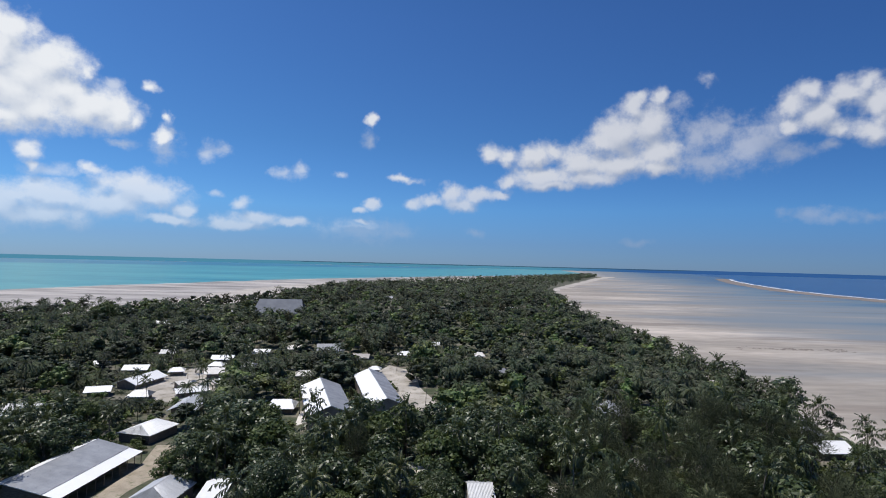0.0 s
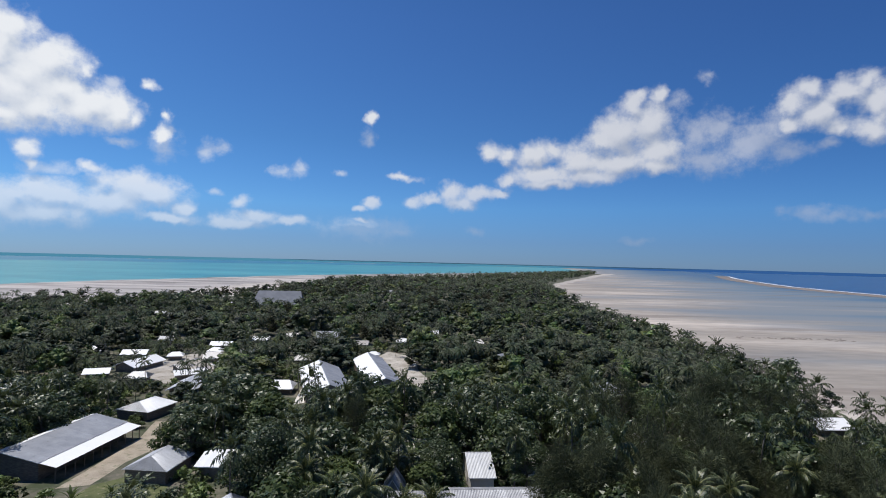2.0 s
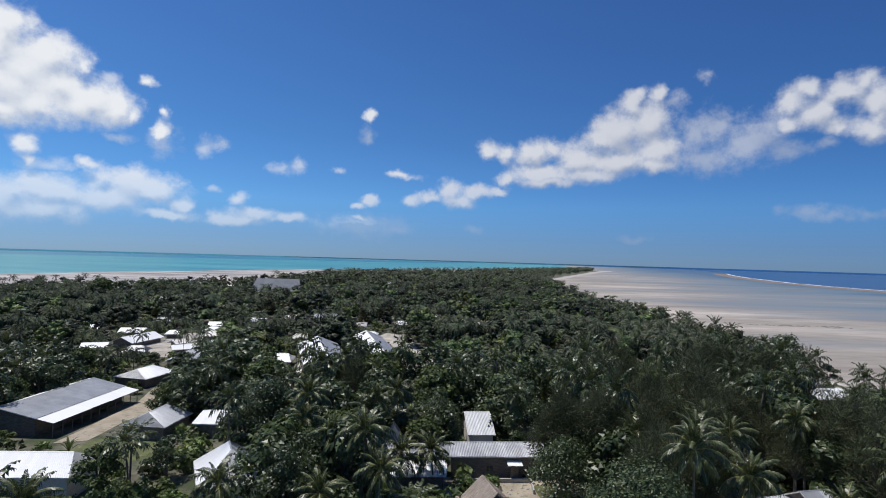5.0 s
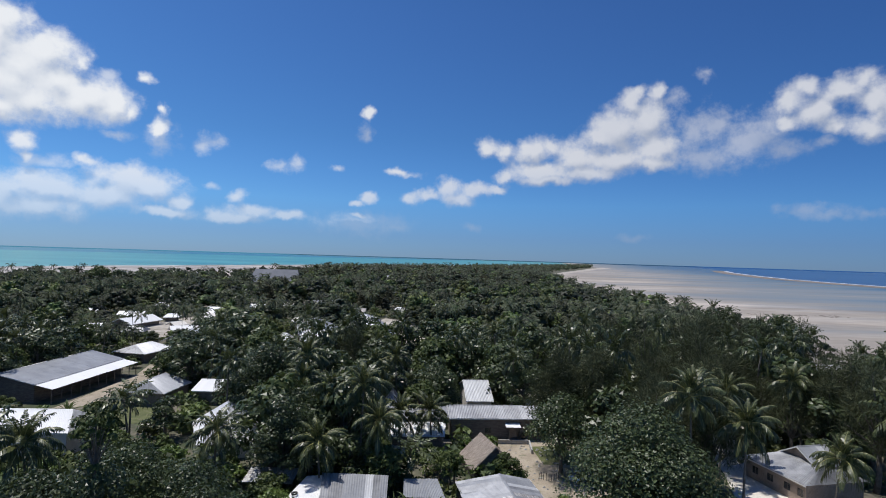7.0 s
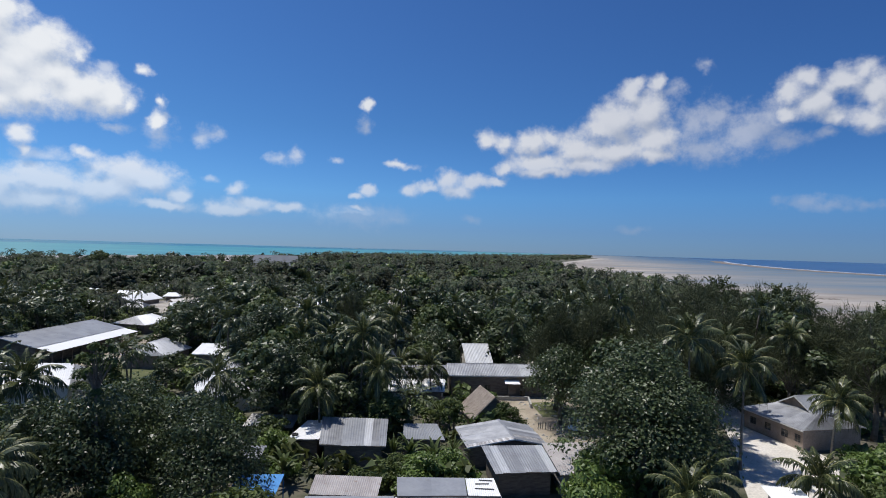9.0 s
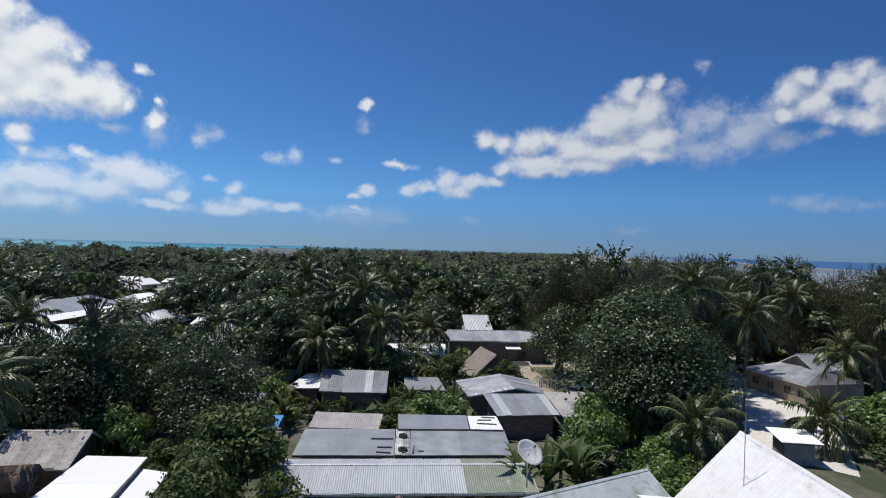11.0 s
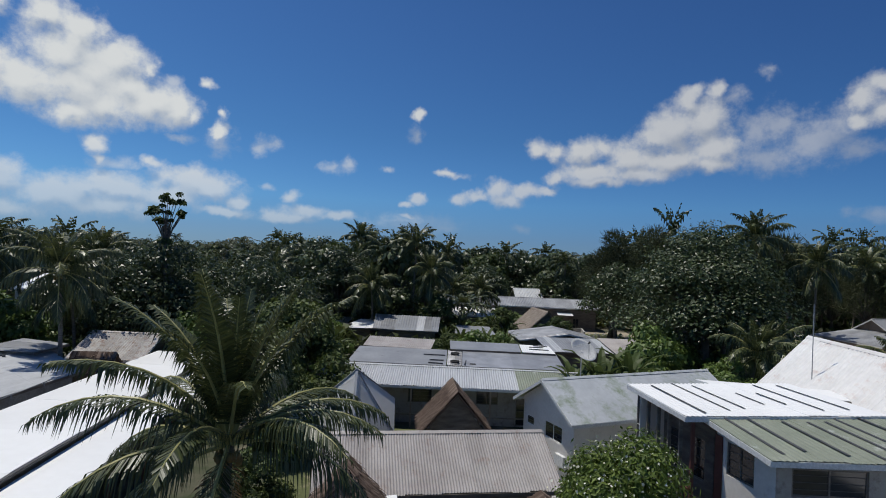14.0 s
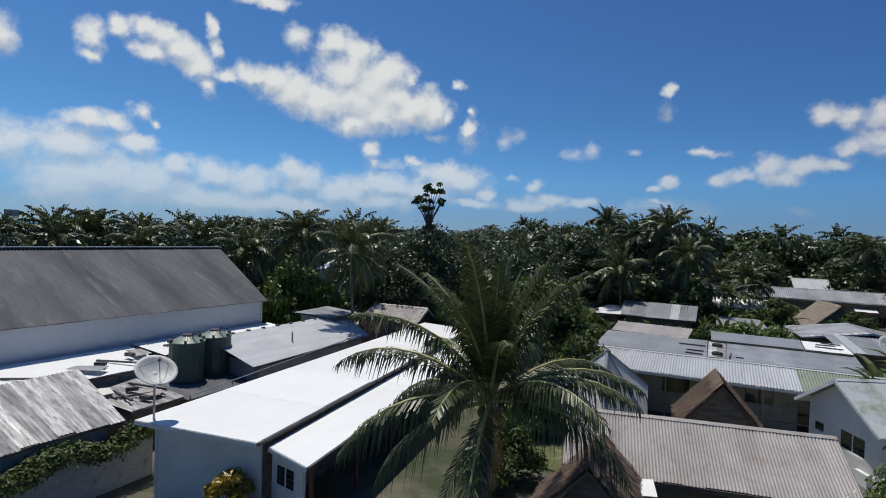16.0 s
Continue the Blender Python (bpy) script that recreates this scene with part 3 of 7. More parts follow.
# ---- mesh helpers ----
class Build:
    """Collects vertices and faces of one mesh."""

    def __init__(self):
        self.v, self.f = [], []

    def add(self, verts, faces):
        n = len(self.v)
        self.v += [tuple(p) for p in verts]
        self.f += [tuple(i + n for i in f) for f in faces]
        return self

    def weld(self):
        """Joins vertices that lie on one spot."""
        seen, to, v = {}, [], []
        for p in self.v:
            key = tuple(round(c, 4) for c in p)
            if key not in seen:
                seen[key] = len(v)
                v.append(p)
            to.append(seen[key])
        self.v, self.f = v, [tuple(to[i] for i in f) for f in self.f]
        return self

    def box(self, x0, y0, z0, x1, y1, z1):
        return self.add([(x, y, z) for z in (z0, z1) for y in (y0, y1) for x in (x0, x1)],
                        [(0, 2, 3, 1), (4, 5, 7, 6), (0, 1, 5, 4), (2, 6, 7, 3), (0, 4, 6, 2), (1, 3, 7, 5)])

    def slab(self, a, b, c, d, thick):
        """A sheet with the given upper corners."""
        a, b, c, d = (Vector(p) for p in (a, b, c, d))
        n = (b - a).cross(d - a).normalized() * thick
        if n.z < 0:
            n = -n
        return self.add([a, b, c, d, a - n, b - n, c - n, d - n], [(0, 1, 2, 3), (7, 6, 5, 4), (0, 4, 5, 1), (1, 5, 6, 2), (2, 6, 7, 3), (3, 7, 4, 0)])

    def beam(self, a, b, w, h):
        """A bar from a to b, w wide and h high, its top on the line."""
        a, b = Vector(a), Vector(b)
        t = (b - a).normalized()
        s = t.cross((0, 0, 1))
        s = (s.normalized() if s.length > 1e-4 else Vector((1, 0, 0))) * w / 2
        u = s.cross(t).normalized() * h
        if u.z < 0:
            u = -u
        return self.add([a - s, a + s, b + s, b - s, a - s - u, a + s - u, b + s - u, b - s - u], [(0, 1, 2, 3), (7, 6, 5, 4), (0, 4, 5, 1), (1, 5, 6, 2), (2, 6, 7, 3), (3, 7, 4, 0)])

    def tube(self, points, radii, sides=8, cap=True):
        pts = [Vector(p) for p in points]
        rings = []
        for k, p in enumerate(pts):
            t = (pts[min(k + 1, len(pts) - 1)] - pts[max(k - 1, 0)]).normalized()
            s = t.cross((0, 1, 0.01)).normalized()
            u = s.cross(t)
            rings.append([p + (s * math.cos(a) + u * math.sin(a)) * radii[k] for a in (2 * math.pi * i / sides for i in range(sides))])
        n = len(self.v)
        for r in rings:
            self.v += [tuple(p) for p in r]
        for k in range(len(rings) - 1):
            for i in range(sides):
                j = (i + 1) % sides
                self.f.append((n + k * sides + i, n + k * sides + j, n + (k + 1) * sides + j, n + (k + 1) * sides + i))
        if cap:
            self.f.append(tuple(n + i for i in range(sides))[::-1])
            self.f.append(tuple(n + (len(rings) - 1) * sides + i for i in range(sides)))
        return self

    def mesh(self, name, mat, smooth=False):
        me = bpy.data.meshes.new(name)
        me.from_pydata(self.v, [], self.f)
        me.materials.append(M[mat])
        if smooth:
            me.shade_smooth()
        return me


def thing(name, label, category, x=0, y=0, z=0, rz=0, group="", kind=""):
    ob = new(name)
    ob.empty_display_size = 0.3
    ob.matrix_basis = pose(x, y, z, 0, 0, rz)
    return tagged(ob, label, category, group, kind)


def part(name, data, mat, parent, label="", smooth=False, m=None):
    """One mesh object under a thing or a part; data is a Build or a mesh."""
    me = data.mesh(name, mat, smooth) if isinstance(data, Build) else data
    ob = new(name, me)
    ob.parent = parent
    if m is not None:
        ob.matrix_basis = m
    return tagged(ob, label) if label else ob


def lone(name, data, mat, label, category, smooth=False, kind="", m=None):
    ob = new(name, data.mesh(name, mat, smooth) if isinstance(data, Build) else data)
    if m is not None:
        ob.matrix_basis = m
    return tagged(ob, label, category, "", kind)


def roof_sheets(parent, a, b, c, d, mat, period=0.2, sheet=1.0, amp=0.024, label="", joined=False):
    """A roof slope of corrugated sheets: a, b the upper edge, c, d the lower edge below b and a. Each sheet is a piece of its own."""
    a, b, c, d = (Vector(p) for p in (a, b, c, d))
    width = max((b - a).length, (c - d).length)
    n = (b - a).cross(d - a).normalized()
    if n.z < 0:
        n = -n
    count = max(1, round(width / sheet))
    whole = Build()
    for k in range(count):
        u0, u1 = k / count, (k + 1) / count
        segs = max(2, int(round((u1 - u0) * width / period)) * 4) if period else 1
        drop = n * (0.006 * (k % 2) + random.uniform(0, 0.004))
        worn = mat in ("roof_zinc", "roof_bleached", "roof_rust") and 0.5 < sheet < 1.3
        slip = (d - a).normalized() * (random.uniform(-0.10, 0.16) if worn else random.uniform(-0.04, 0.05))
        sag = n * (random.uniform(-0.05, 0.01) if worn else 0.0)
        piece = random.choice(("roof_zinc",) * 5 + ("roof_galv", "roof_galv", "roof_grey", "roof_grey", "roof_bleached")) if worn and mat == "roof_zinc" else mat
        top, verts = [], []
        for i in range(segs + 1):
            u = u0 + (u1 - u0) * i / segs
            lift = n * (amp * math.sin(2 * math.pi * (i / 4.0)) if period else 0) - drop
            verts += [a.lerp(b, u) + lift, d.lerp(c, u) + lift + slip + sag]
        m = len(verts)
        faces = [(2 * i, 2 * i + 1, 2 * i + 3, 2 * i + 2) for i in range(segs)]
        low = n * -0.03
        for u in (u0, u1):
            verts += [a.lerp(b, u) + low, d.lerp(c, u) + low + slip]
        faces += [(m, m + 2, m + 3, m + 1), (0, m, m + 1, 1), (m - 2, m - 1, m + 3, m + 2)]
        if joined:
            whole.add(verts, faces)
        else:
            part("roof_sheet", Build().add(verts, faces), piece, parent)
    if joined:
        part("roof_slope", whole, mat, parent, label)


def wall(parent, p0, p1, z0, z1, mat, holes=(), thick=0.14, name="wall", label=""):
    """An upright wall from p0 to p1 with openings (u0, u1, low, high), u in metres along it."""
    p0, p1 = Vector((*p0, 0)), Vector((*p1, 0))
    t = (p1 - p0).normalized()
    s = Vector((-t.y, t.x, 0)) * thick
    length = (p1 - p0).length
    b = Build()

    def block(u0, u1, a, c):
        if u1 - u0 > 0.005 and c - a > 0.005:
            q = [p0 + t * u0, p0 + t * u1, p0 + t * u1 + s, p0 + t * u0 + s]
            b.add([(*v.xy, z) for z in (a, c) for v in q], [(3, 2, 1, 0), (4, 5, 6, 7), (0, 1, 5, 4), (1, 2, 6, 5), (2, 3, 7, 6), (3, 0, 4, 7)])

    u = 0
    for u0, u1, a, c in sorted(holes):
        block(u, u0, z0, z1)
        block(u0, u1, z0, a)
        block(u0, u1, c, z1)
        u = u1
    block(u, length, z0, z1)
    b.weld()
    w = part(name, b, mat, parent, label)
    for u0, u1, a, c in holes:
        window(parent, p0 + t * u0 + s * 0.25, t, s.normalized(), u1 - u0, a, c, mat in ("wall_board", "wall_shade", "wall_tan"))
    return w


def window(parent, at, t, s, width, z0, z1, dull=False):
    """A frame with a dark pane and two or three louvre bars, set into an opening."""
    m = Matrix((( t.x, s.x, 0, at.x), (t.y, s.y, 0, at.y), (0, 0, 1, z0), (0, 0, 0, 1)))
    h, w = z1 - z0, width
    f = Build()
    f.box(0, 0, 0, 0.06, 0.07, h).box(w - 0.06, 0, 0, w, 0.07, h).box(0.06, 0, 0, w - 0.06, 0.07, 0.06).box(0.06, 0, h - 0.06, w - 0.06, 0.07, h)
    if w > 0.9:
        f.box(w / 2 - 0.03, 0.005, 0.06, w / 2 + 0.03, 0.065, h - 0.06)
    fr = part("window", f, "wall_board" if dull else "trim", parent, "dark timber framed window" if dull else "white framed window with dark glass", m=m)
    part("pane", Build().box(0.05, 0.025, 0.05, w - 0.05, 0.035, h - 0.05), "glass", fr)
    for k in range(1, 4):
        part("louvre_bar", Build().box(0.06, 0.015, h * k / 4 - 0.012, w - 0.06, 0.022, h * k / 4 + 0.012), "trim_dark", fr)


def gable_end(parent, p0, p1, z_eave, apex, mat, thick=0.14, name="gable_wall"):
    p0, p1, apex = Vector((*p0, z_eave)), Vector((*p1, z_eave)), Vector(apex)
    t = (p1 - p0).normalized()
    s = Vector((-t.y, t.x, 0)) * thick
    part(name, Build().add([p0, p1, apex, p0 + s, p1 + s, apex + s], [(0, 1, 2), (5, 4, 3), (0, 3, 4, 1), (1, 4, 5, 2), (2, 5, 3, 0)]), mat, parent)


def gable_house(name, label, category, x, y, rz, length, half, eave, ridge, roof, walls, other="", over=0.45, period=0.2, sheet=1.0, joined=False, holes=(), half_back=None, eave_back=None, trim="trim", group="", hip=0.0, end_holes=(), open_front=False):
    """A house with its ridge along its own x; half: the roof's reach to the front (-y); holes: front wall's openings; hip > 0 slopes the ends."""
    hb, eb = half_back or half, eave_back or eave
    h = thing(name, label, category, x, y, 0, rz, group)
    L = length / 2
    r0, r1 = (-L + hip, 0, ridge), (L - hip, 0, ridge)
    roof_sheets(h, r0, r1, (L, -half, eave), (-L, -half, eave), roof, period, sheet, joined=joined)
    roof_sheets(h, r1, r0, (-L, hb, eb), (L, hb, eb), other or roof, period, sheet, joined=joined)
    if hip > 0.05:
        for sx in (-1, 1):
            top = (sx * (L - hip), 0, ridge)
            roof_sheets(h, top, top, (sx * L, hb, eb), (sx * L, -half, eave), other or roof, period, sheet, joined=joined)
    cap = Build()
    w = 0.16
    sl = (ridge - eave) / half
    cap.add([(r0[0], -w, ridge - w * sl + 0.035), (r0[0], 0, ridge + 0.045), (r0[0], w, ridge - w * sl + 0.035), (r1[0], -w, ridge - w * sl + 0.035), (r1[0], 0, ridge + 0.045), (r1[0], w, ridge - w * sl + 0.035)], [(0, 3, 4, 1), (1, 4, 5, 2), (0, 1, 2), (5, 4, 3)])
    part("ridge_cap", cap, roof, h)
    for yy, ee in ((-half, eave), (hb, eb)):
        part("fascia", Build().box(-L + 0.02, yy - (0.03 if yy < 0 else -0.02), ee - 0.2, L - 0.02, yy + (0.02 if yy > 0 else -0.0) + 0.03 * (yy > 0), ee - 0.035), trim, h)
    if hip <= 0.05:
        for sx in (-1, 1):
            part("barge_board", Build().beam((sx * (L + 0.015), -half, eave - 0.03), (sx * (L + 0.015), 0, ridge - 0.03), 0.04, 0.16), trim, h)
            part("barge_board", Build().beam((sx * (L + 0.015), hb, eb - 0.03), (sx * (L + 0.015), 0, ridge - 0.03), 0.04, 0.16), trim, h)
    xi, y0, y1 = L - over, -half + over, hb - over
    zf = eave + over * sl - 0.06
    zb = eb + over * (ridge - eb) / hb - 0.06
    if open_front:
        for k in range(int(length / 3) + 1):
            px_ = -xi + 2 * xi * k / max(1, int(length / 3))
            part("post", Build().box(px_ - 0.06, y0 - 0.06, 0, px_ + 0.06, y0 + 0.06, zf), "wall_board", h)
    else:
        wall(h, (-xi, y0), (xi, y0), 0, zf, walls, holes)
    wall(h, (xi, y1), (-xi, y1), 0, zb, walls)
    zl = min(zf, zb)
    wall(h, (xi, y0 + 0.15), (xi, y1 - 0.15), 0, zl, walls, end_holes)
    wall(h, (-xi, y1 - 0.15), (-xi, y0 + 0.15), 0, zl, walls, end_holes)
    if hip <= 0.05:
        gable_end(h, (xi, y0 + 0.1), (xi, y1 - 0.1), zl + 0.002, (xi, 0, ridge - 0.08), walls)
        gable_end(h, (-xi, y1 - 0.1), (-xi, y0 + 0.1), zl + 0.002, (-xi, 0, ridge - 0.08), walls)
    return h


def lean_to(name, label, category, corners, roof, walls, period=0.2, sheet=0.9, inset=0.55, joined=False, group="", holes=()):
    """A shed under one slope: upper edge corners a, b, lower edge c, d (below b and a), in the world."""
    a, b, c, d = (Vector(p) for p in corners)
    mid = (a + b + c + d) / 4
    h = thing(name, label, category, mid.x, mid.y, 0, 0, group)
    off = Vector((mid.x, mid.y, 0))
    a, b, c, d = a - off, b - off, c - off, d - off
    roof_sheets(h, a, b, c, d, roof, period, sheet, joined=joined)
    part("fascia", Build().beam(d - Vector((0, 0.02, 0.05)), c - Vector((0, 0.02, 0.05)), 0.04, 0.14), "wall_board", h)
    q = [p.lerp((a + b + c + d) / 4, inset / max(1.0, (p - (a + b + c + d) / 4).length) * 1.4) for p in (a, b, c, d)]
    low = [min(q[k].z, q[(k + 1) % 4].z) - 0.10 for k in range(4)]
    ends = [(q[3], q[2], low[2]), (q[2], q[1], low[1]), (q[1], q[0], low[0]), (q[0], q[3], low[3])]
    for k, (s, e, z) in enumerate(ends):
        wall(h, s.xy, e.xy, 0, z, walls, holes if k == 0 else (), thick=0.1 if k % 2 else 0.09)
    return h


# ---- ground, sea and land ----
def rise(x, y):
    """The sheet lifts gently towards the horizon, as far as the eye's height asks."""
    r = math.hypot(x, y)
    return 11.0 * (max(0.0, r - 1800.0) / 3150.0) ** 2


def sheet_mesh(name, outline, z, mat, step=0.0, jag=0.0, skirt=0.0):
    """A flat piece of the setting from an outline in plan, its edge roughened."""
    pts = []
    for k, (x0, y0) in enumerate(outline):
        x1, y1 = outline[(k + 1) % len(outline)]
        n = max(1, int(math.hypot(x1 - x0, y1 - y0) / step)) if step else 1
        for i in range(n):
            x, y = x0 + (x1 - x0) * i / n, y0 + (y1 - y0) * i / n
            w = noise.noise_vector(Vector((x * 0.06, y * 0.06, 3.7))) * 0.4 + noise.noise_vector(Vector((x * 0.012, y * 0.012, 1.3)))
            pts.append((x + jag * w.x, y + jag * w.y))
    bm = bmesh.new()
    vs = [bm.verts.new((x, y, z)) for x, y in pts]
    f = bm.faces.new(vs)
    if skirt:
        low = [bm.verts.new((x * 1.02, y, z - skirt)) for x, y in pts]
        for k in range(len(vs)):
            bm.faces.new((vs[k], low[k], low[(k + 1) % len(vs)], vs[(k + 1) % len(vs)]))
    bmesh.ops.triangulate(bm, faces=[f])
    if max(math.hypot(x, y) for x, y in pts) > 1500:
        for axis in (0, 1):
            for k in range(-24, 25):
                bmesh.ops.bisect_plane(bm, geom=bm.verts[:] + bm.edges[:] + bm.faces[:], plane_co=(k * 200.0, k * 200.0, 0), plane_no=(axis, 1 - axis, 0))
        for v in bm.verts:
            v.co.z += rise(v.co.x, v.co.y)
    bmesh.ops.recalc_face_normals(bm, faces=bm.faces)
    me = bpy.data.meshes.new(name)
    bm.to_mesh(me)
    bm.free()
    me.materials.append(M[mat])
    return me


def setting(name, me, label, category):
    return tagged(new(name, me), label, category, "", "structure")


disk = Build()
RINGS = [0, 200, 600, 1200, 1800, 2100, 2500, 2900, 3300, 3800, 4400, 4950]
for r in RINGS:
    for i in range(64):
        a = 2 * math.pi * i / 64
        disk.v.append((r * math.cos(a), r * math.sin(a), -0.9 + rise(r, 0)))
for k in range(len(RINGS) - 1):
    for i in range(64):
        j = (i + 1) % 64
        disk.f.append((k * 64 + i, (k + 1) * 64 + i, (k + 1) * 64 + j, k * 64 + j) if k else (0, 64 + i, 64 + j))
setting("ground", disk.mesh("ground", "flat"), "wet sandy reef flat at low tide", "reef flat")

LAND = [(128, -500), (131, 150), (129, 200), (129, 260), (132, 320), (139, 400), (147, 520), (178, 800), (225, 1140), (250, 1250), (330, 1480), (480, 1900), (640, 2350), (800, 2750), (760, 2900), (600, 2650), (250, 2050), (-60, 1500), (-200, 1150), (-225, 850), (-238, 670), (-292, 520), (-360, 465), (-480, 430), (-640, 300), (-760, 0), (-760, -500)]
setting("ground_land", sheet_mesh("ground_land", LAND, 0.0, "land", 25, 7, 0.9), "sandy island soil with grass and litter", "ground")
BEACH = [(136, -500), (138, 150), (137, 200), (137, 260), (140, 330), (147, 410), (156, 520), (184, 800), (232, 1130), (264, 1240), (340, 1450), (500, 1880), (670, 2340), (860, 2760), (760, 2980), (580, 2740), (200, 2140), (-160, 1560), (-300, 1180), (-340, 880), (-330, 690), (-350, 570), (-420, 515), (-520, 480), (-700, 330), (-840, 0), (-840, -500)]
setting("ground_beach", sheet_mesh("ground_beach", BEACH, -0.45, "beach", 25, 8, 0.4), "pale sand beach round the island", "beach")
SANDFLAT = [(-330, 600), (-380, 540), (-560, 500), (-760, 330), (-900, 0), (-1400, 0), (-1250, 500), (-640, 700), (-600, 900), (-500, 1150), (-360, 1500), (-120, 1900), (200, 2350), (560, 2800), (700, 2900), (100, 2050), (-180, 1550), (-300, 1150)]
setting("ground_sand_flat", sheet_mesh("ground_sand_flat", SANDFLAT, -0.65, "sand_flat", 40, 18), "exposed sand flat on the lagoon side", "sand flat")
LAGOON = [(-640, 720), (-600, 900), (-500, 1160), (-380, 1500), (-140, 1920), (170, 2360), (520, 2830), (900, 3300), (1050, 4830), (0, 4940), (-1500, 4710), (-2800, 4080), (-4000, 2900), (-4700, 1500), (-4940, 0), (-1500, 0), (-1300, 520)]
setting("water_lagoon", sheet_mesh("water_lagoon", LAGOON, -0.75, "lagoon", 60, 25), "calm turquoise lagoon water", "lagoon")
FARLAG = [(-4850, 900), (-3300, 1900), (-1900, 2800), (-900, 3700), (100, 4200), (300, 4930), (-1500, 4712), (-2800, 4080), (-4000, 2900), (-4690, 1550)]
setting("water_lagoon_deep", sheet_mesh("water_lagoon_deep", FARLAG, -0.55, "lagoon_far", 80, 60), "deeper blue-green lagoon water", "lagoon")
OCEAN = [(870, 700), (885, 1090), (950, 1480), (1130, 2000), (1330, 2500), (1700, 3300), (2000, 4500), (2700, 4140), (3500, 3490), (4300, 2440), (4800, 1180), (4930, 0), (900, -400)]
setting("water_ocean", sheet_mesh("water_ocean", OCEAN, -0.6, "ocean", 50, 14), "deep blue open ocean", "ocean")
for k, (off, width, z, mat, label) in enumerate(((0, 14, -0.45, "foam", "white line of surf on the reef edge"), (-70, 66, -0.55, "reef", "brown reef crest behind the surf"))):
    line = [(872 + off, 500), (874 + off, 700), (888 + off, 1090), (953 + off, 1480), (1132 + off, 2000), (1332 + off, 2500), (1540 + off, 2950)]
    setting("water_surf" if k == 0 else "ground_reef_crest", sheet_mesh("surf", line + [(x + width, y) for x, y in reversed(line)], z, mat, 18, 9), label, "surf" if k == 0 else "reef")
rocks = Build()
for k in range(60):
    x, y = random.uniform(205, 285), random.gauss(381, 3)
    s = random.uniform(0.4, 1.6)
    n = 7
    rocks.add([(x + s * 1.6 * math.cos(2 * math.pi * i / n) * random.uniform(0.7, 1.2), y + s * math.sin(2 * math.pi * i / n), -0.9) for i in range(n)] + [(x, y, -0.9 + 0.35 * s)], [(i, (i + 1) % n, n) for i in range(n)])
tagged(new("rocks", rocks.mesh("rocks", "reef")), "scattered dark rocks on the reef flat", "rocks", "", "stuff")
# lanes and yards
for level, (name, outline, mat, label) in enumerate((
    ("road_lane", [(49, 98), (46, 86), (42.5, 76), (37.5, 66), (34, 57), (40, 51), (46, 61), (53.5, 71), (52.2, 86), (54, 98)], "road", "pale coral sand lane"),
    ("ground_lane_far", [(53, 97), (66, 110), (62, 116), (48, 98)], "road", "pale sand lane under the trees"),
    ("ground_yard", [(2, 99), (26, 100), (28, 84), (24, 74), (15, 75), (12, 86), (2, 92)], "dirt", "bare yard in front of a long house"),
    ("ground_lawn", [(17.8, 96), (24, 97), (24, 88), (18.4, 88)], "grass_patch", "patch of grass in a yard"),
    ("road_shed", [(-79, 155), (-70, 156), (-66, 140), (-70, 124), (-70, 112), (-75.5, 110), (-75.5, 140)], "dirt", "bare earth beside the long shed"),
    ("ground_green", [(-69.5, 112), (-64, 118), (-54, 112), (-52, 104), (-60, 98), (-70, 100)], "grass_patch", "short grass between houses"),
    ("road_village", [(-118, 262), (-98, 262), (-84, 240), (-84, 206), (-92, 200), (-112, 204), (-122, 225)], "yard", "bare coral sand yard of the village"),
    ("road_hall", [(-26, 282), (-12, 268), (-8, 235), (4, 190), (-2, 180), (-12, 190), (-20, 232), (-30, 262)], "yard", "bare sand ground beside the hall"),
    ("road_hall_side", [(-52, 215), (-48, 218), (-42, 180), (-46, 176)], "road", "sandy strip beside the hall"),
    ("road_track", [(18, 142), (21, 142), (29, 131), (25, 119), (19, 121), (23, 131)], "road", "sandy track between trees"),
    ("ground_clearing", [(-12, 146), (-2, 146), (-2, 134), (-12, 134)], "road", "small sandy clearing"),
    ("ground_court", [(-12, 38.5), (9, 40), (12, 30), (5, 27.5), (-10, 27)], "grass_patch", "green court between houses"),
    ("ground_path", [(2.2, 34), (4.8, 31.8), (6.5, 27), (4.5, 27), (1, 32)], "concrete", "pale concrete path"),
)):
    setting(name, sheet_mesh(name, outline, 0.012 + 0.005 * level, mat, 4, 1.2), label, "road" if "road" in name else "yard")


# ---- houses near the camera ----
def row_house():
    # walls in the darkened cream: veranda shade painted into them
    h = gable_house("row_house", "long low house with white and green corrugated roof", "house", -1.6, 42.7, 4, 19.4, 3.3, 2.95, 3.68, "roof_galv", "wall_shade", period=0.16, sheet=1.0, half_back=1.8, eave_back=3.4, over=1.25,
                    holes=((1.4, 3.0, 1.45, 2.5), (5.15, 6.9, 1.45, 2.5), (7.9, 8.7, 0.1, 2.15), (10.1, 11.7, 1.5, 2.55), (13.0, 13.8, 0.1, 2.15), (14.5, 16.0, 1.5, 2.55)))
    for s in [c for c in h.children if c.name.startswith("roof_sheet")]:
        if sum(v.co.x for v in s.data.vertices) / len(s.data.vertices) > 4.3:
            s.data.materials[0] = M["roof_green"]
            s["label"] = "faded green roof sheet"
    for k in range(7):
        x = -8.6 + k * 2.8
        part("veranda_post", Build().box(x - 0.05, -3.2, 0, x + 0.05, -3.1, 2.85), "wall_tan", h)
    part("veranda_rail", Build().box(-8.6, -3.18, 0.85, 8.2, -3.12, 0.93), "wall_board", h)
    return h


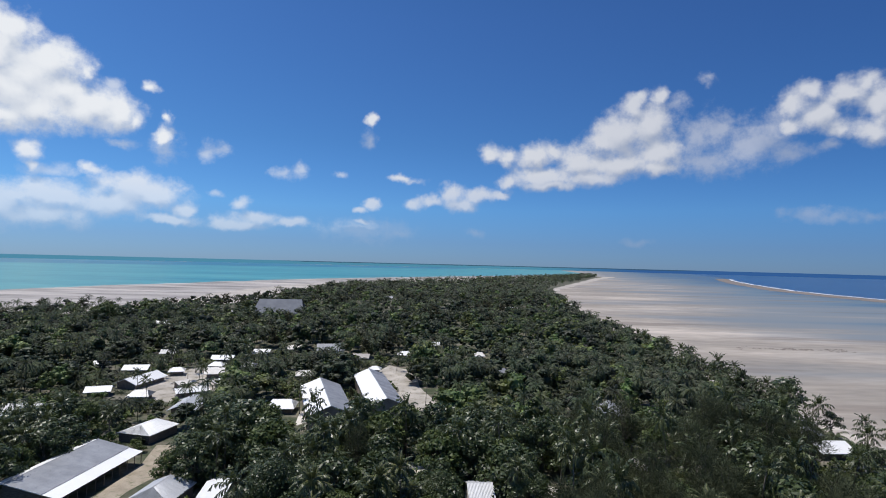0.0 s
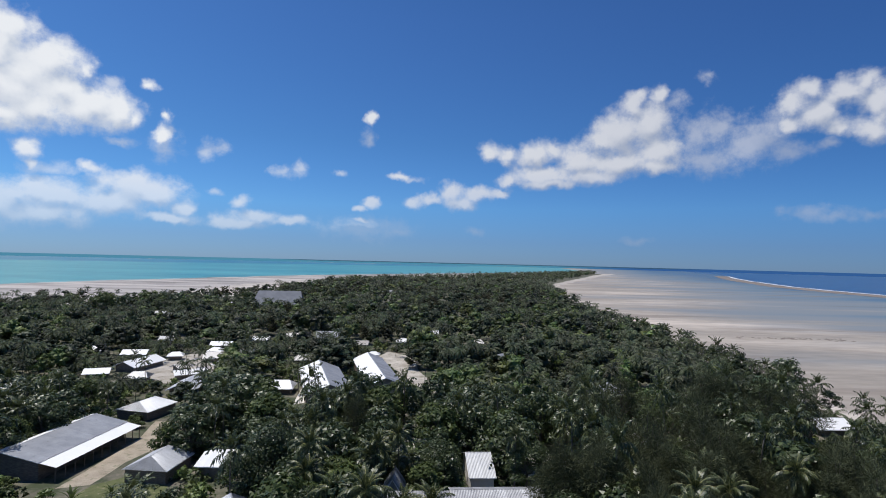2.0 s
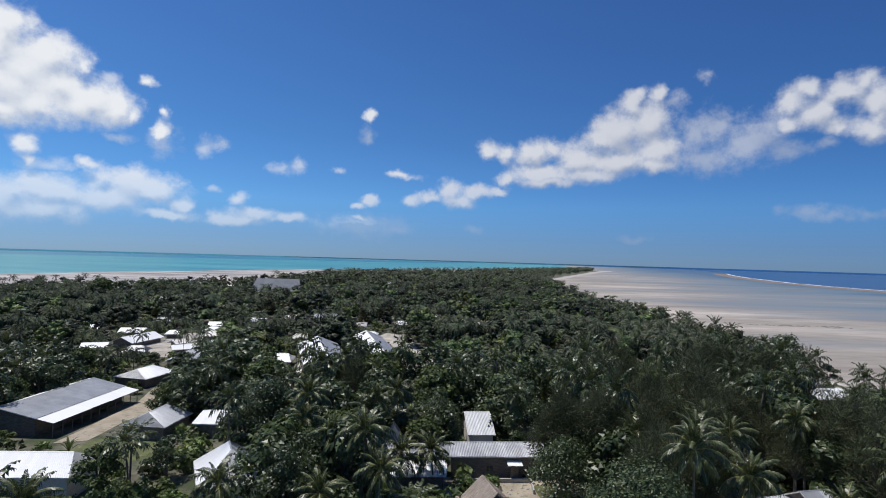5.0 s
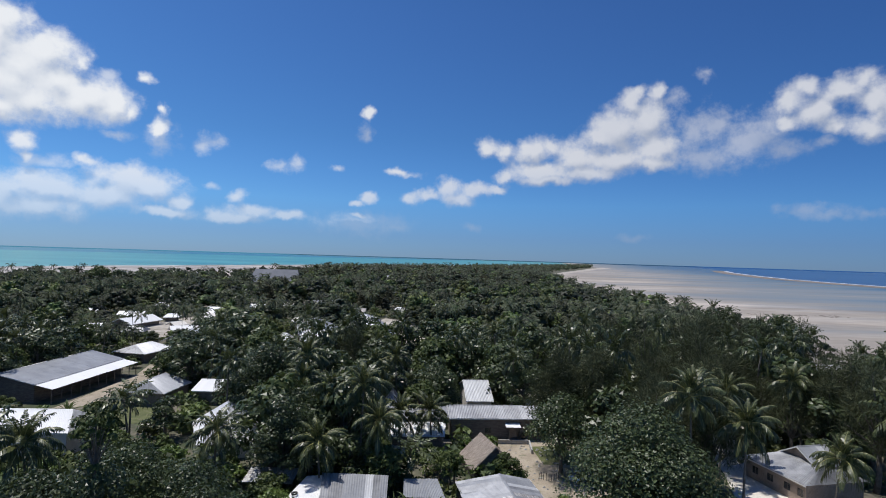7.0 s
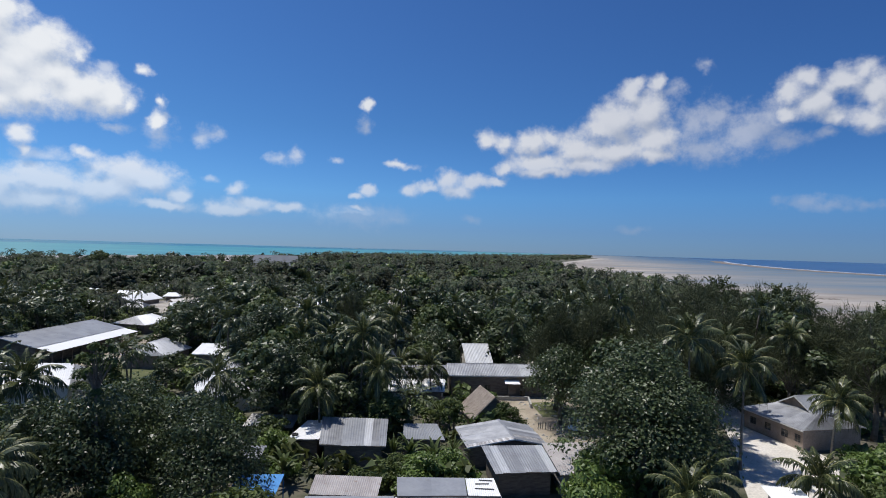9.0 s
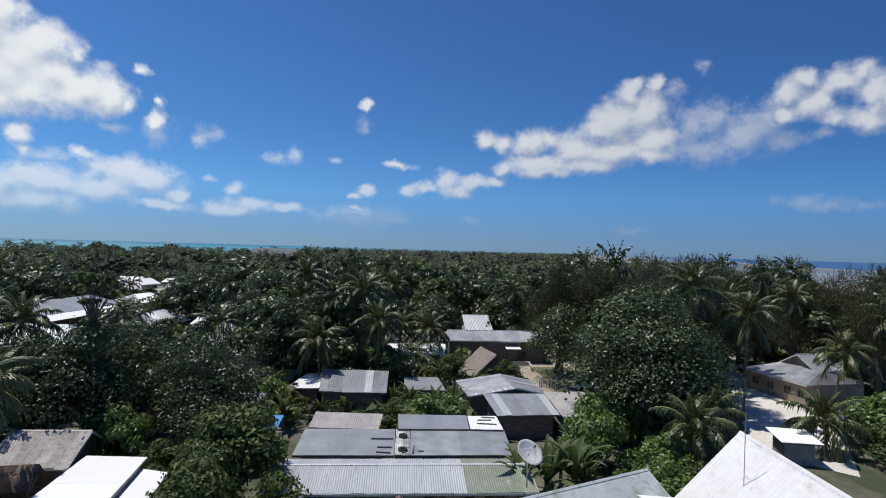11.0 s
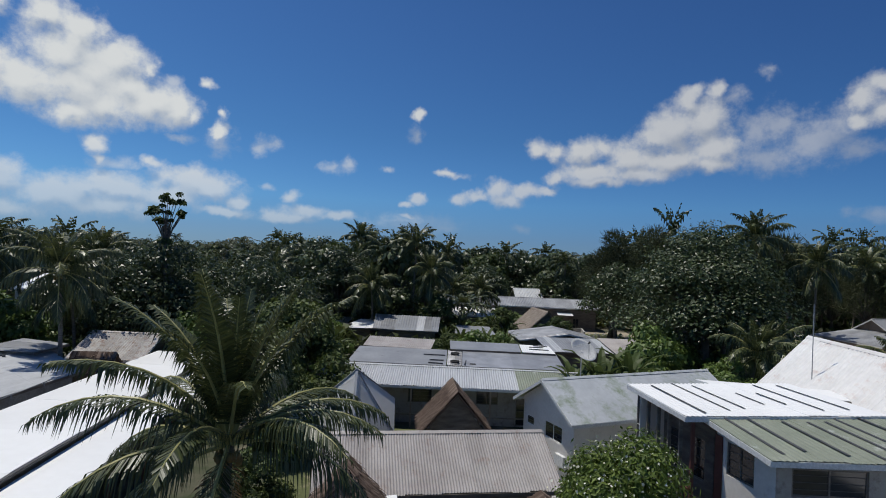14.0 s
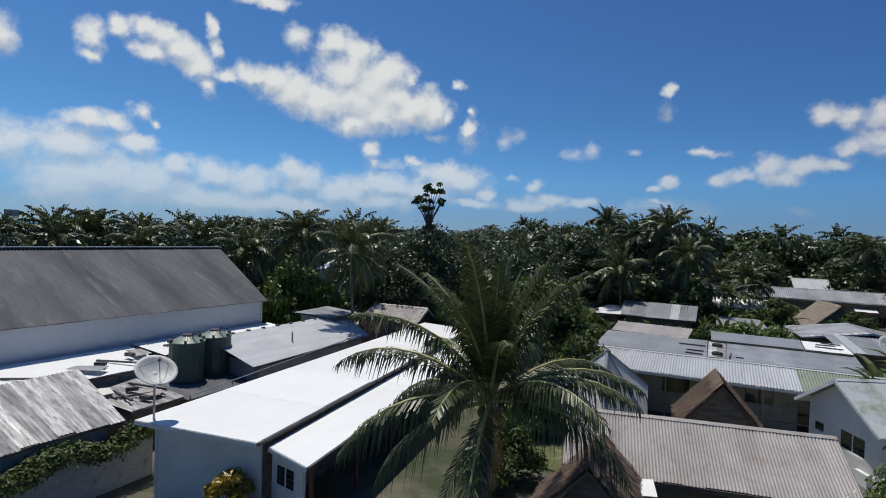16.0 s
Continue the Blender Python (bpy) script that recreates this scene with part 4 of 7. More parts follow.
row_house()
lean_to("flat_roofed_annex", "annex with a dull grey flat metal roof", "annex", ((-10.7, 50.4, 3.6), (-2.7, 50.9, 3.6), (-2.4, 45.7, 3.2), (-10.5, 45.2, 3.2)), "roof_grey", "wall_grey", period=0.0, sheet=4)
lean_to("flat_roofed_annex", "annex with a pale flat metal roof", "annex", ((-1.3, 50.8, 3.6), (7.2, 51.4, 3.6), (7.4, 46.4, 3.2), (-1.1, 45.8, 3.2)), "roof_zinc", "wall_grey", period=0.0, sheet=4)
lean_to("metal_shed", "narrow shed with patched white roof sheets", "shed", ((-2.6, 50.7, 3.58), (-1.35, 50.8, 3.58), (-1.15, 45.9, 3.22), (-2.35, 45.8, 3.22)), "roof_bleached", "wall_board", period=0.2, sheet=0.6, inset=0.1)
lean_to("metal_shed", "low shed with streaked pale roof sheets", "shed", ((-10.6, 54.2, 4.0), (-4.1, 54.0, 4.0), (-4.2, 50.6, 3.6), (-10.5, 50.8, 3.6)), "roof_pale", "wall_board", sheet=0.8)
lean_to("metal_shed", "low shed with a smooth grey metal roof", "shed", ((-2.7, 54.2, 3.95), (3.9, 54.4, 3.95), (4.0, 51.0, 3.75), (-2.4, 50.6, 3.75)), "roof_grey", "wall_board", period=0.0, sheet=3)
lean_to("metal_shed", "low shed with loose white roof sheets", "shed", ((4.0, 54.4, 3.9), (6.8, 54.6, 3.9), (7.1, 51.1, 3.75), (4.1, 51.0, 3.75)), "roof_white", "wall_board", sheet=0.9)


def tyre(x, y, z, s=0.3):
    b = Build()
    n, mth = 16, 6
    for i in range(n):
        a = 2 * math.pi * i / n
        for j in range(mth):
            c = 2 * math.pi * j / mth
            r = s + s * 0.34 * math.cos(c)
            b.v.append((r * math.cos(a), r * math.sin(a), s * 0.34 * (1 + math.sin(c))))
    for i in range(n):
        for j in range(mth):
            b.f.append((i * mth + j, ((i + 1) % n) * mth + j, ((i + 1) % n) * mth + (j + 1) % mth, i * mth + (j + 1) % mth))
    lone("tyre", b, "tyre", "old black tyre weighing down a roof", "tyre", True, m=pose(x, y, z))


tyre(-1.9, 49.3, 3.48)
tyre(-1.75, 46.6, 3.29)
tyre(-16.1, 67.6, 3.12, 0.32)
for x0, y0, x1, y1, z in ((-4.6, 48.6, -2.7, 48.7, 3.53), (-3.9, 47.0, -2.7, 47.05, 3.40), (-3.9, 46.1, -2.7, 46.0, 3.33), (-0.9, 46.0, -0.85, 47.6, 3.36), (-0.5, 46.5, 0.0, 46.5, 3.33), (4.9, 53.2, 6.2, 53.3, 3.93), (4.8, 52.3, 6.6, 52.2, 3.89), (5.3, 54.0, 6.6, 53.9, 3.97)):
    lone("timber", Build().beam((x0, y0, z), (x1, y1, z), 0.09, 0.08), "trim_dark", "dark timber lying on a metal roof", "timber")


def pyramid_house():
    h = thing("pavilion", "pavilion with a steep grey four-sided metal roof", "pavilion", -7.1, 34.1, 0, 0)
    apex = (0, 0, 4.95)
    c = [(0.4, -2.4, 1.7), (2.4, 0.5, 1.1), (2.1, 2.2, 2.75), (-1.9, 2.5, 2.75), (-3.3, -0.8, 2.0)]
    for k in range(5):
        p, q = c[k], c[(k + 1) % 5]
        roof_sheets(h, apex, apex, q, p, "roof_white", 0.0, 9)
        part("hip_cap", Build().beam((0, 0, apex[2] + 0.05), (p[0], p[1], p[2] + 0.04), 0.16, 0.05), "roof_zinc", h)
        wall(h, (p[0] * 0.86, p[1] * 0.86), (q[0] * 0.86, q[1] * 0.86), 0, min(p[2], q[2]) + 0.1, "wall_white", thick=0.1)
    return h


pyramid_house()


def thatch_roof(parent, length, half, eave, ridge, mat="thatch", rows=13):
    """Two thatched slopes of overlapping leaf bundles along the thing's own x."""
    L = length / 2
    for side in (-1, 1):
        b = Build()
        slope = Vector((0, side * half, eave - ridge))
        n = Vector((0, side * (ridge - eave), half)).normalized()
        b.slab((-L, 0, ridge - 0.02), (L, 0, ridge - 0.02), (L, side * half, eave), (-L, side * half, eave), 0.10)
        for r in range(rows):
            v0 = r / rows
            cnt = int(length / 0.075)
            for i in range(cnt):
                x = -L + length * (i + random.uniform(0.1, 0.9)) / cnt
                w, v1 = random.uniform(0.05, 0.11), v0 + random.uniform(1.3, 2.4) / rows
                p0, p1 = Vector((x, 0, ridge)) + slope * max(0, v0 - 0.02), Vector((x + random.uniform(-0.12, 0.12), 0, ridge)) + slope * min(v1, 1.06)
                l0, l1 = n * random.uniform(0.02, 0.05), n * random.uniform(0.05, 0.14)
                b.add([p0 + l0 - Vector((w / 2, 0, 0)), p0 + l0 + Vector((w / 2, 0, 0)), p1 + l1 + Vector((w * 0.35, 0, 0)), p1 + l1 - Vector((w * 0.35, 0, 0))], [(0, 1, 2, 3)])
        part("thatch_slope", b, mat, parent)
    cap = Build()
    for i in range(int(length / 0.1)):
        x = -L + 0.1 * i + random.uniform(-0.03, 0.03)
        w, hh = random.uniform(0.1, 0.18), random.uniform(0.3, 0.5)
        k = (ridge - eave) / half
        for side in (-1, 1):
            cap.add([(x - w / 2, 0, ridge + 0.14), (x + w / 2, 0, ridge + 0.13), (x + w / 2, side * hh, ridge + 0.12 - hh * k * 0.92), (x - w / 2, side * hh, ridge + 0.12 - hh * k * 0.9)], [(0, 1, 2, 3)])
    part("thatch_ridge", cap, mat, parent)


def thatched_hut(x, y, rz, length, half, eave, ridge, mat="thatch", label="small hut with a steep brown thatched roof", over=0.35):
    h = thing("thatched_hut", label, "hut", x, y, 0, rz)
    thatch_roof(h, length, half, eave, ridge, mat)
    L = length / 2 - over
    w = half - over
    for sx in (-1, 1):
        for sy in (-1, 1):
            part("post", Build().tube([(sx * L, sy * w, 0), (sx * L, sy * w, eave + 0.1)], [0.07, 0.06], 8), "bark", h)
        gable_end(h, (sx * L, -w * sx), (sx * L, w * sx), eave + 0.05, (sx * L, 0, ridge - 0.25), "wall_board", 0.06)
    for sy in (-1, 1):
        part("wall", Build().box(-L, sy * w - 0.04, 0, L, sy * w + 0.04, 1.0), "wall_board", h)
    return h


thatched_hut(-1.05, 34.2, 99, 3.8, 2.1, 1.9, 4.3)
thatched_hut(-4.3, 20.6, 96, 3.8, 2.3, 1.5, 3.95, label="open hut with a shaggy brown thatched roof")
thatched_hut(3.4, 20.6, 100, 4.2, 1.6, 1.9, 3.05, label="small hut with thatch and a metal ridge")
thatched_hut(8.85, 84.75, 104.7, 6.9, 3.4, 1.6, 4.65, "thatch_light", "thatched hut with a bleached steep roof")
thatched_hut(-29.2, 40.9, 12, 3.2, 1.2, 2.2, 3.5, label="small thatched hut beside tin roofs")

gable_house("near_house", "low house with a pale corrugated roof", "house", -1.6, 26.4, 14.0, 10.6, 3.0, 2.35, 3.95, "roof_pale", "wall_board", over=0.4, period=0.125, sheet=0.75, half_back=1.6, eave_back=3.1, trim="wall_board",
            holes=((1.5, 2.5, 0.1, 2.1), (4.5, 5.8, 1.0, 2.0)))
part("awning", Build().slab((-0.8, 0.0, 2.52), (0.0, 0.1, 2.52), (0.0, -1.1, 2.4), (-0.8, -1.2, 2.4), 0.03), "roof_white", thing("awning_panel", "white sheet awning under the eave", "awning", -2.6, 22.6, 0, 16), "")


def white_house():
    h = gable_house("white_house", "white house with peeling green-grey metal roof", "house", 9.7, 35.7, 28, 13.0, 3.0, 3.6, 5.35, "roof_peeling", "wall_white", over=0.5, period=0.0, sheet=5.2,
                    end_holes=((0.2, 1.0, 2.2, 2.75), (2.1, 3.8, 2.0, 2.95)))
    part("air_conditioner", Build().box(-6.2, -1.9, 0.9, -5.82, -1.1, 1.5), "trim", h, "white air conditioner box on the wall")
    return h


white_house()


def right_house():
    """Two-storey house on posts, one low-pitched roof in a white and a green half."""
    h = thing("stilt_house", "two-storey white house with white and green metal roof", "house", 10.5, 22, 0, 0)
    o = Vector((10.5, 22, 0))
    w = [Vector(p) - o for p in ((6.8, 25.0, 7.0), (13.8, 25.9, 7.25), (15.6, 22.4, 6.95), (8.0, 21.5, 6.7))]
    g = [Vector(p) - o for p in ((8.75, 21.9, 6.66), (16.0, 22.4, 6.86), (17.4, 19.0, 6.45), (9.6, 18.7, 6.25))]
    roof_sheets(h, *w, "roof_white", 0.2, 0.8, 0.012)
    roof_sheets(h, *g, "roof_green", 0.2, 0.8, 0.012)
    for quad in (w, g):
        part("fascia", Build().beam(quad[3] - Vector((0, 0, 0.04)), quad[2] - Vector((0, 0, 0.04)), 0.04, 0.18), "trim", h)
        part("fascia", Build().beam(quad[0] - Vector((0, 0, 0.04)), quad[3] - Vector((0, 0, 0.04)), 0.04, 0.18), "trim", h)
        cnt = 8 if quad is w else 9
        for k in range(1, cnt):
            u = k / cnt + random.uniform(-0.03, 0.03)
            a, b = quad[0].lerp(quad[1], u), quad[3].lerp(quad[2], u)
            s, e = random.uniform(0.0, 0.15), random.uniform(0.8, 1.0)
            if quad is w and k in (4, 5):
                s, e = 0.35, 0.7
            part("tar_strip", Build().beam(a.lerp(b, s) + Vector((0, 0, 0.032)), a.lerp(b, e) + Vector((0, 0, 0.032)), 0.09 if quad is w else 0.12, 0.012), "trim_dark", h, "dark tar strip sealing a roof seam")
    up = 3.0
    # upper storey under the green half
    c = [Vector((*p, 0)) - o for p in ((9.15, 21.6), (9.95, 19.1), (16.9, 19.5), (15.8, 22.2))]
    wall(h, c[0].xy, c[1].xy, 0, 6.25, "wall_white", ((0.5, 1.75, 4.85, 6.0),))
    # the south wall is shaded by colour, darker than the white walls beside it
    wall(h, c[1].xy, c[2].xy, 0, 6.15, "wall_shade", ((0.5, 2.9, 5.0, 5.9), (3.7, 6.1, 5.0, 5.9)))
    t2 = (c[2] - c[1]).normalized()
    out2 = Vector((t2.y, -t2.x, 0)) * 0.04
    part("cladding", Build().add([(*(p + o_).xy, z) for z in (3.1, 4.75) for o_ in (out2, out2 * 0.05) for p in (c[1], c[2])], [(0, 1, 5, 4), (2, 6, 7, 3), (4, 5, 7, 6), (0, 2, 3, 1), (0, 4, 6, 2), (1, 3, 7, 5)]), "maroon", h, "maroon boarding under the windows")
    t3 = (c[1] - c[0]).normalized()
    out3 = Vector((t3.y, -t3.x, 0)) * 0.05
    part("door_panel", Build().add([(*(c[0] + t3 * u + o_).xy, z) for z in (3.1, 6.1) for o_ in (out3, out3 * 0.05) for u in (-0.02, 0.32)], [(0, 1, 5, 4), (2, 6, 7, 3), (4, 5, 7, 6), (0, 2, 3, 1), (0, 4, 6, 2), (1, 3, 7, 5)]), "maroon", h, "dark maroon door panel")
    wall(h, c[2].xy, c[3].xy, 0, 6.2, "wall_white")
    # the white half stands open as a veranda
    q = [Vector((*p, 0)) - o for p in ((7.2, 24.6), (8.35, 21.75), (13.6, 25.3))]
    wall(h, q[2].xy, q[0].xy, 0, 6.7, "wall_white")
    t = (q[1] - q[0])
    for k in range(6):
        p = q[0] + t * k / 5
        part("post", Build().box(p.x - 0.06, p.y - 0.06, 0, p.x + 0.06, p.y + 0.06, 6.7), "maroon" if k == 5 else "wall_board", h)
    wall(h, (q[0] + t * 0.02).xy, (q[0] + t * 0.98).xy, 0, up, "wall_white", thick=0.1)
    wall(h, (q[0] + t * 0.05 + Vector((0.9, 0.3, 0))).xy, (q[1] + Vector((0.9, 0.3, 0))).xy, up, 6.6, "wall_board", ((0.3, 1.1, 4.0, 5.6), (1.7, 2.5, 4.0, 5.6)))
    part("floor_slab", Build().slab(q[0] + Vector((0, 0, up)), q[2] + Vector((0, 0, up)), c[3] + Vector((0, 0, up)), q[1] + Vector((0, 0, up)), 0.2), "wall_board", h)
    part("rail", Build().beam(q[0] + Vector((-0.05, 0, up + 1.0)), q[1] + Vector((-0.05, 0, up + 1.0)), 0.08, 0.08), "maroon", h, "maroon veranda rail")
    for k in range(1, 16):
        p = q[0] + t * k / 16
        part("baluster", Build().box(p.x - 0.07, p.y - 0.03, up + 0.05, p.x - 0.03, p.y + 0.03, up + 0.93), "maroon", h)
    f0, f1 = c[1] + Vector((-0.5, -0.9, 0)), c[2] + Vector((0.4, -0.9, 0))
    part("lower_rail", Build().beam(f0 + Vector((0, 0, 4.1)), f1 + Vector((0, 0, 4.1)), 0.08, 0.1), "maroon", h, "maroon balcony rail")
    for k in range(34):
        p = f0.lerp(f1, k / 33)
        part("baluster", Build().box(p.x - 0.04, p.y - 0.02, 3.05, p.x + 0.04, p.y + 0.02, 4.0), "maroon", h)
    part("balcony_floor", Build().slab(f0 + Vector((0, 0, 3.0)), f1 + Vector((0, 0, 3.0)), c[2] + Vector((0, 0, 3.0)), c[1] + Vector((0, 0, 3.0)), 0.15), "wall_board", h)
    for k in range(5):
        p = f0.lerp(f1, k / 4)
        part("post", Build().box(p.x - 0.06, p.y - 0.06, 0, p.x + 0.06, p.y + 0.06, 2.9), "wall_board", h)
    for c_ in h.children:
        if c_.name.startswith("window"):
            c_.data.materials[0] = M["wall_board"]
            c_["label"] = "dark framed window with dark glass"
    return h


right_house()
lean_to("flat_roofed_annex", "annex with a thin white flat metal roof", "annex", ((13.0, 34.2, 5.55), (20.4, 33.3, 5.55), (19.8, 31.2, 5.48), (14.4, 31.7, 5.48)), "roof_white", "wall_grey", period=0.0, sheet=4)
gable_house("big_white_house", "tall house with a steep cream-white metal roof", "house", 22.2, 25.0, 90, 29.0, 4.6, 3.0, 7.85, "roof_chalk", "wall_grey", sheet=1.4, period=0.35, over=0.4)
lone("mast", Build().tube([(0, 0, 0), (0, 0, 10.2)], [0.035, 0.025], 8), "steel", "thin steel aerial mast beside a roof", "mast", m=pose(20.2, 35.4, 0))


def dish(x, y, base, z, aim, size, tilt):
    d = thing("satellite_dish", "round grey satellite dish on a steel pole", "satellite dish", x, y, base)
    part("pole", Build().tube([(0, 0, 0), (0, 0, z - base)], [0.05, 0.045], 10), "steel", d)
    b = Build()
    n, rings = 28, 6
    for k in range(rings + 1):
        r = size / 2 * k / rings
        for i in range(n):
            a = 2 * math.pi * i / n
            b.v.append((r * math.cos(a), r * math.sin(a), r * r * 0.42 / size * 1.4))
    for k in range(rings):
        for i in range(n):
            j = (i + 1) % n
            b.f.append((k * n + i, k * n + j, (k + 1) * n + j, (k + 1) * n + i))
    m = pose(0, 0, z - base, 0, 0, aim) @ pose(0, 0, 0, tilt, 0, 0) @ pose(0, 0, 0.06)
    r = part("reflector", b, "dish", d, smooth=True, m=m)
    r.modifiers.new("thickness", "SOLIDIFY").thickness = 0.02
    f = size * 0.5
    part("feed_arm", Build().tube([(0, -size * 0.42, 0.1), (0, 0, f)], [0.018, 0.015], 6).tube([(size * 0.38, size * 0.2, 0.1), (0, 0, f)], [0.012, 0.012], 6).tube([(-size * 0.38, size * 0.2, 0.1), (0, 0, f)], [0.012, 0.012], 6), "steel", d, m=m)
    part("feed_horn", Build().tube([(0, 0, f - 0.08), (0, 0, f + 0.1)], [0.05, 0.06], 10), "trim_dark", d, m=m)
    return d


dish(7.3, 39.3, 3.6, 5.9, 35, 1.95, 42)
dish(-21.15, 14.5, 3.42, 5.3, 75, 1.65, 36)

# ---- houses to the left: white roofs, tanks, great hall ----
wl = thing("white_roofed_house", "long low house with smooth white metal roofs", "house", -19.5, 23, 0)
ow = Vector((-19.5, 23, 0))
for corners, mat in ((((-25.6, 43.3, 3.5), (-21.5, 13.9, 3.5), (-15.9, 15.3, 3.35), (-21.2, 43.7, 3.35)), "roof_white"), (((-21.1, 42.4, 3.0), (-15.9, 15.9, 3.0), (-13.6, 15.6, 2.85), (-18.9, 42.2, 2.85)), "roof_white")):
    q = [Vector(p) - ow for p in corners]
    roof_sheets(wl, q[0], q[1], q[2], q[3], mat, 0.0, 5.3)
    part("fascia", Build().beam(q[1] - Vector((0, 0, 0.04)), q[2] - Vector((0, 0, 0.04)), 0.05, 0.16), "trim", wl)
    part("gutter", Build().beam(q[3] + Vector((0.05, 0, -0.02)), q[2] + Vector((0.05, 0, -0.02)), 0.12, 0.12), "trim_dark", wl)
wall(wl, (Vector((-21.0, 14.6, 0)) - ow).xy, (Vector((-16.2, 15.8, 0)) - ow).xy, 0, 3.25, "wall_white")
wall(wl, (Vector((-16.2, 15.9, 0)) - ow).xy, (Vector((-21.4, 43.2, 0)) - ow).xy, 0, 3.2, "wall_board", ((1.0, 2.2, 1.0, 2.2), (5, 6.2, 1.0, 2.2), (9, 10.2, 1, 2.2)))
wall(wl, (Vector((-25.3, 43.0, 0)) - ow).xy, (Vector((-21.2, 14.6, 0)) - ow).xy, 0, 3.3, "wall_white")
wall(wl, (Vector((-16.0, 16.2, 0)) - ow).xy, (Vector((-14.1, 15.95, 0)) - ow).xy, 0, 2.7, "wall_white", ((0.2, 1.4, 1.4, 2.3),))
for k in range(8):
    p = Vector((-13.9 - 0.73 * k, 16.2 + 3.65 * k, 0)) - ow
    part("veranda_post", Build().box(p.x - 0.06, p.y - 0.06, 0, p.x + 0.06, p.y + 0.06, 2.75), "maroon", wl)
pipe = lone("roof_pipe", Build().tube([(0, 0, 0), (0, 0, 1.0)], [0.06, 0.06], 8), "steel", "short vent pipe standing on a roof", "pipe", m=pose(-28.4, 29.6, 3.2))
conduit = Build().tube([(-22.3, 17.0, 3.62), (-25.9, 34.5, 3.62)], [0.03, 0.03], 6)
for k in range(7):
    conduit.box(-22.3 - 0.6 * k - 0.03, 17 + 2.9 * k - 0.03, 3.4, -22.3 - 0.6 * k + 0.03, 17 + 2.9 * k + 0.03, 3.6)
lone("conduit", conduit, "steel", "thin pipe running along a roof edge", "pipe")
lean_to("grey_roofed_house", "house with a low-pitched pale grey metal roof", "house", ((-32.2, 39.6, 4.05), (-31.4, 24.6, 4.05), (-25.9, 23.9, 3.1), (-27.0, 36.8, 3.1)), "roof_galv", "wall_grey", period=0.0, sheet=5)
for k in range(9):
    y = 25.5 + k * 1.45
    lone("roof_clamp", Build().box(-0.14, -0.1, 0, 0.14, 0.1, 0.09), "trim_dark", "small dark block on a roof ridge", "block", m=pose(-31.5 - 0.05 * k, y, 4.03, 0, 0, 20 * k))
lean_to("metal_shed", "flat shed with bright white roof sheets", "shed", ((-36.2, 34.5, 3.4), (-36.2, 22.5, 3.4), (-32.6, 22.5, 3.15), (-32.6, 34.5, 3.15)), "roof_white", "wall_grey", sheet=1.2, period=0.3)
lean_to("metal_shed", "flat shed with patched pale roof sheets", "shed", ((-36.2, 22.3, 3.3), (-36.2, 6.0, 3.3), (-31.0, 7.0, 3.0), (-31.0, 21.6, 3.0)), "roof_white", "wall_grey", sheet=1.4, period=0.0)
lean_to("metal_shed", "shed with a raised dark-edged metal roof", "shed", ((-34.8, 40.5, 4.4), (-34.2, 35.5, 4.4), (-30.6, 36.8, 4.2), (-31.0, 40.5, 4.2)), "roof_zinc", "wall_grey", sheet=1.2, period=0.0)
lean_to("tank_platform", "low shed with a dark corrugated roof that carries tanks", "shed", ((-31.2, 28.4, 2.05), (-30.9, 20.0, 2.05), (-26.6, 20.0, 1.9), (-26.9, 28.2, 1.9)), "roof_dark", "wall_grey", sheet=0.9)

lean_to("metal_shed", "low shed with loose patched roof sheets", "shed", ((-31.0, 19.8, 2.5), (-29.7, 16.2, 2.5), (-26.4, 16.7, 2.15), (-26.7, 19.8, 2.15)), "roof_bleached", "wall_board", sheet=0.7, inset=0.2)
for x0, y0, x1, y1, z, w in ((-30.2, 18.8, -27.6, 19.3, 2.56, 0.14), (-29.6, 17.6, -27.2, 17.2, 2.50, 0.12), (-28.4, 16.9, -27.6, 19.4, 2.46, 0.1), (-33.9, 19.0, -31.4, 20.2, 3.28, 0.14), (-34.4, 23.6, -32.9, 26.4, 3.40, 0.16), (-33.6, 14.0, -31.5, 15.6, 3.26, 0.12), (-35.0, 28.2, -33.4, 29.6, 3.44, 0.16)):
    lone("timber", Build().beam((x0, y0, z), (x1, y1, z), w, 0.09), "trim_dark", "dark timber lying on a metal roof", "timber")
for x, y, z, a, w, d, mat in ((-28.0, 18.6, 2.44, 12, 1.6, 0.8, "roof_rust"), (-29.4, 17.0, 2.58, -20, 1.4, 0.7, "roof_cream"), (-32.2, 17.6, 3.30, 30, 1.9, 0.9, "roof_zinc"), (-33.6, 21.4, 3.38, -12, 2.0, 0.9, "roof_bleached"), (-34.0, 25.2, 3.42, 8, 2.2, 0.9, "roof_zinc"), (-33.0, 12.4, 3.30, 18, 2.0, 0.9, "roof_bleached"), (-32.6, 29.8, 3.36, 25, 1.8, 0.9, "roof_rust")):
    b = Build().slab((-w / 2, d / 2, 0.0), (w / 2, d / 2, 0.05), (w / 2, -d / 2, -0.02), (-w / 2, -d / 2, 0.02), 0.02)
    lone("roofing_sheet", b, mat, "loose weathered roofing sheet lying on a roof", "roofing sheet", m=pose(x, y, z, 0, 0, a))
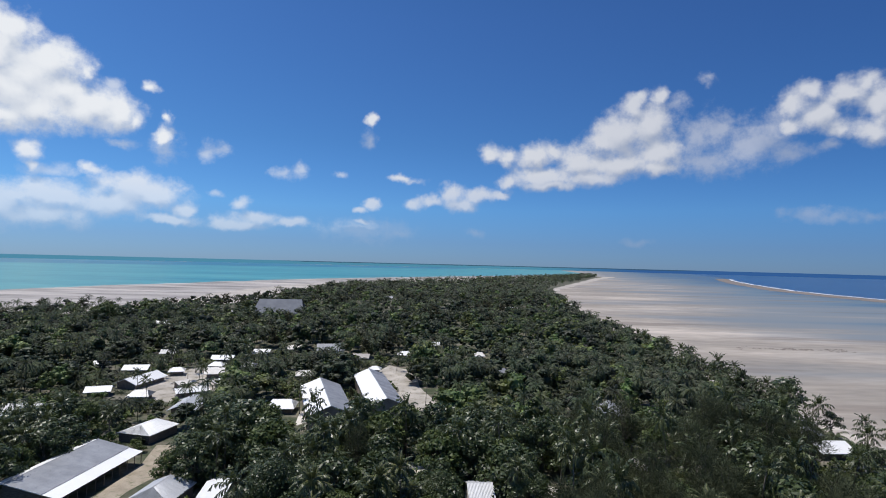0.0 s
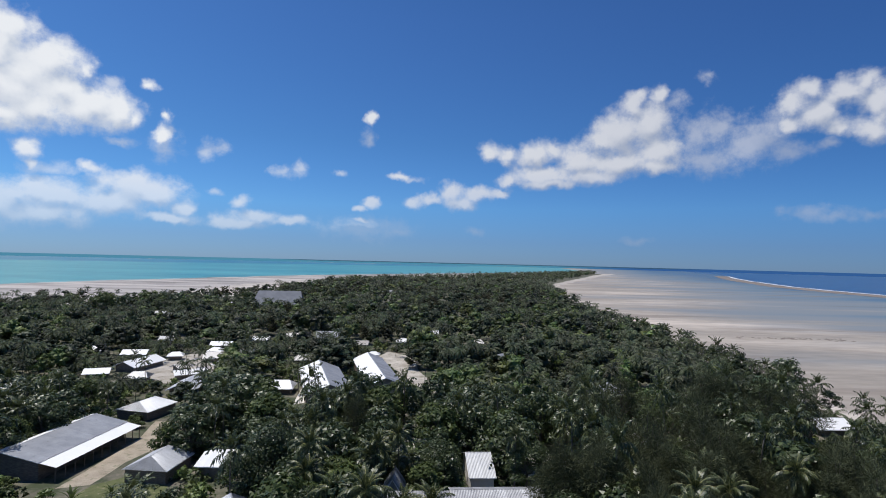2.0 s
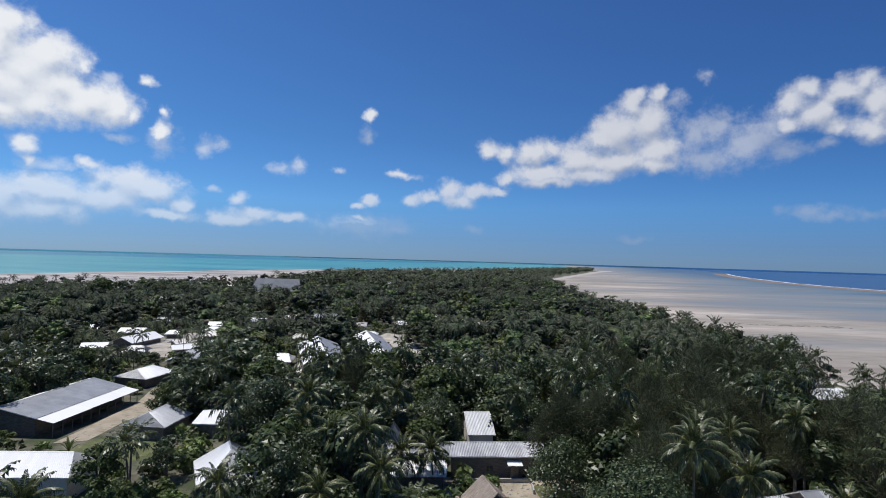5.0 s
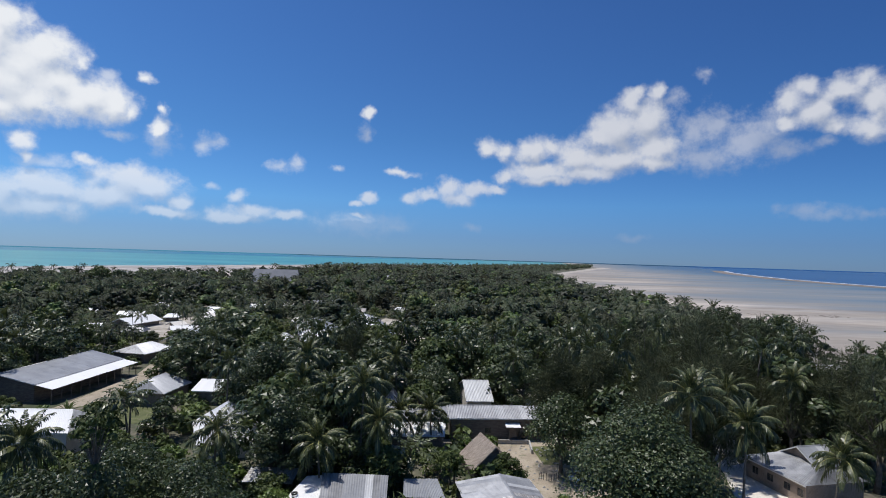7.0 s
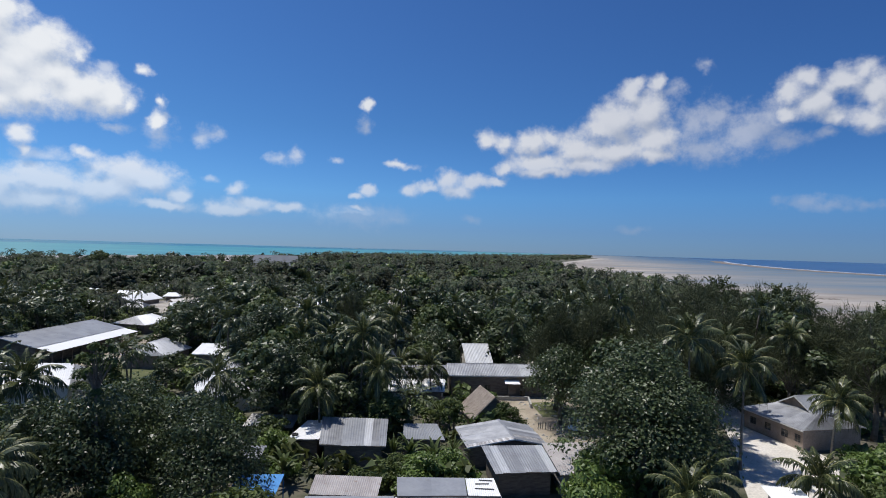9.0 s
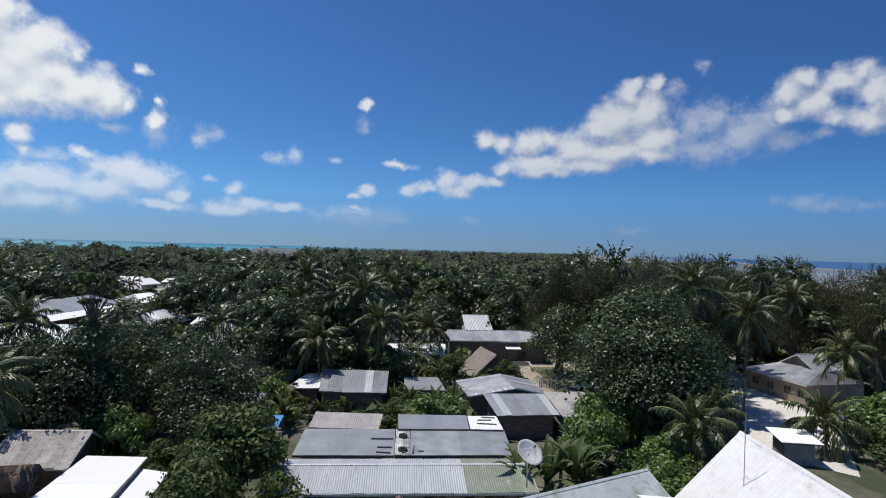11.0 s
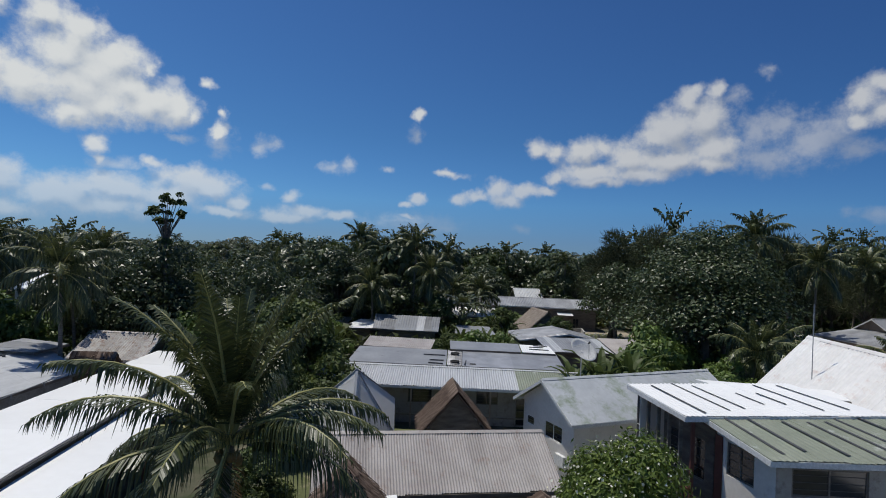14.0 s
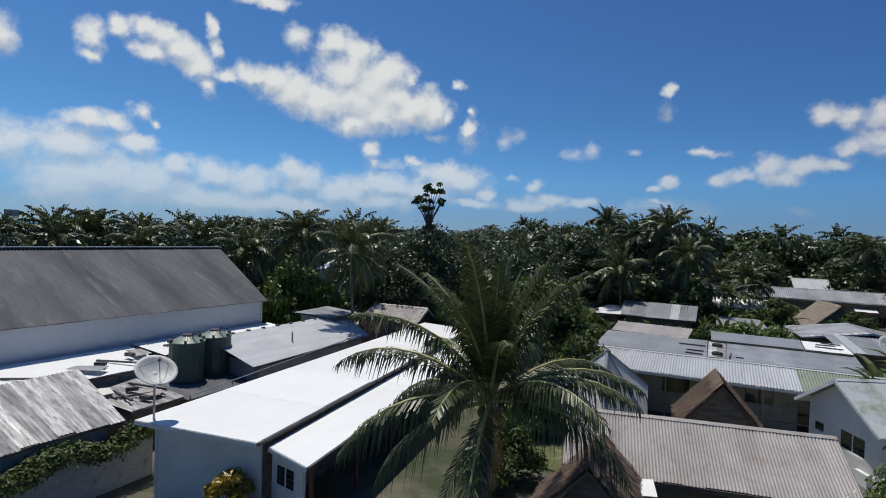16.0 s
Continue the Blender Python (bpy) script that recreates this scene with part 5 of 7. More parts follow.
for x, y, z, a in ((-33.2, 20.6, 3.32, 10), (-32.4, 18.4, 3.26, 40), (-27.3, 18.0, 2.30, 15), (-28.9, 18.2, 2.44, 70), (-34.6, 24.4, 3.40, 25), (-33.4, 27.4, 3.36, 50)):
    lone("block", Build().box(-0.3, -0.14, 0, 0.3, 0.14, 0.2), "trim_dark", "dark block weighing down roof sheets", "block", m=pose(x, y, z, 0, 0, a))


def tank(x, y, z, r, h):
    """A moulded tank: upright ribs, a ribbed conical top with lugs on its rim, and a black screw lid."""
    d = thing("water_tank", "dark green plastic water tank with a pale ribbed conical top", "water tank", x, y, z)
    n, top = 64, h * 0.88
    b = Build()
    for zz, grow in ((0.0, 1.0), (0.08, 1.02), (0.10, 1.0), (top * 0.5, 1.0), (top * 0.52, 1.015), (top * 0.54, 1.0), (top - 0.1, 1.0), (top - 0.06, 1.03), (top, 1.03), (top + 0.02, 0.97)):
        for i in range(n):
            q = r * grow * (1.0 + (0.018 if i % 4 < 2 else -0.008) * (0.1 < zz < top - 0.1))
            b.v.append((q * math.cos(2 * math.pi * i / n), q * math.sin(2 * math.pi * i / n), zz))
    for k in range(9):
        for i in range(n):
            j = (i + 1) % n
            b.f.append((k * n + i, k * n + j, (k + 1) * n + j, (k + 1) * n + i))
    part("tank_body", b, "tank", d)
    c = Build()
    for rr, zz in ((0.97, top + 0.02), (0.6, h * 0.945), (0.3, h)):
        for i in range(n):
            lift = 0.035 if i % 8 < 2 and rr < 0.9 else 0.0
            c.v.append((r * rr * math.cos(2 * math.pi * i / n), r * rr * math.sin(2 * math.pi * i / n), zz + lift))
    for k in range(2):
        for i in range(n):
            j = (i + 1) % n
            c.f.append((k * n + i, k * n + j, (k + 1) * n + j, (k + 1) * n + i))
    # the top's paler colour stands for the sun falling on it
    part("tank_top", c, "tank_top", d, "ribbed top coloured pale green for sunlight")
    part("lid", Build().tube([(0, 0, h - 0.01), (0, 0, h + 0.08), (0, 0, h + 0.09), (0, 0, h + 0.13)], [r * 0.32, r * 0.32, r * 0.2, r * 0.16], 24), "trim_dark", d, "black screw lid")
    for k in range(6):
        a = 2 * math.pi * (k + 0.3) / 6
        part("lug", Build().box(-0.09, -0.07, 0, 0.09, 0.07, 0.2), "tank", d, m=Matrix.Translation((r * 0.96 * math.cos(a), r * 0.96 * math.sin(a), top - 0.02)) @ pose(0, 0, 0, 0, 0, math.degrees(a)))
    part("inlet_pipe", Build().tube([(r * 0.5, 0, h * 0.95), (r * 0.5, 0, h + 0.25), (r * 1.2, 0, h + 0.25)], [0.04, 0.04, 0.04], 8), "trim_dark", d)


tank(-30.0, 22.3, 2.0, 1.03, 2.75)
tank(-30.3, 24.5, 2.0, 1.03, 2.75)

hall = thing("great_hall", "large hall with a huge dark weathered metal roof", "hall", -46, 10, 0)
roof_sheets(hall, (0, 27.0, 9.5), (0, -34, 9.5), (9.9, -34, 5.35), (9.9, 24.3, 5.35), "roof_dark", 0.24, 1.6, 0.02)
roof_sheets(hall, (0, -34, 9.5), (0, 27.0, 9.5), (-9.9, 27.0, 5.35), (-9.9, -34, 5.35), "roof_dark", 0.24, 3.0, 0.02)
part("ridge_cap", Build().beam((0, -34, 9.62), (0, 27.0, 9.62), 0.5, 0.1), "roof_grey", hall)
wall(hall, (9.5, -33.5), (9.5, 23.9), 0, 5.25, "wall_pale_blue")
wall(hall, (-9.5, 26.5), (-9.5, -33.5), 0, 5.2, "wall_pale_blue")
wall(hall, (9.5, 24.1), (-9.5, 26.4), 0, 5.2, "wall_pale_blue")
gable_end(hall, (9.5, 24.1), (-9.5, 26.4), 5.2, (0, 25.4, 9.35), "wall_pale_blue")
lone("mast", Build().tube([(0, 0, 0), (0, 0, 12.5)], [0.06, 0.04], 8).box(-0.6, -0.05, 11.9, 0.6, 0.05, 12.6), "steel", "aerial mast with a panel antenna", "mast", m=pose(-66, 27.5, 0, 0, 0, 60))

lean_to("rusty_roofed_house", "house with a bleached and rusting corrugated roof", "house", ((-29.2, 15.6, 4.1), (-28.0, 3.0, 4.1), (-23.6, 4.0, 2.75), (-24.1, 15.0, 2.75)), "roof_bleached", "wall_grey", sheet=0.8)
lone("garden_wall", Build().box(-0.1, 0, 0, 0.1, 14.0, 1.9), "concrete", "grey concrete garden wall", "wall", m=pose(-22.6, 2.0, 0, 0, 0, 4))
gable_house("rusty_house", "house with a streaked rusty pink metal roof", "house", -30.2, 46.2, 4, 6.2, 3.4, 2.6, 4.35, "roof_rust", "wall_board", sheet=0.9, half_back=2.6)

# ---- houses in the middle distance ----
lean_to("metal_shed", "shed with a ribbed zinc roof", "shed", ((-13.6, 71.6, 4.25), (-5.1, 71.3, 4.25), (-4.7, 63.9, 3.4), (-12.4, 64.0, 3.4)), "roof_zinc", "wall_board", sheet=0.9, period=0.3)
lean_to("metal_shed", "shed with a crooked white roof", "shed", ((-15.8, 72.6, 3.35), (-13.5, 73.0, 3.4), (-13.0, 66.8, 3.0), (-17.0, 66.8, 2.9)), "roof_white", "wall_board", sheet=0.9)
lean_to("metal_shed", "shed with a dull grey roof", "shed", ((-3.2, 73.2, 3.1), (1.2, 73.5, 3.1), (2.2, 68.8, 2.6), (-3.0, 68.8, 2.6)), "roof_grey", "wall_board", sheet=0.9)
gable_house("patched_house", "low house with patched zinc roof", "house", 10.1, 71.0, 279, 7.6, 5.9, 2.65, 3.5, "roof_zinc", "wall_board", sheet=0.9, period=0.3, half_back=4.2)
lean_to("metal_shed", "shed with a grey and white patched roof", "shed", ((6.4, 65.3, 3.25), (13.7, 66.0, 3.25), (14.2, 59.6, 2.7), (7.4, 58.8, 2.7)), "roof_zinc", "wall_board", sheet=0.9, period=0.3)
lean_to("metal_shed", "shed with a bright white corrugated roof", "shed", ((13.8, 66.6, 3.3), (20.6, 67.4, 3.3), (20.8, 59.5, 2.75), (14.3, 58.6, 2.75)), "roof_pale", "wall_grey", sheet=0.9, period=0.25)
gable_house("long_house", "long house with grey metal roof and dark walls", "house", 11.6, 102.4, 4, 17.4, 4.0, 3.95, 5.25, "roof_zinc", "wall_board", sheet=1.4, period=0.3, holes=((2, 3.2, 1.2, 2.2), (6, 7.2, 1.2, 2.2), (12.5, 13.5, 0.1, 2.1)))
lean_to("long_house_wing", "house wing with a pale weathered roof", "house", ((-8.6, 101.2, 4.9), (3.0, 102.0, 4.9), (3.0, 97.8, 3.9), (-8.0, 97.0, 3.9)), "roof_zinc", "wall_white", sheet=1.4, period=0.3)
lean_to("metal_shed", "lean-to with a bright white roof", "shed", ((-7.5, 96.6, 3.4), (2.6, 97.4, 3.4), (2.4, 92.8, 2.3), (-7.0, 92.2, 2.3)), "roof_white", "wall_board", sheet=1.2, joined=False)
lean_to("metal_shed", "little porch with a white roof", "shed", ((13.2, 99.0, 3.1), (15.8, 99.2, 3.1), (15.9, 97.4, 2.8), (13.2, 97.2, 2.8)), "roof_white", "wall_board", sheet=1.2, joined=False)
gable_house("white_roofed_house", "house with a bright white metal roof", "house", 9.2, 119.5, 4, 5.6, 7.6, 3.4, 6.0, "roof_galv", "wall_white", joined=False, period=0.3)
gable_house("gabled_house", "small steep gabled house of grey boards", "house", -7.8, 106.5, 90, 7.0, 2.1, 3.2, 6.3, "roof_zinc", "wall_grey", joined=False, period=0.3, over=0.2)
lone("tarpaulin", Build().slab((-2.6, 2.0, 2.4), (2.2, 2.2, 2.5), (2.4, -1.8, 2.0), (-2.2, -2.0, 1.9), 0.02).box(-2.3, -1.9, 0, -2.2, -1.8, 1.95).box(2.2, -1.8, 0, 2.3, -1.7, 2.05).box(-2.5, 1.85, 0, -2.4, 1.95, 2.4).box(2.1, 2.05, 0, 2.2, 2.15, 2.5), "tarp", "bright blue tarpaulin stretched over posts", "tarpaulin", m=pose(-16.8, 55.5, 0))
lean_to("metal_shed", "low shed with a weathered grey roof", "shed", ((-24.0, 75.5, 3.2), (-17.5, 75.5, 3.2), (-17.5, 71.8, 2.7), (-24.0, 71.8, 2.7)), "roof_zinc", "wall_board", sheet=0.9, period=0.3)
lean_to("metal_shed", "low shed with a pale metal roof", "shed", ((-24.5, 64.5, 2.9), (-18.5, 64.5, 2.9), (-18.5, 61.5, 2.5), (-24.5, 61.5, 2.5)), "roof_zinc", "wall_board", sheet=0.9, period=0.3)

for x0, y0, x1, y1 in ((6.2, 96.6, 17.2, 97.2), (17.3, 97.2, 17.0, 92.4), (6.2, 96.4, 6.4, 93.6)):
    length, turn = math.hypot(x1 - x0, y1 - y0), math.degrees(math.atan2(y1 - y0, x1 - x0))
    lone("low_wall", Build().box(0, -0.1, 0, length, 0.1, 0.65).box(-0.02, -0.14, 0.65, length + 0.02, 0.14, 0.72), "concrete", "low pale masonry wall of a yard", "wall", m=pose(x0, y0, 0, 0, 0, turn))
fence = thing("stake_fence", "crooked fence of rough wooden stakes", "fence", 16.2, 81.6, 0)
for k in range(26):
    part("stake", Build().tube([(0.36 * k, 0.25 * math.sin(k * 0.9), 0), (0.36 * k + 0.03, 0.25 * math.sin(k * 0.9), 0.9 + 0.25 * random.random())], [0.05, 0.04], 6), "bark", fence)
rubble = Build()
for k in range(160):
    x, y, s = random.uniform(6, 26), random.uniform(76, 96), random.uniform(0.08, 0.3)
    rubble.add([(x - s, y - s * 0.7, 0.06), (x + s, y - s * 0.5, 0.06), (x + s * 0.8, y + s * 0.8, 0.06), (x - s * 0.7, y + s, 0.06), (x + s * 0.1, y, 0.06 + s * 0.8)], [(0, 1, 4), (1, 2, 4), (2, 3, 4), (3, 0, 4)])
tagged(new("rubble", rubble.mesh("rubble", "concrete")), "scattered coral stones and litter in the yard", "rubble", "", "stuff")


def car(x, y, turn):
    """A small saloon: rounded body, glazed cabin, four wheels."""
    d = thing("car", "small white car parked in a sandy yard", "car", x, y, 0.03, turn)
    outline = ((-2.05, 0.35), (-2.1, 0.62), (-1.95, 0.82), (-1.2, 0.9), (0.85, 0.92), (1.75, 0.78), (2.05, 0.6), (2.05, 0.35))
    roofline = ((-1.55, 0.9), (-1.05, 1.38), (-0.2, 1.45), (0.35, 1.38), (1.0, 0.9))

    def loft(prof, half, tuck):
        b, n = Build(), len(prof)
        for side in (-1, 1):
            b.v += [(px_, side * (half - (tuck if pz > 0.95 or pz < 0.4 else 0.0)), pz) for px_, pz in prof]
        b.f += [tuple(range(n))[::-1], tuple(range(n, 2 * n))]
        b.f += [(i, (i + 1) % n, n + (i + 1) % n, n + i) for i in range(n)]
        return b

    part("body", loft(outline, 0.84, 0.05), "roof_white", d)
    part("cabin", loft(roofline, 0.78, 0.14), "glass", d, "dark glazed cabin")
    part("roof", Build().slab((-1.0, 0.6, 1.44), (0.32, 0.6, 1.44), (0.32, -0.6, 1.44), (-1.0, -0.6, 1.44), 0.03), "roof_white", d)
    for wx in (-1.3, 1.3):
        for side in (-1, 1):
            part("wheel", Build().tube([(wx, side * 0.72, 0.31), (wx, side * 0.88, 0.31)], [0.31, 0.31], 18), "tyre", d)
    for side in (-1, 1):
        part("headlight", Build().box(2.0, side * 0.6 - 0.14, 0.6, 2.07, side * 0.6 + 0.14, 0.74), "steel", d, "clear headlight")


car(22.7, 81.8, 35)

# house by the lane
lane_house = gable_house("lane_house", "tan house with a broad grey-white metal roof", "house", 54.8, 81.4, 282, 11.6, 5.2, 3.0, 4.3, "roof_zinc", "wall_tan", sheet=1.3, period=0.3, hip=2.5, half_back=5.4,
                         holes=((1.2, 2.4, 1.0, 2.1), (4.0, 5.2, 1.0, 2.1), (7.0, 8.2, 1.0, 2.1), (9.3, 10.3, 1.0, 2.1)))
gable_house("gabled_house", "upper gabled roof of grey-white metal", "house", 56.8, 82.4, 12, 5.2, 3.2, 4.2, 6.0, "roof_zinc", "wall_tan", joined=False, period=0.3)
lean_to("metal_shed", "shed with a smooth white roof beside the lane", "shed", ((35.0, 57.6, 2.6), (38.8, 57.1, 2.6), (38.2, 53.4, 2.3), (34.4, 53.9, 2.3)), "roof_white", "wall_grey", sheet=1.2)

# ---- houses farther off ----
# the shed's back slope is sunlit; its brightness is painted in as white
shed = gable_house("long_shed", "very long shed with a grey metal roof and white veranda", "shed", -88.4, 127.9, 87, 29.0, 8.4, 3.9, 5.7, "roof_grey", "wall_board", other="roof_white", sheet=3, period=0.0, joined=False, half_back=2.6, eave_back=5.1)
roof_sheets(shed, (-14.4, -8.3, 3.78), (14.4, -8.3, 3.78), (14.4, -12.0, 3.05), (-14.4, -12.0, 3.05), "roof_white", 0.0, 6, joined=False)
for k in range(11):
    part("veranda_post", Build().box(-14.2 + 2.84 * k - 0.07, -11.8, 0, -14.2 + 2.84 * k + 0.07, -11.66, 3.0), "wall_board", shed)
gable_house("hipped_kiosk", "open house with a cream hipped roof", "house", -85.0, 162.0, 78, 12.5, 5.4, 2.6, 4.6, "roof_white", "wall_board", hip=3.0, joined=False, period=0.3)
gable_house("hipped_house", "dark-walled house with a pale hipped roof", "house", -59.0, 118.6, 86, 11.0, 4.8, 2.8, 5.1, "roof_galv", "wall_board", hip=2.2, joined=False, period=0.3)
gable_house("white_roofed_house", "small house with a white metal roof", "house", -47.6, 121.0, 0, 5.6, 5.4, 2.9, 4.2, "roof_white", "wall_board", joined=False, period=0.3)
# white on the chapel's west slope paints in the sunlight, grey the shaded side
gable_house("steep_chapel", "chapel with a steep metal roof, sunlit slope coloured white", "chapel", -33.4, 92.0, 116, 13.5, 5.2, 2.7, 7.0, "roof_zinc", "wall_white", other="roof_white", period=0.3, hip=4.6)
gable_house("white_roofed_house", "wide house with white roof and a hipped end", "house", -65.5, 88.4, 3, 21, 4.6, 4.0, 6.3, "roof_white", "wall_white", joined=False, hip=2.0, period=0.3)
# both halls: sun on the west slope is coloured in, white against grey
gable_house("assembly_hall", "long hall with a metal roof coloured white where sunlit", "hall", -40.2, 194.0, 107, 43, 7.6, 4.4, 7.4, "roof_grey", "wall_tan", other="roof_white", period=0.4, sheet=4)
gable_house("assembly_hall", "long hall with a metal roof, sunlit slope coloured white", "hall", -24.0, 211.0, 104.5, 52, 6.4, 4.6, 7.2, "roof_zinc", "wall_tan", other="roof_white", period=0.4, sheet=4)
gable_house("meeting_house", "great meeting house with a huge grey hipped roof", "meeting house", -146, 498, 10, 44, 18, 5.5, 16.5, "roof_slate", "wall_board", hip=3.5, period=0.0, sheet=50)
gable_house("village_house", "house with a pale grey metal roof", "house", -62, 310, 12, 15, 7.5, 3.4, 6.0, "roof_zinc", "wall_white", period=0.0, sheet=50)
VILLAGE = [(-128.5, 208, 20, 9, 3.6, "roof_white"), (-123, 227, 80, 19, 5.2, "roof_white"), (-110, 203, 10, 8, 4, "roof_zinc"), (-95, 211, 35, 12, 3.2, "roof_white"), (-86.5, 191, 97, 16, 4.8, "roof_galv"), (-100, 246, 15, 9, 5, "roof_cream"),
           (-89, 227, 40, 7, 4, "roof_white"), (-91, 241, 5, 8, 4, "roof_white"), (-110, 279, 8, 11, 4, "roof_white"), (-158, 256, 0, 6, 4, "roof_white"), (-144, 292, 10, 8, 4, "roof_zinc"), (-198, 418, 0, 16, 5, "roof_zinc"),
           (-284, 505, 15, 14, 6, "roof_cream"), (-232, 515, 0, 8, 4, "roof_white")]
MORE = [(-91, 262, 0, 7, 4, "roof_zinc"), (-42, 293, 0, 9, 4, "roof_pale"), (-31, 262, 0, 6, 3, "roof_white"), (-6, 343, 5, 11, 4, "roof_white"), (14, 328, 30, 6, 4, "roof_white"), (22, 308, 0, 6, 4, "roof_cream"), (16, 380, 0, 9, 4, "roof_zinc"),
        (48, 297, 0, 9, 4, "roof_zinc"), (79, 621, 0, 14, 6, "roof_white"), (-76, 765, 0, 16, 6, "roof_zinc"), (-12, 949, 0, 18, 7, "roof_white"), (-55, 193, 5, 10, 5, "roof_white"), (60.5, 196, 75, 16, 4.5, "roof_zinc"), (117, 177, 10, 8, 4, "roof_zinc"), (113.5, 161, 3, 11, 5, "roof_white")]
SPECKS = [(-137, 249, 10, 11, 4, "roof_white"), (-213, 419, 0, 9, 4, "roof_white"), (-198, 524, 8, 10, 5, "roof_zinc"), (-97, 300, 4, 9, 4, "roof_white"), (-84, 316, 20, 8, 4, "roof_cream"), (65, 141, 30, 7, 3, "roof_rust"), (49, 143, 15, 9, 3.6, "roof_rust"), (114, 142, 5, 11, 4, "roof_zinc"),
          (-136, 181, 8, 14, 4, "roof_zinc"), (-131, 171, 8, 10, 4, "roof_grey"), (-106, 262, 0, 7, 3.4, "roof_white"), (-118, 247, 20, 7, 3.4, "roof_white"), (-104, 222, 60, 6, 3, "roof_cream"), (-60, 246, 15, 9, 4, "roof_cream"), (28, 262, 40, 7, 3.5, "roof_zinc"), (-20, 305, 10, 8, 4, "roof_white")]
for x, y, rz, length, half, mat in VILLAGE + MORE + SPECKS:
    gable_house("village_house", "low village house with a metal roof among trees", "house", x, y, rz, length, half, 2.0, 2.0 + half * 0.42, mat, "wall_board", over=1.1, hip=1.8 if int(x + y) % 3 == 0 else 0.0, joined=False, period=0.0, sheet=60, group="village houses")


# ---- plants ----
def rnd(a, b):
    return random.uniform(a, b)


def frond_mesh(name, length, start, bend, pairs, leaflet, droop, mat="frond", stalk=True, wide=0.045, twist=0.0):
    """A palm frond from the origin along +x: a curved stalk and two rows of leaflets. start: degrees above level; bend: degrees over its length."""
    b = Build()
    pts, p = [], Vector((0, 0, 0))
    steps = 14
    for k in range(steps + 1):
        s = k / steps
        a = radians(start - bend * s ** 1.4)
        pts.append((p.copy(), Vector((math.cos(a), 0, math.sin(a)))))
        p = p + pts[-1][1] * (length / steps)

    def at(s):
        k = min(int(s * steps), steps - 1)
        f = s * steps - k
        return pts[k][0].lerp(pts[k + 1][0], f), pts[k][1].lerp(pts[k + 1][1], f).normalized()

    for i in range(pairs):
        s = 0.16 + 0.84 * (i + 0.5) / pairs
        o, t = at(s)
        up = Vector((-t.z, 0, t.x))
        prof = leaflet * (0.55 + 0.45 * math.sin(math.pi * min(1, s * 1.15))) * (1.0 if s < 0.8 else 1.0 - (s - 0.8) * 2.2)
        for side in (-1, 1):
            if rnd(0, 1) < 0.04:
                continue
            out = Vector((0, side, 0)) * (0.88 + rnd(-0.08, 0.08)) + t * (0.45 + 0.5 * s + rnd(-0.1, 0.1)) + up * (0.22 + rnd(-0.1, 0.1))
            out.normalize()
            ln = prof * rnd(0.85, 1.12)
            dip = droop * rnd(0.6, 1.5)
            mid = o + out * ln * 0.5 + Vector((0, 0, -1)) * ln * dip * 0.22
            tip = o + out * ln * (0.95 - 0.25 * min(1, dip)) + Vector((0, 0, -1)) * ln * dip * 0.8
            w = t * wide * rnd(0.8, 1.2)
            b.add([o - w * 0.6, o + w * 0.6, mid + w, mid - w, tip], [(0, 1, 2, 3), (3, 2, 4)])
    me = b.mesh(name, mat)
    if stalk:
        st = Build().tube([at(k / 8)[0] for k in range(9)], [0.068 * (1 - 0.85 * k / 8) * length / 4.5 for k in range(9)], 5, False)
        n = len(b.v)
        b2 = Build()
        b2.v, b2.f = b.v + st.v, b.f + [tuple(i + n for i in f) for f in st.f]
        me = b2.mesh(name, mat)
        me.materials.append(M["rachis"])
        for poly in list(me.polygons)[len(b.f):]:
            poly.material_index = 1
    return me


FROND_KINDS = [(82, 40, 0.16), (70, 70, 0.22), (54, 90, 0.3), (36, 96, 0.38), (16, 88, 0.5), (-10, 68, 0.6), (-38, 44, 0.7)]
FINE_FRONDS = [frond_mesh("frond", 5.2, s, bd, 92, 1.15, 0.35 + dr * 1.5, wide=0.029) for s, bd, dr in ((86, 18, 0.1), (79, 30, 0.14), (70, 46, 0.2), (57, 64, 0.3), (38, 78, 0.42), (14, 80, 0.55), (-14, 64, 0.7))]
MID_FRONDS = [frond_mesh("frond", 4.5, s, bd, 27, 1.25, 0.45 + dr * 1.7, wide=0.085) for s, bd, dr in FROND_KINDS]
OLD_FROND = frond_mesh("frond", 4.2, -52, 28, 30, 0.8, 0.8, "leaf_dry", wide=0.04)


def palm_trunk(height, lean, mesh_name="trunk"):
    pts = [(lean * (k / 8) ** 1.7, 0, height * k / 8) for k in range(9)]
    b = Build()
    b.tube(pts, [0.26 if k == 0 else 0.17 - 0.055 * k / 8 for k in range(9)], 9)
    b.tube([(lean, 0, height - 0.1), (lean, 0, height + 0.35)], [0.16, 0.1], 8)
    return b


def palm_frond_set(n, seed, reach=6.6):
    """Where the fronds of one crown sit: kind, azimuth, scale."""
    r = random.Random(seed)
    out = []
    for k in range(n):
        q = k / (n - 1)
        kind = min(6, int(q * reach + r.uniform(-0.4, 0.4)) if q > 0 else 0)
        out.append((max(0, kind), 137.5 * k + r.uniform(-14, 14), r.uniform(0.88, 1.08) * (0.8 if kind == 0 else 1.0)))
    return out


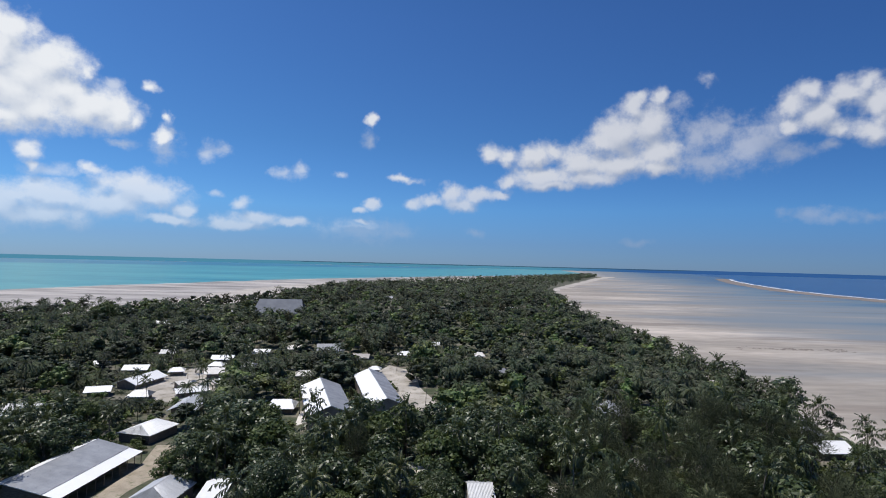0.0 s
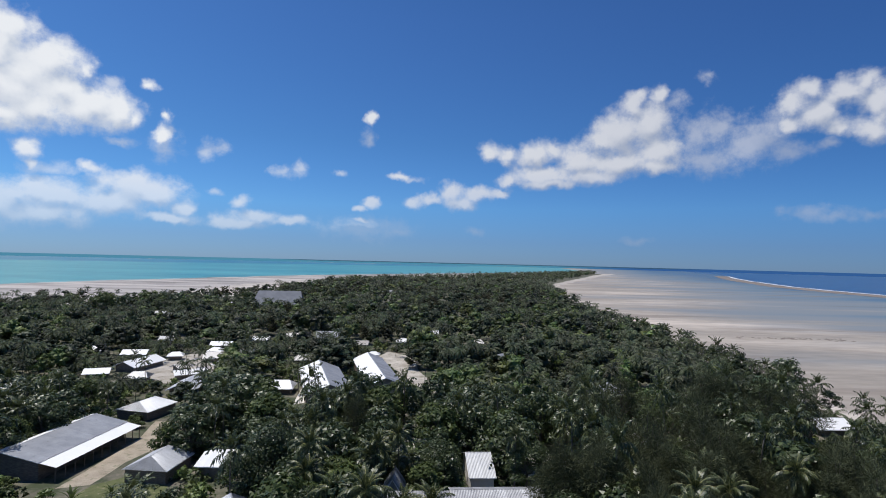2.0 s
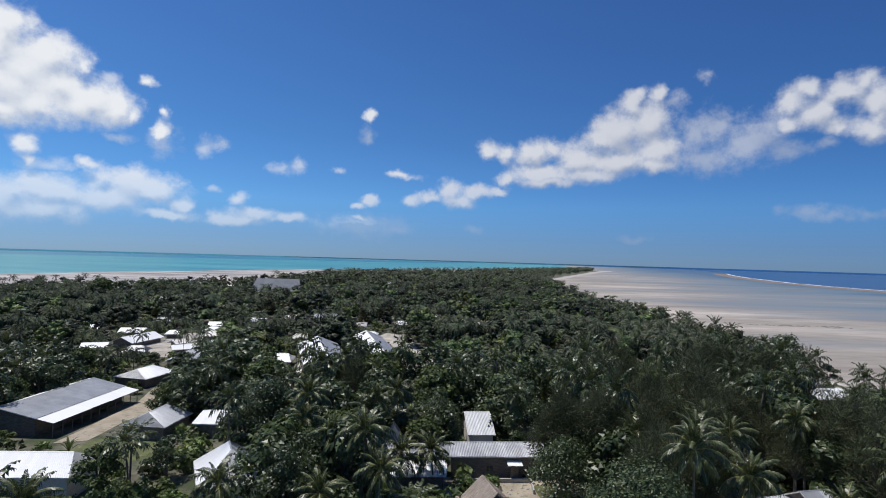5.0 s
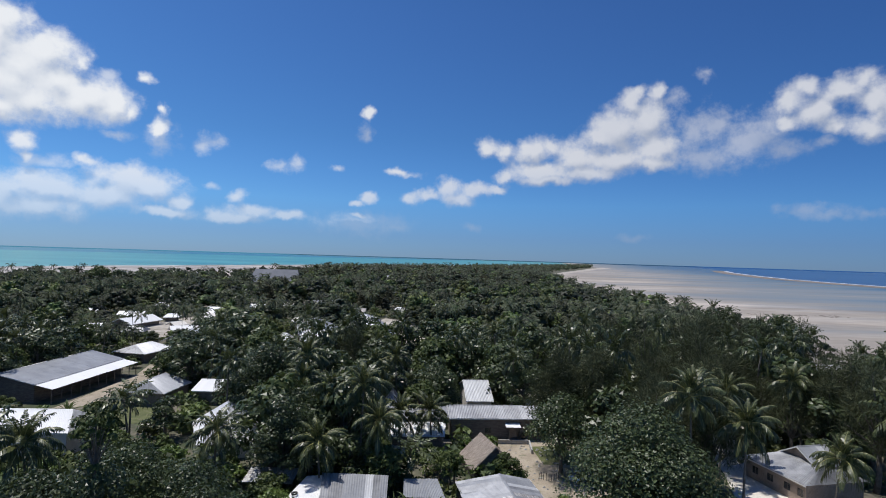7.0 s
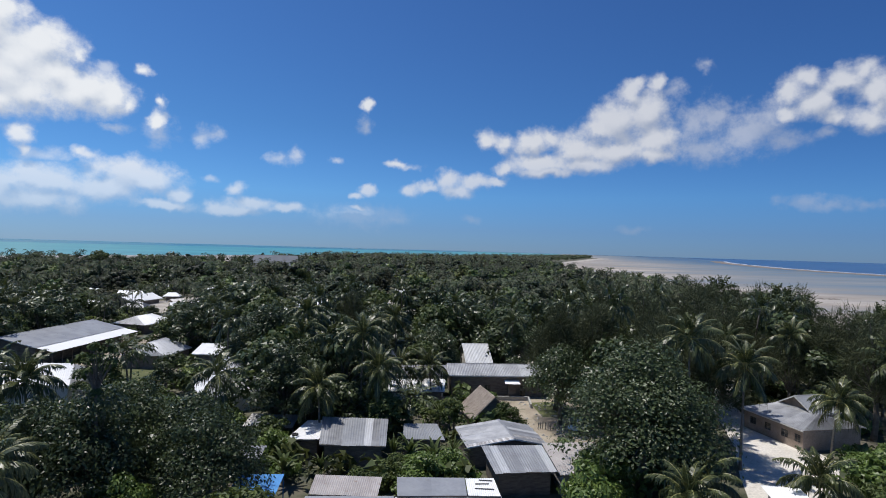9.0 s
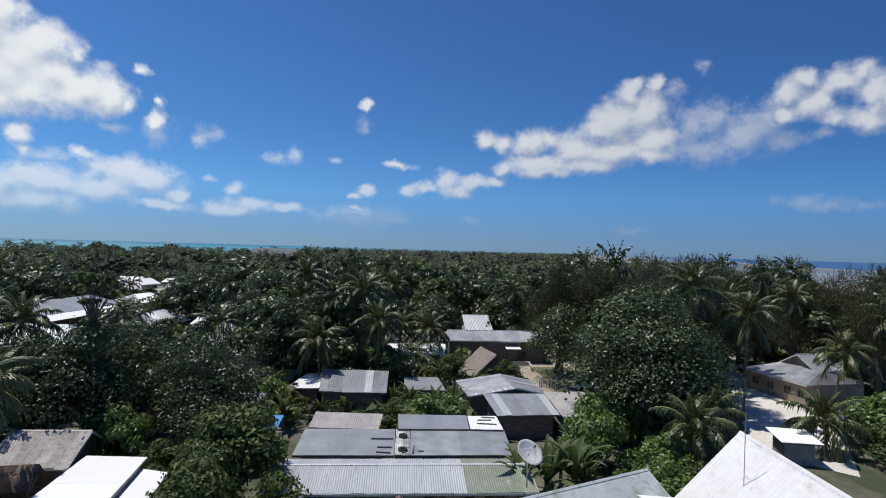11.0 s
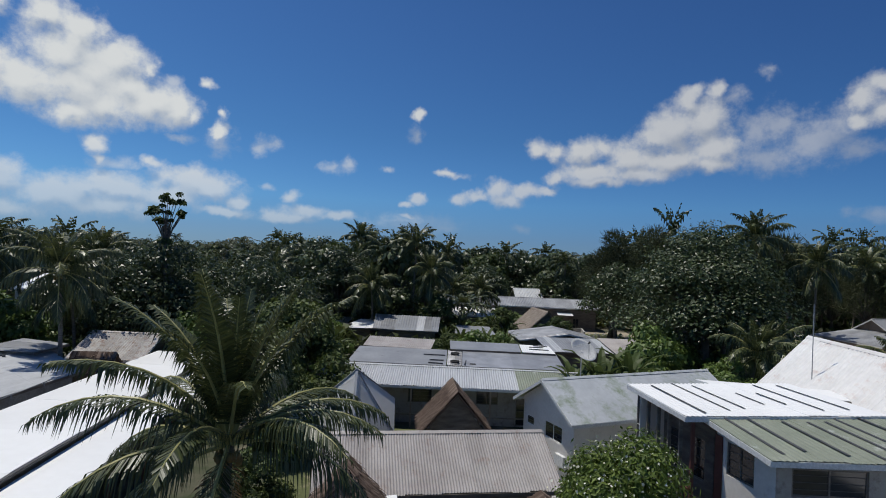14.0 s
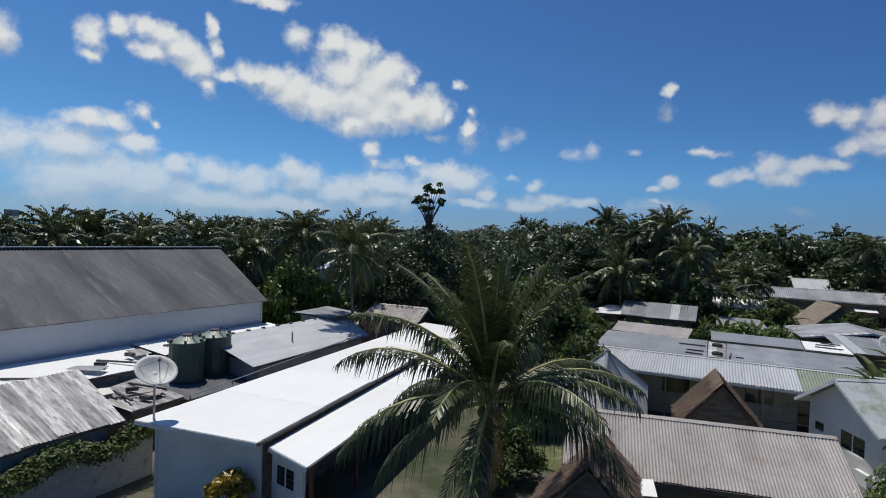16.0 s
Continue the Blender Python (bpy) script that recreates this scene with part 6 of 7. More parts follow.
def palm(x, y, height, lean=0.6, turn=0.0, scale=1.0, fronds=22, fine=False, seed=1, label="tall coconut palm with green fronds", nuts=6):
    """A palm whose fronds are parts of their own."""
    d = thing("coconut_palm", label, "palm", x, y, 0, turn, "coconut palms")
    part("trunk", palm_trunk(height, lean), "trunk", d, smooth=True)
    for kind, a, s in palm_frond_set(fronds, seed, 6.3 if fine else 6.6):
        me = (FINE_FRONDS if fine else MID_FRONDS)[kind]
        part("frond", me, "frond", d, m=Matrix.Translation((lean, 0, height + 0.2)) @ pose(0, 0, 0, 0, 0, a) @ Matrix.Scale(s * scale, 4))
    if fine:
        for k in range(2):
            part("frond", OLD_FROND, "leaf_dry", d, "dry brown hanging frond", m=Matrix.Translation((lean, 0, height + 0.1)) @ pose(0, 0, 0, 0, 0, 70 + 130 * k))
    rr = random.Random(seed + 5)
    for k in range(nuts):
        a = 2 * math.pi * k / nuts + rr.uniform(-0.3, 0.3)
        part("coconut", NUT, "nut", d, m=pose(lean + 0.3 * math.cos(a), 0.3 * math.sin(a), height - rr.uniform(0.05, 0.35)))
    return d


nut = Build()
nut.tube([(0, 0, -0.15), (0, 0, -0.12), (0, 0, 0), (0, 0, 0.12), (0, 0, 0.15)], [0.02, 0.09, 0.13, 0.09, 0.02], 8)
NUT = nut.mesh("coconut", "nut", True)


def leaf_cloud(lumps, count, size, seed, long=1.7, hang=0.2, inner=0.25, loose=0.42, single=False):
    """Leaves as folded blades (or single ones) set over and inside a number of lumps (x, y, z, r)."""
    g = np.random.default_rng(seed)
    w = np.array([l[3] ** 2 for l in lumps])
    pick = g.choice(len(lumps), count, p=w / w.sum())
    L = np.array(lumps)[pick]
    d = g.normal(size=(count, 3))
    d /= np.linalg.norm(d, axis=1)[:, None]
    d[:, 2] = np.where(d[:, 2] < -0.3, -d[:, 2] * 0.6, d[:, 2])
    rad = L[:, 3] * (1 - inner * g.random(count) ** 1.5 + 0.12 * g.normal(size=count))
    c = L[:, :3] + d * rad[:, None] * np.array([1, 1, 0.8])
    nrm = d + g.normal(size=(count, 3)) * loose + np.array([0, 0, 0.25])
    nrm /= np.linalg.norm(nrm, axis=1)[:, None]
    ax = np.cross(nrm, g.normal(size=(count, 3)))
    ax[:, 2] -= hang
    ax -= nrm * (ax * nrm).sum(1)[:, None]
    ax /= np.linalg.norm(ax, axis=1)[:, None] + 1e-9
    bx = np.cross(nrm, ax)
    s = size * g.uniform(0.65, 1.3, count)[:, None]
    a0, a1 = c - ax * s * long / 2, c + ax * s * long / 2
    fold = nrm * s * 0.12
    b0, b1 = c - bx * s * 0.5 + fold, c + bx * s * 0.5 + fold
    if single:
        return np.stack([b0 - ax * s * long * 0.3, b1 - ax * s * long * 0.3, a1], 1).reshape(-1, 3), np.arange(count * 3).reshape(-1, 3)
    v = np.stack([a0, b0, a1, b1], 1).reshape(-1, 3)
    n = np.arange(count)[:, None] * 4
    f = np.concatenate([n + [0, 1, 2], n + [0, 2, 3]], 0)
    return v, f


def needle_cloud(lumps, count, length, width, seed):
    """Thin hanging needle bunches of an ironwood tree."""
    g = np.random.default_rng(seed)
    w = np.array([l[3] ** 2 for l in lumps])
    pick = g.choice(len(lumps), count, p=w / w.sum())
    L = np.array(lumps)[pick]
    d = g.normal(size=(count, 3))
    d /= np.linalg.norm(d, axis=1)[:, None]
    c = L[:, :3] + d * (L[:, 3] * g.random(count) ** 0.45)[:, None]
    ax = d * 0.9 + np.array([0, 0, 0.35]) + g.normal(size=(count, 3)) * 0.5
    ax /= np.linalg.norm(ax, axis=1)[:, None]
    bx = np.cross(ax, g.normal(size=(count, 3)))
    bx /= np.linalg.norm(bx, axis=1)[:, None]
    s = length * g.uniform(0.6, 1.3, count)[:, None]
    v = np.stack([c - bx * width, c + bx * width, c + ax * s], 1).reshape(-1, 3)
    return v, np.arange(count * 3).reshape(-1, 3)


def np_mesh(name, v, f, mat):
    me = bpy.data.meshes.new(name)
    me.from_pydata(v.tolist(), [], f.tolist())
    me.materials.append(M[mat])
    return me


def crown_lumps(seed, height, radius, count=14, low=0.35, flat=0.75):
    r = random.Random(seed)
    out = []
    for k in range(count):
        a = 2.399 * k + r.uniform(-0.4, 0.4)
        q = math.sqrt((k + 0.5) / count)
        rr = radius * q * r.uniform(0.75, 1.0) * 0.78
        z = height * (low + (1 - low) * (1 - q * q * flat) * r.uniform(0.75, 1.02)) - radius * 0.25
        out.append((rr * math.cos(a), rr * math.sin(a), z, radius * r.uniform(0.26, 0.42)))
    return out


def limbs(lumps, height, base=0.28, fork=0.3):
    b = Build()
    top = (0.1 * height * 0.2, 0, height * fork)
    b.tube([(0, 0, 0), (0.03 * height, 0, height * fork * 0.5), top], [base * 1.3, base, base * 0.85], 9)
    for x, y, z, r in lumps:
        m = (x * 0.45 + top[0] * 0.5, y * 0.45, top[2] + (z - top[2]) * 0.55)
        b.tube([top, m, (x, y, z)], [base * 0.45, base * 0.28, base * 0.1], 5, False)
    return b


TREES = {}


def tree_kind(key, name, label, category, height, radius, count, size, mat, seed, lumps=None, needles=0, nlump=14, low=0.35, group="", base=0.28, fork=0.3, flowers=0, long=1.7, flat=0.75, single=False):
    """Builds one tree of a kind below the ground, to be copied to its places."""
    lumps = lumps or crown_lumps(seed, height, radius, nlump, low, flat)
    d = thing(name, label, category, 0, 0, -400, 0, group)
    part("trunk", limbs(lumps, height, base, fork), "bark", d, smooth=True)
    v, f = needle_cloud(lumps, count, size, 0.038, seed) if needles else leaf_cloud(lumps, count, size, seed, long, single=single)
    part("crown", np_mesh("crown", v, f, mat), mat, d)
    if flowers:
        v, f = leaf_cloud([(l[0], l[1], l[2] + 0.05, l[3] * 1.06) for l in lumps], flowers, 0.075, seed + 3, 1.0, 0, 0.05)
        part("blossom", np_mesh("blossom", v, f, "petal"), "petal", d, "white blossom clusters")
    TREES[key] = (d, height)
    return d


def plant(key, x, y, height, turn=None, squash=1.0, label=""):
    d, h = TREES[key]
    s = height / h
    c = copy_thing(d, pose(x, y, 0, 0, 0, random.uniform(0, 360) if turn is None else turn) @ Matrix.Diagonal((s * squash, s * squash, s, 1)))
    if label:
        c["label"] = label
    return c


B_LABEL = "broad breadfruit tree with glossy dark leaves"
for k in range(3):
    tree_kind(f"bread{k}", "breadfruit_tree", B_LABEL, "tree", 13, 5.6 + 0.5 * k, 10500, 0.235, "leaf_bread", 11 + k, nlump=24 + 3 * k, low=0.25, group="breadfruit trees", single=True)
for k in range(3):
    tree_kind(f"mid{k}", "broadleaf_tree", "leafy green broadleaf tree among houses", "tree", 10, 3.7 + 0.5 * k, 1500, 0.38, ("leaf_mid", "leaf_bread", "leaf_bread")[k], 31 + k, nlump=12, low=0.25, group="broadleaf trees", single=True)
for k in range(2):
    tree_kind(f"iron{k}", "ironwood_tree", "feathery dark ironwood tree with drooping needles", "tree", 15, 4.0, 8500, 0.75, "leaf_pine", 51 + k, needles=1, nlump=26, low=0.22, group="ironwood trees", flat=0.55)
for k in range(2):
    tree_kind(f"ironm{k}", "ironwood_tree", "feathery dark ironwood tree with drooping needles", "tree", 15, 4.4, 3000, 1.05, "leaf_pine", 57 + k, needles=1, nlump=22, low=0.2, group="ironwood trees", flat=0.55)
for k in range(2):
    tree_kind(f"bush{k}", "bush", "round light green garden bush", "bush", 3.4, 2.3, 4200, 0.15, ("leaf_bush", "leaf_mid")[k], 61 + k, nlump=12, low=0.1, group="bushes", base=0.08, fork=0.1, single=True)
for k in range(2):
    tree_kind(f"shrub{k}", "bush", "low green bush under the trees", "bush", 3.4, 2.3, 520, 0.36, ("leaf_mid", "leaf_bush")[k], 65 + k, nlump=9, low=0.1, group="bushes", base=0.08, fork=0.1, single=True)
tree_kind("great", "breadfruit_tree", "great breadfruit tree with countless glossy leaves beside the sheds", "tree", 13, 6.4, 23000, 0.15, "leaf_bread", 17, nlump=46, low=0.3, group="breadfruit trees", flat=0.85)
tree_kind("frangipani", "frangipani_tree", "frangipani tree covered in white blossom", "tree", 6.4, 2.7, 19000, 0.064, "leaf_frangi", 71, nlump=24, low=0.2, base=0.14, flowers=1700, long=2.9)
tree_kind("croton", "croton_bush", "yellow-leaved croton bush by a wall", "bush", 1.9, 0.95, 700, 0.13, "leaf_croton", 73, nlump=9, low=0.15, base=0.05, fork=0.1, long=2.4)
tree_kind("round", "broadleaf_tree", "dense round dark-leaved tree between roofs", "tree", 9.6, 4.2, 5200, 0.27, "leaf_mid", 75, nlump=22, low=0.22, flat=0.6)
tuft = random.Random(12)
tall_lumps = []
for cx, cy, cz, cr, many in ((0.4, 0.1, 16.6, 1.0, 9), (-1.1, 0.0, 15.6, 0.8, 7), (1.4, 0.2, 15.4, 0.7, 6), (-0.2, 0.2, 14.4, 0.6, 4), (0.3, 0.0, 12.6, 0.5, 3)):
    for _ in range(many):
        tall_lumps.append((cx + tuft.gauss(0, cr * 0.5), cy + tuft.gauss(0, cr * 0.5), cz + tuft.gauss(0, cr * 0.45), tuft.uniform(0.22, 0.5)))
tree_kind("talltop", "broadleaf_tree", "slender tree with a high isolated tuft of leaves", "tree", 17.5, 3, 1000, 0.26, "leaf_mid", 77, lumps=tall_lumps, base=0.16, fork=0.7)


def strap_plant(key, name, label, category, leaves, length, wide, mat, seed, rise_deg=(25, 80)):
    """A rosette of long arching leaves: banana or pandanus."""
    d = thing(name, label, category, 0, 0, -400, 0, "garden plants")
    r = random.Random(seed)
    stem = 1.6
    part("stem", Build().tube([(0, 0, 0), (0, 0, stem)], [0.14, 0.1], 8), "trunk", d)
    for k in range(leaves):
        a = radians(137.5 * k)
        e, ln = radians(r.uniform(*rise_deg)), length * r.uniform(0.75, 1.15)
        out = Vector((math.cos(a), math.sin(a), 0))
        side = Vector((-math.sin(a), math.cos(a), 0))
        p, b = Vector((0, 0, stem)), Build()
        for i in range(7):
            s = i / 6
            w = wide * math.sin(math.pi * (0.12 + 0.86 * s)) * 0.5
            b.v += [tuple(p - side * w + Vector((0, 0, w * 0.5))), tuple(p), tuple(p + side * w + Vector((0, 0, w * 0.5)))]
            ang = e - 1.5 * s * s
            p = p + (out * math.cos(ang) + Vector((0, 0, 1)) * math.sin(ang)) * ln / 6
        for i in range(6):
            b.f += [(3 * i, 3 * i + 1, 3 * i + 4, 3 * i + 3), (3 * i + 1, 3 * i + 2, 3 * i + 5, 3 * i + 4)]
        part("leaf", b, mat, d)
    TREES[key] = (d, 4.0)
    return d


strap_plant("banana", "banana_plant", "banana plant with long arching leaves", "plant", 13, 2.6, 0.42, "leaf_mid", 5)
strap_plant("pandanus", "pandanus_plant", "pandanus with stiff strap leaves", "plant", 30, 2.3, 0.16, "leaf_mid", 6, (5, 85))

# the plants that stand out, by place and height
palm(-7.0, 16.8, 6.0, 0.12, 40, 1.05, 32, True, 3, "large coconut palm with arching fronds beside a white roof", 9)
for x, y, h, k in ((-5.2, 91.5, 6.2, 1), (0.2, 93.2, 6.0, 2), (-43.7, 61.5, 10.4, 3), (-15, 84, 11.6, 4), (-10, 80, 13.2, 5), (-7, 75, 9.6, 6), (-14, 72, 7.6, 7), (-21, 93, 11, 8), (52.6, 71.6, 7.8, 9), (38.8, 68.2, 12.6, 10), (32.6, 69.0, 15.6, 11), (38.6, 80.6, 14.2, 12), (23.2, 49.8, 4.6, 14), (26.5, 53.5, 4.2, 15), (41.0, 57.0, 3.0, 16)):
    palm(x, y, h, 0.3 + 0.12 * (k % 5), 73 * k, 0.92 + 0.02 * (k % 6), 26, False, k)
for x, y, h, k in ((-68, 32, 12, 21), (-75, 40, 12, 22), (-83, 46, 12, 23), (-68, 43, 11.6, 24), (-56, 42, 11.2, 25), (-42, 44, 12.6, 26), (-30, 38.5, 9.6, 27), (-46, 41, 10.4, 28), (-22.5, 97, 14.2, 29), (-27, 70, 9.4, 30), (-11, 105, 11.6, 31), (-7, 110, 12, 32), (-52, 46, 10, 36), (-60, 38, 10.4, 37), (-36, 47.5, 9, 38), (44, 84, 13, 39), (60, 92, 13, 40), (47, 95, 12, 41)):
    palm(x, y, h - (1.8 if x < -34 else 0), 0.3 + 0.12 * (k % 5), 73 * k, 0.9 + 0.02 * (k % 6), 24, False, k)
for x, y, h, k in ((27, 64, 14, 1), (-24, 57, 12.2, 1), (-31, 59, 12.4, 2), (-44, 53, 8.0, 0), (-20, 52.5, 11.2, 2), (-19.5, 75.5, 13.0, 0), (-32, 107, 16.4, 1), (19.0, 113, 13.0, 0), (0.8, 113, 11.5, 1), (-19, 84, 13, 2), (-37, 53, 12.2, 1), (-33, 54, 10.4, 2), (20, 84, 13.4, 1)):
    plant(f"bread{k}", x, y, h)
for x, y, h in ((21, 92, 18), (27, 90, 18.6), (33, 86, 17), (37, 74, 17.2), (45, 79 + 11, 17.6), (41, 95, 16.5), (30, 98, 17), (52, 98, 16), (58, 104, 16), (30, 78, 14.5), (34, 106, 17), (64, 88, 15), (66, 76, 14), (70, 98, 15)):
    plant(f"iron{int(x) % 2}", x, y, h, squash=1.15)
plant("great", 23.6, 61.0, 17.2, squash=1.2)
plant("talltop", -30.5, 51, 17.2, 0)
plant("bread2", -31.2, 51.6, 13.4, squash=0.9)
plant("round", -12.5, 33.2, 8.2, 0, 0.8)
plant("round", -13.4, 40.2, 9.8, 100)
plant("round", -14.0, 37.2, 8.0, 200, 0.9)
plant("frangipani", 4.9, 17.6, 8.0, 0, 0.9)
plant("croton", -16.9, 14.9, 2.5, 0)
for x, y, h, k, q in ((19.0, 60.0, 6.2, 0, 1.0), (15.6, 51.0, 7.4, 0, 0.85), (20.8, 48.6, 5.0, 0, 1.0), (-10.4, 31.4, 4.0, 0, 0.8), (-41, 41.6, 9.4, 0, 0.62), (18.4, 43.2, 4.6, 0, 1.1), (15.5, 42.0, 4.0, 0, 1.1), (-0.5, 60.4, 4.6, 0, 1.3), (2.2, 61.5, 4.2, 0, 1.2), (-3.4, 60.8, 3.8, 1, 1.2), (11.0, 80.6, 4.3, 1, 1.15), (-18.5, 67.0, 4.4, 0, 1.1), (-19.8, 70.0, 4.8, 1, 1.2), (-29.0, 52.0, 6.0, 0, 0.9), (-15.4, 50.6, 4.0, 0, 1.1), (-6.8, 58.2, 3.2, 1, 1.2), (22.5, 45.8, 3.4, 1, 1.2), (48.6, 59.5, 6.4, 0, 1.2), (52.0, 62.0, 5.2, 0, 1.2), (47.0, 54.0, 5.6, 1, 1.2), (-25.6, 48.6, 6.4, 0, 0.75), (-21.8, 47.0, 3.6, 1, 1.2), (5.8, 28.4, 2.4, 0, 0.8), (18.8, 24.6, 5.8, 0, 0.5), (-9.6, 24.5, 3.2, 1, 1.0), (-9.0, 36.6, 5.6, 1, 0.9), (-40.5, 46.5, 7.0, 0, 1.1), (-46, 48, 7.5, 0, 1.1), (-52, 50, 7, 1, 1.1)):
    plant(f"bush{k}", x, y, h, squash=q)
for x, y, h, key in ((9.4, 42.6, 6.2, "banana"), (11.6, 43.4, 6.4, "banana"), (7.6, 42.8, 5.4, "banana"), (11.2, 45.8, 5.4, "banana"), (10.4, 47.6, 4.6, "pandanus"), (12.6, 44.2, 4.4, "pandanus"), (8.6, 46.6, 4.2, "banana"), (13.2, 48.4, 4.6, "banana"), (-2.0, 66.0, 4.4, "banana"), (0.8, 64.6, 4.4, "banana"), (-4.0, 66.4, 4.6, "pandanus"), (3.2, 66.5, 4.6, "pandanus"), (-3.0, 79.0, 5.0, "banana"), (1.6, 80.5, 5.2, "pandanus"), (3.6, 78.0, 4.8, "banana"), (-15.5, 60.5, 4.4, "banana"), (-11.5, 61.2, 4.0, "pandanus"), (-27, 60, 4.4, "banana"), (-60.5, 104, 4.6, "pandanus"), (-66, 101, 4.6, "banana")):
    plant(key, x, y, h)
vines = Build()
lumps = [(-22.7 - 0.07 * (y - 2), y, 1.85 + 0.25 * math.sin(y * 1.7), 0.7) for y in np.arange(2.5, 16.2, 0.45)]
v, f = leaf_cloud(lumps, 8000, 0.12, 91, 1.6, 0.4)
lone("creeper", np_mesh("creeper", v, f, "leaf_mid"), "leaf_mid", "green creeper spilling over a garden wall", "creeper", kind="stuff")

# ---- woods: the nearer trees stand one by one, the far ones are one wood ----
HOUSES = [(ob.matrix_basis.translation.x, ob.matrix_basis.translation.y, ob) for ob in scene.objects if ob.parent is None and ob.get("category") in ("house", "hall", "shed", "hut", "chapel", "annex", "meeting house", "pavilion", "tarpaulin")]
FOOT = []
for hx, hy, ob in HOUSES:
    xs, ys = [], []
    for c in ob.children:
        if c.type == "MESH":
            for corner in c.bound_box:
                w = c.matrix_basis @ Vector(corner)
                xs.append(w.x)
                ys.append(w.y)
    if xs:
        a = ob.matrix_basis.to_euler().z
        FOOT.append((hx, hy, math.cos(a), math.sin(a), min(xs), max(xs), min(ys), max(ys)))
OPEN = [(34, 54, 52, 98), (12, 27, 75, 99), (-79, -66, 108, 156), (-70, -52, 97, 113), (-120, -84, 198, 262), (-18, 0, 184, 234), (-28, -13, 236, 280), (-50, -42, 176, 216), (18, 28, 120, 138), (-12, -2, 134, 146), (-13, 10, 26, 40)]

LOW = [(-120, -57, 8, 62, 11.0), (-140, -80, 180, 285, 6.0), (-84, -48, 60, 84, 5.0), (-47, -26, 63, 83, 7.0), (-76, -44, 95, 114, 3.4), (-54, -38, 98, 116, 4.5), (34, 60, 50, 88, 3.0), (-100, -72, 142, 156, 4.0), (-100, -76, 90, 112, 6.0), (2, 18, 104, 110, 4.0), (-30, -14, 62, 80, 7.5), (96, 122, 132, 162, 3.5), (75, 122, 104, 132, 7.5)]


def room(x, y, r):
    """How high a tree may stand here: none on houses, lanes and yards, low ones in front of them."""
    top = 30.0
    for hx, hy, c, s, x0, x1, y0, y1 in FOOT:
        dx, dy = x - hx, y - hy
        if dx * dx + dy * dy > 100 * 100:
            continue
        u, v = c * dx + s * dy, c * dy - s * dx
        gap = math.hypot(max(x0 - u, 0, u - x1), max(y0 - v, 0, v - y1))
        if gap < r * 0.5:
            return 0
        # only low growth in the yard on the south side
        for back in (4, 9, 15, 22, 30):
            u2, v2 = c * dx + s * (dy + back), c * (dy + back) - s * dx
            if x0 - 3 < u2 < x1 + 3 and y0 - 1 < v2 < y1 + 1:
                top = min(top, 2.4 + back * min(0.25, 38.0 / max(hy, 1.0)))
                break
    for x0, x1, y0, y1, most in LOW:
        if x0 < x < x1 and y0 < y < y1:
            top = min(top, most)
    for x0, x1, y0, y1 in OPEN:
        if x0 - r * 0.3 < x < x1 + r * 0.3 and y0 - r * 0.3 < y < y1 + r * 0.3:
            return 0
        if x0 < x < x1 and y0 - 30 < y < y0:
            top = min(top, 2.5 + (y0 - y) * 0.25)
    return top


def edge_right(y):
    return float(np.interp(y, [0, 150, 190, 250, 320, 400, 520, 800, 1140, 1250, 1480, 1900, 2350, 2750], [122, 125, 123, 123, 127, 134, 143, 173, 219, 244, 322, 470, 630, 780]))


def edge_left(y):
    return float(np.interp(y, [0, 300, 430, 465, 520, 670, 850, 1150, 1500, 2050, 2650, 2900], [-700, -640, -480, -360, -288, -232, -220, -195, -55, 255, 605, 755]))


rng = random.Random(7)
taken = {}


def free(x, y, gap):
    if gap <= 0:
        return True
    cell = 6
    i, j = int(x // cell), int(y // cell)
    for di in (-1, 0, 1):
        for dj in (-1, 0, 1):
            for px_, py_ in taken.get((i + di, j + dj), ()):
                if (px_ - x) ** 2 + (py_ - y) ** 2 < gap * gap:
                    return False
    taken.setdefault((i, j), []).append((x, y))
    return True


def patch(x, y, z, size=45.0):
    """Slow change from place to place, about -0.8 to 0.8."""
    return noise.noise(Vector((x / size, y / size, z)))


PALM_PROTO = []
for k in range(4):
    d = thing("coconut_palm", "coconut palm in the village woods", "palm", 0, 0, -400, 0, "coconut palms")
    hgt = (8.5, 11, 13, 10)[k]
    part("trunk", palm_trunk(hgt, 0.5 + 0.35 * k), "trunk", d, smooth=True)
    crown = Build()
    for kind, a, s in palm_frond_set(20, 40 + k):
        s_, bd, dr = FROND_KINDS[kind]
        me = [frond_mesh("f", 4.3, s_, bd, 7, 1.2, 0.4 + dr * 1.5, stalk=False, wide=0.23)][0]
        mt = pose(0, 0, 0, 0, 0, a) @ Matrix.Scale(s, 4)
        crown.add([mt @ v.co for v in me.vertices], [tuple(p.vertices) for p in me.polygons])
    part("crown", crown, "frond", d, m=Matrix.Translation((0.5 + 0.35 * k, 0, hgt + 0.2)))
    TREES[f"palm{k}"] = (d, hgt + 1.6)
    PALM_PROTO.append(d)

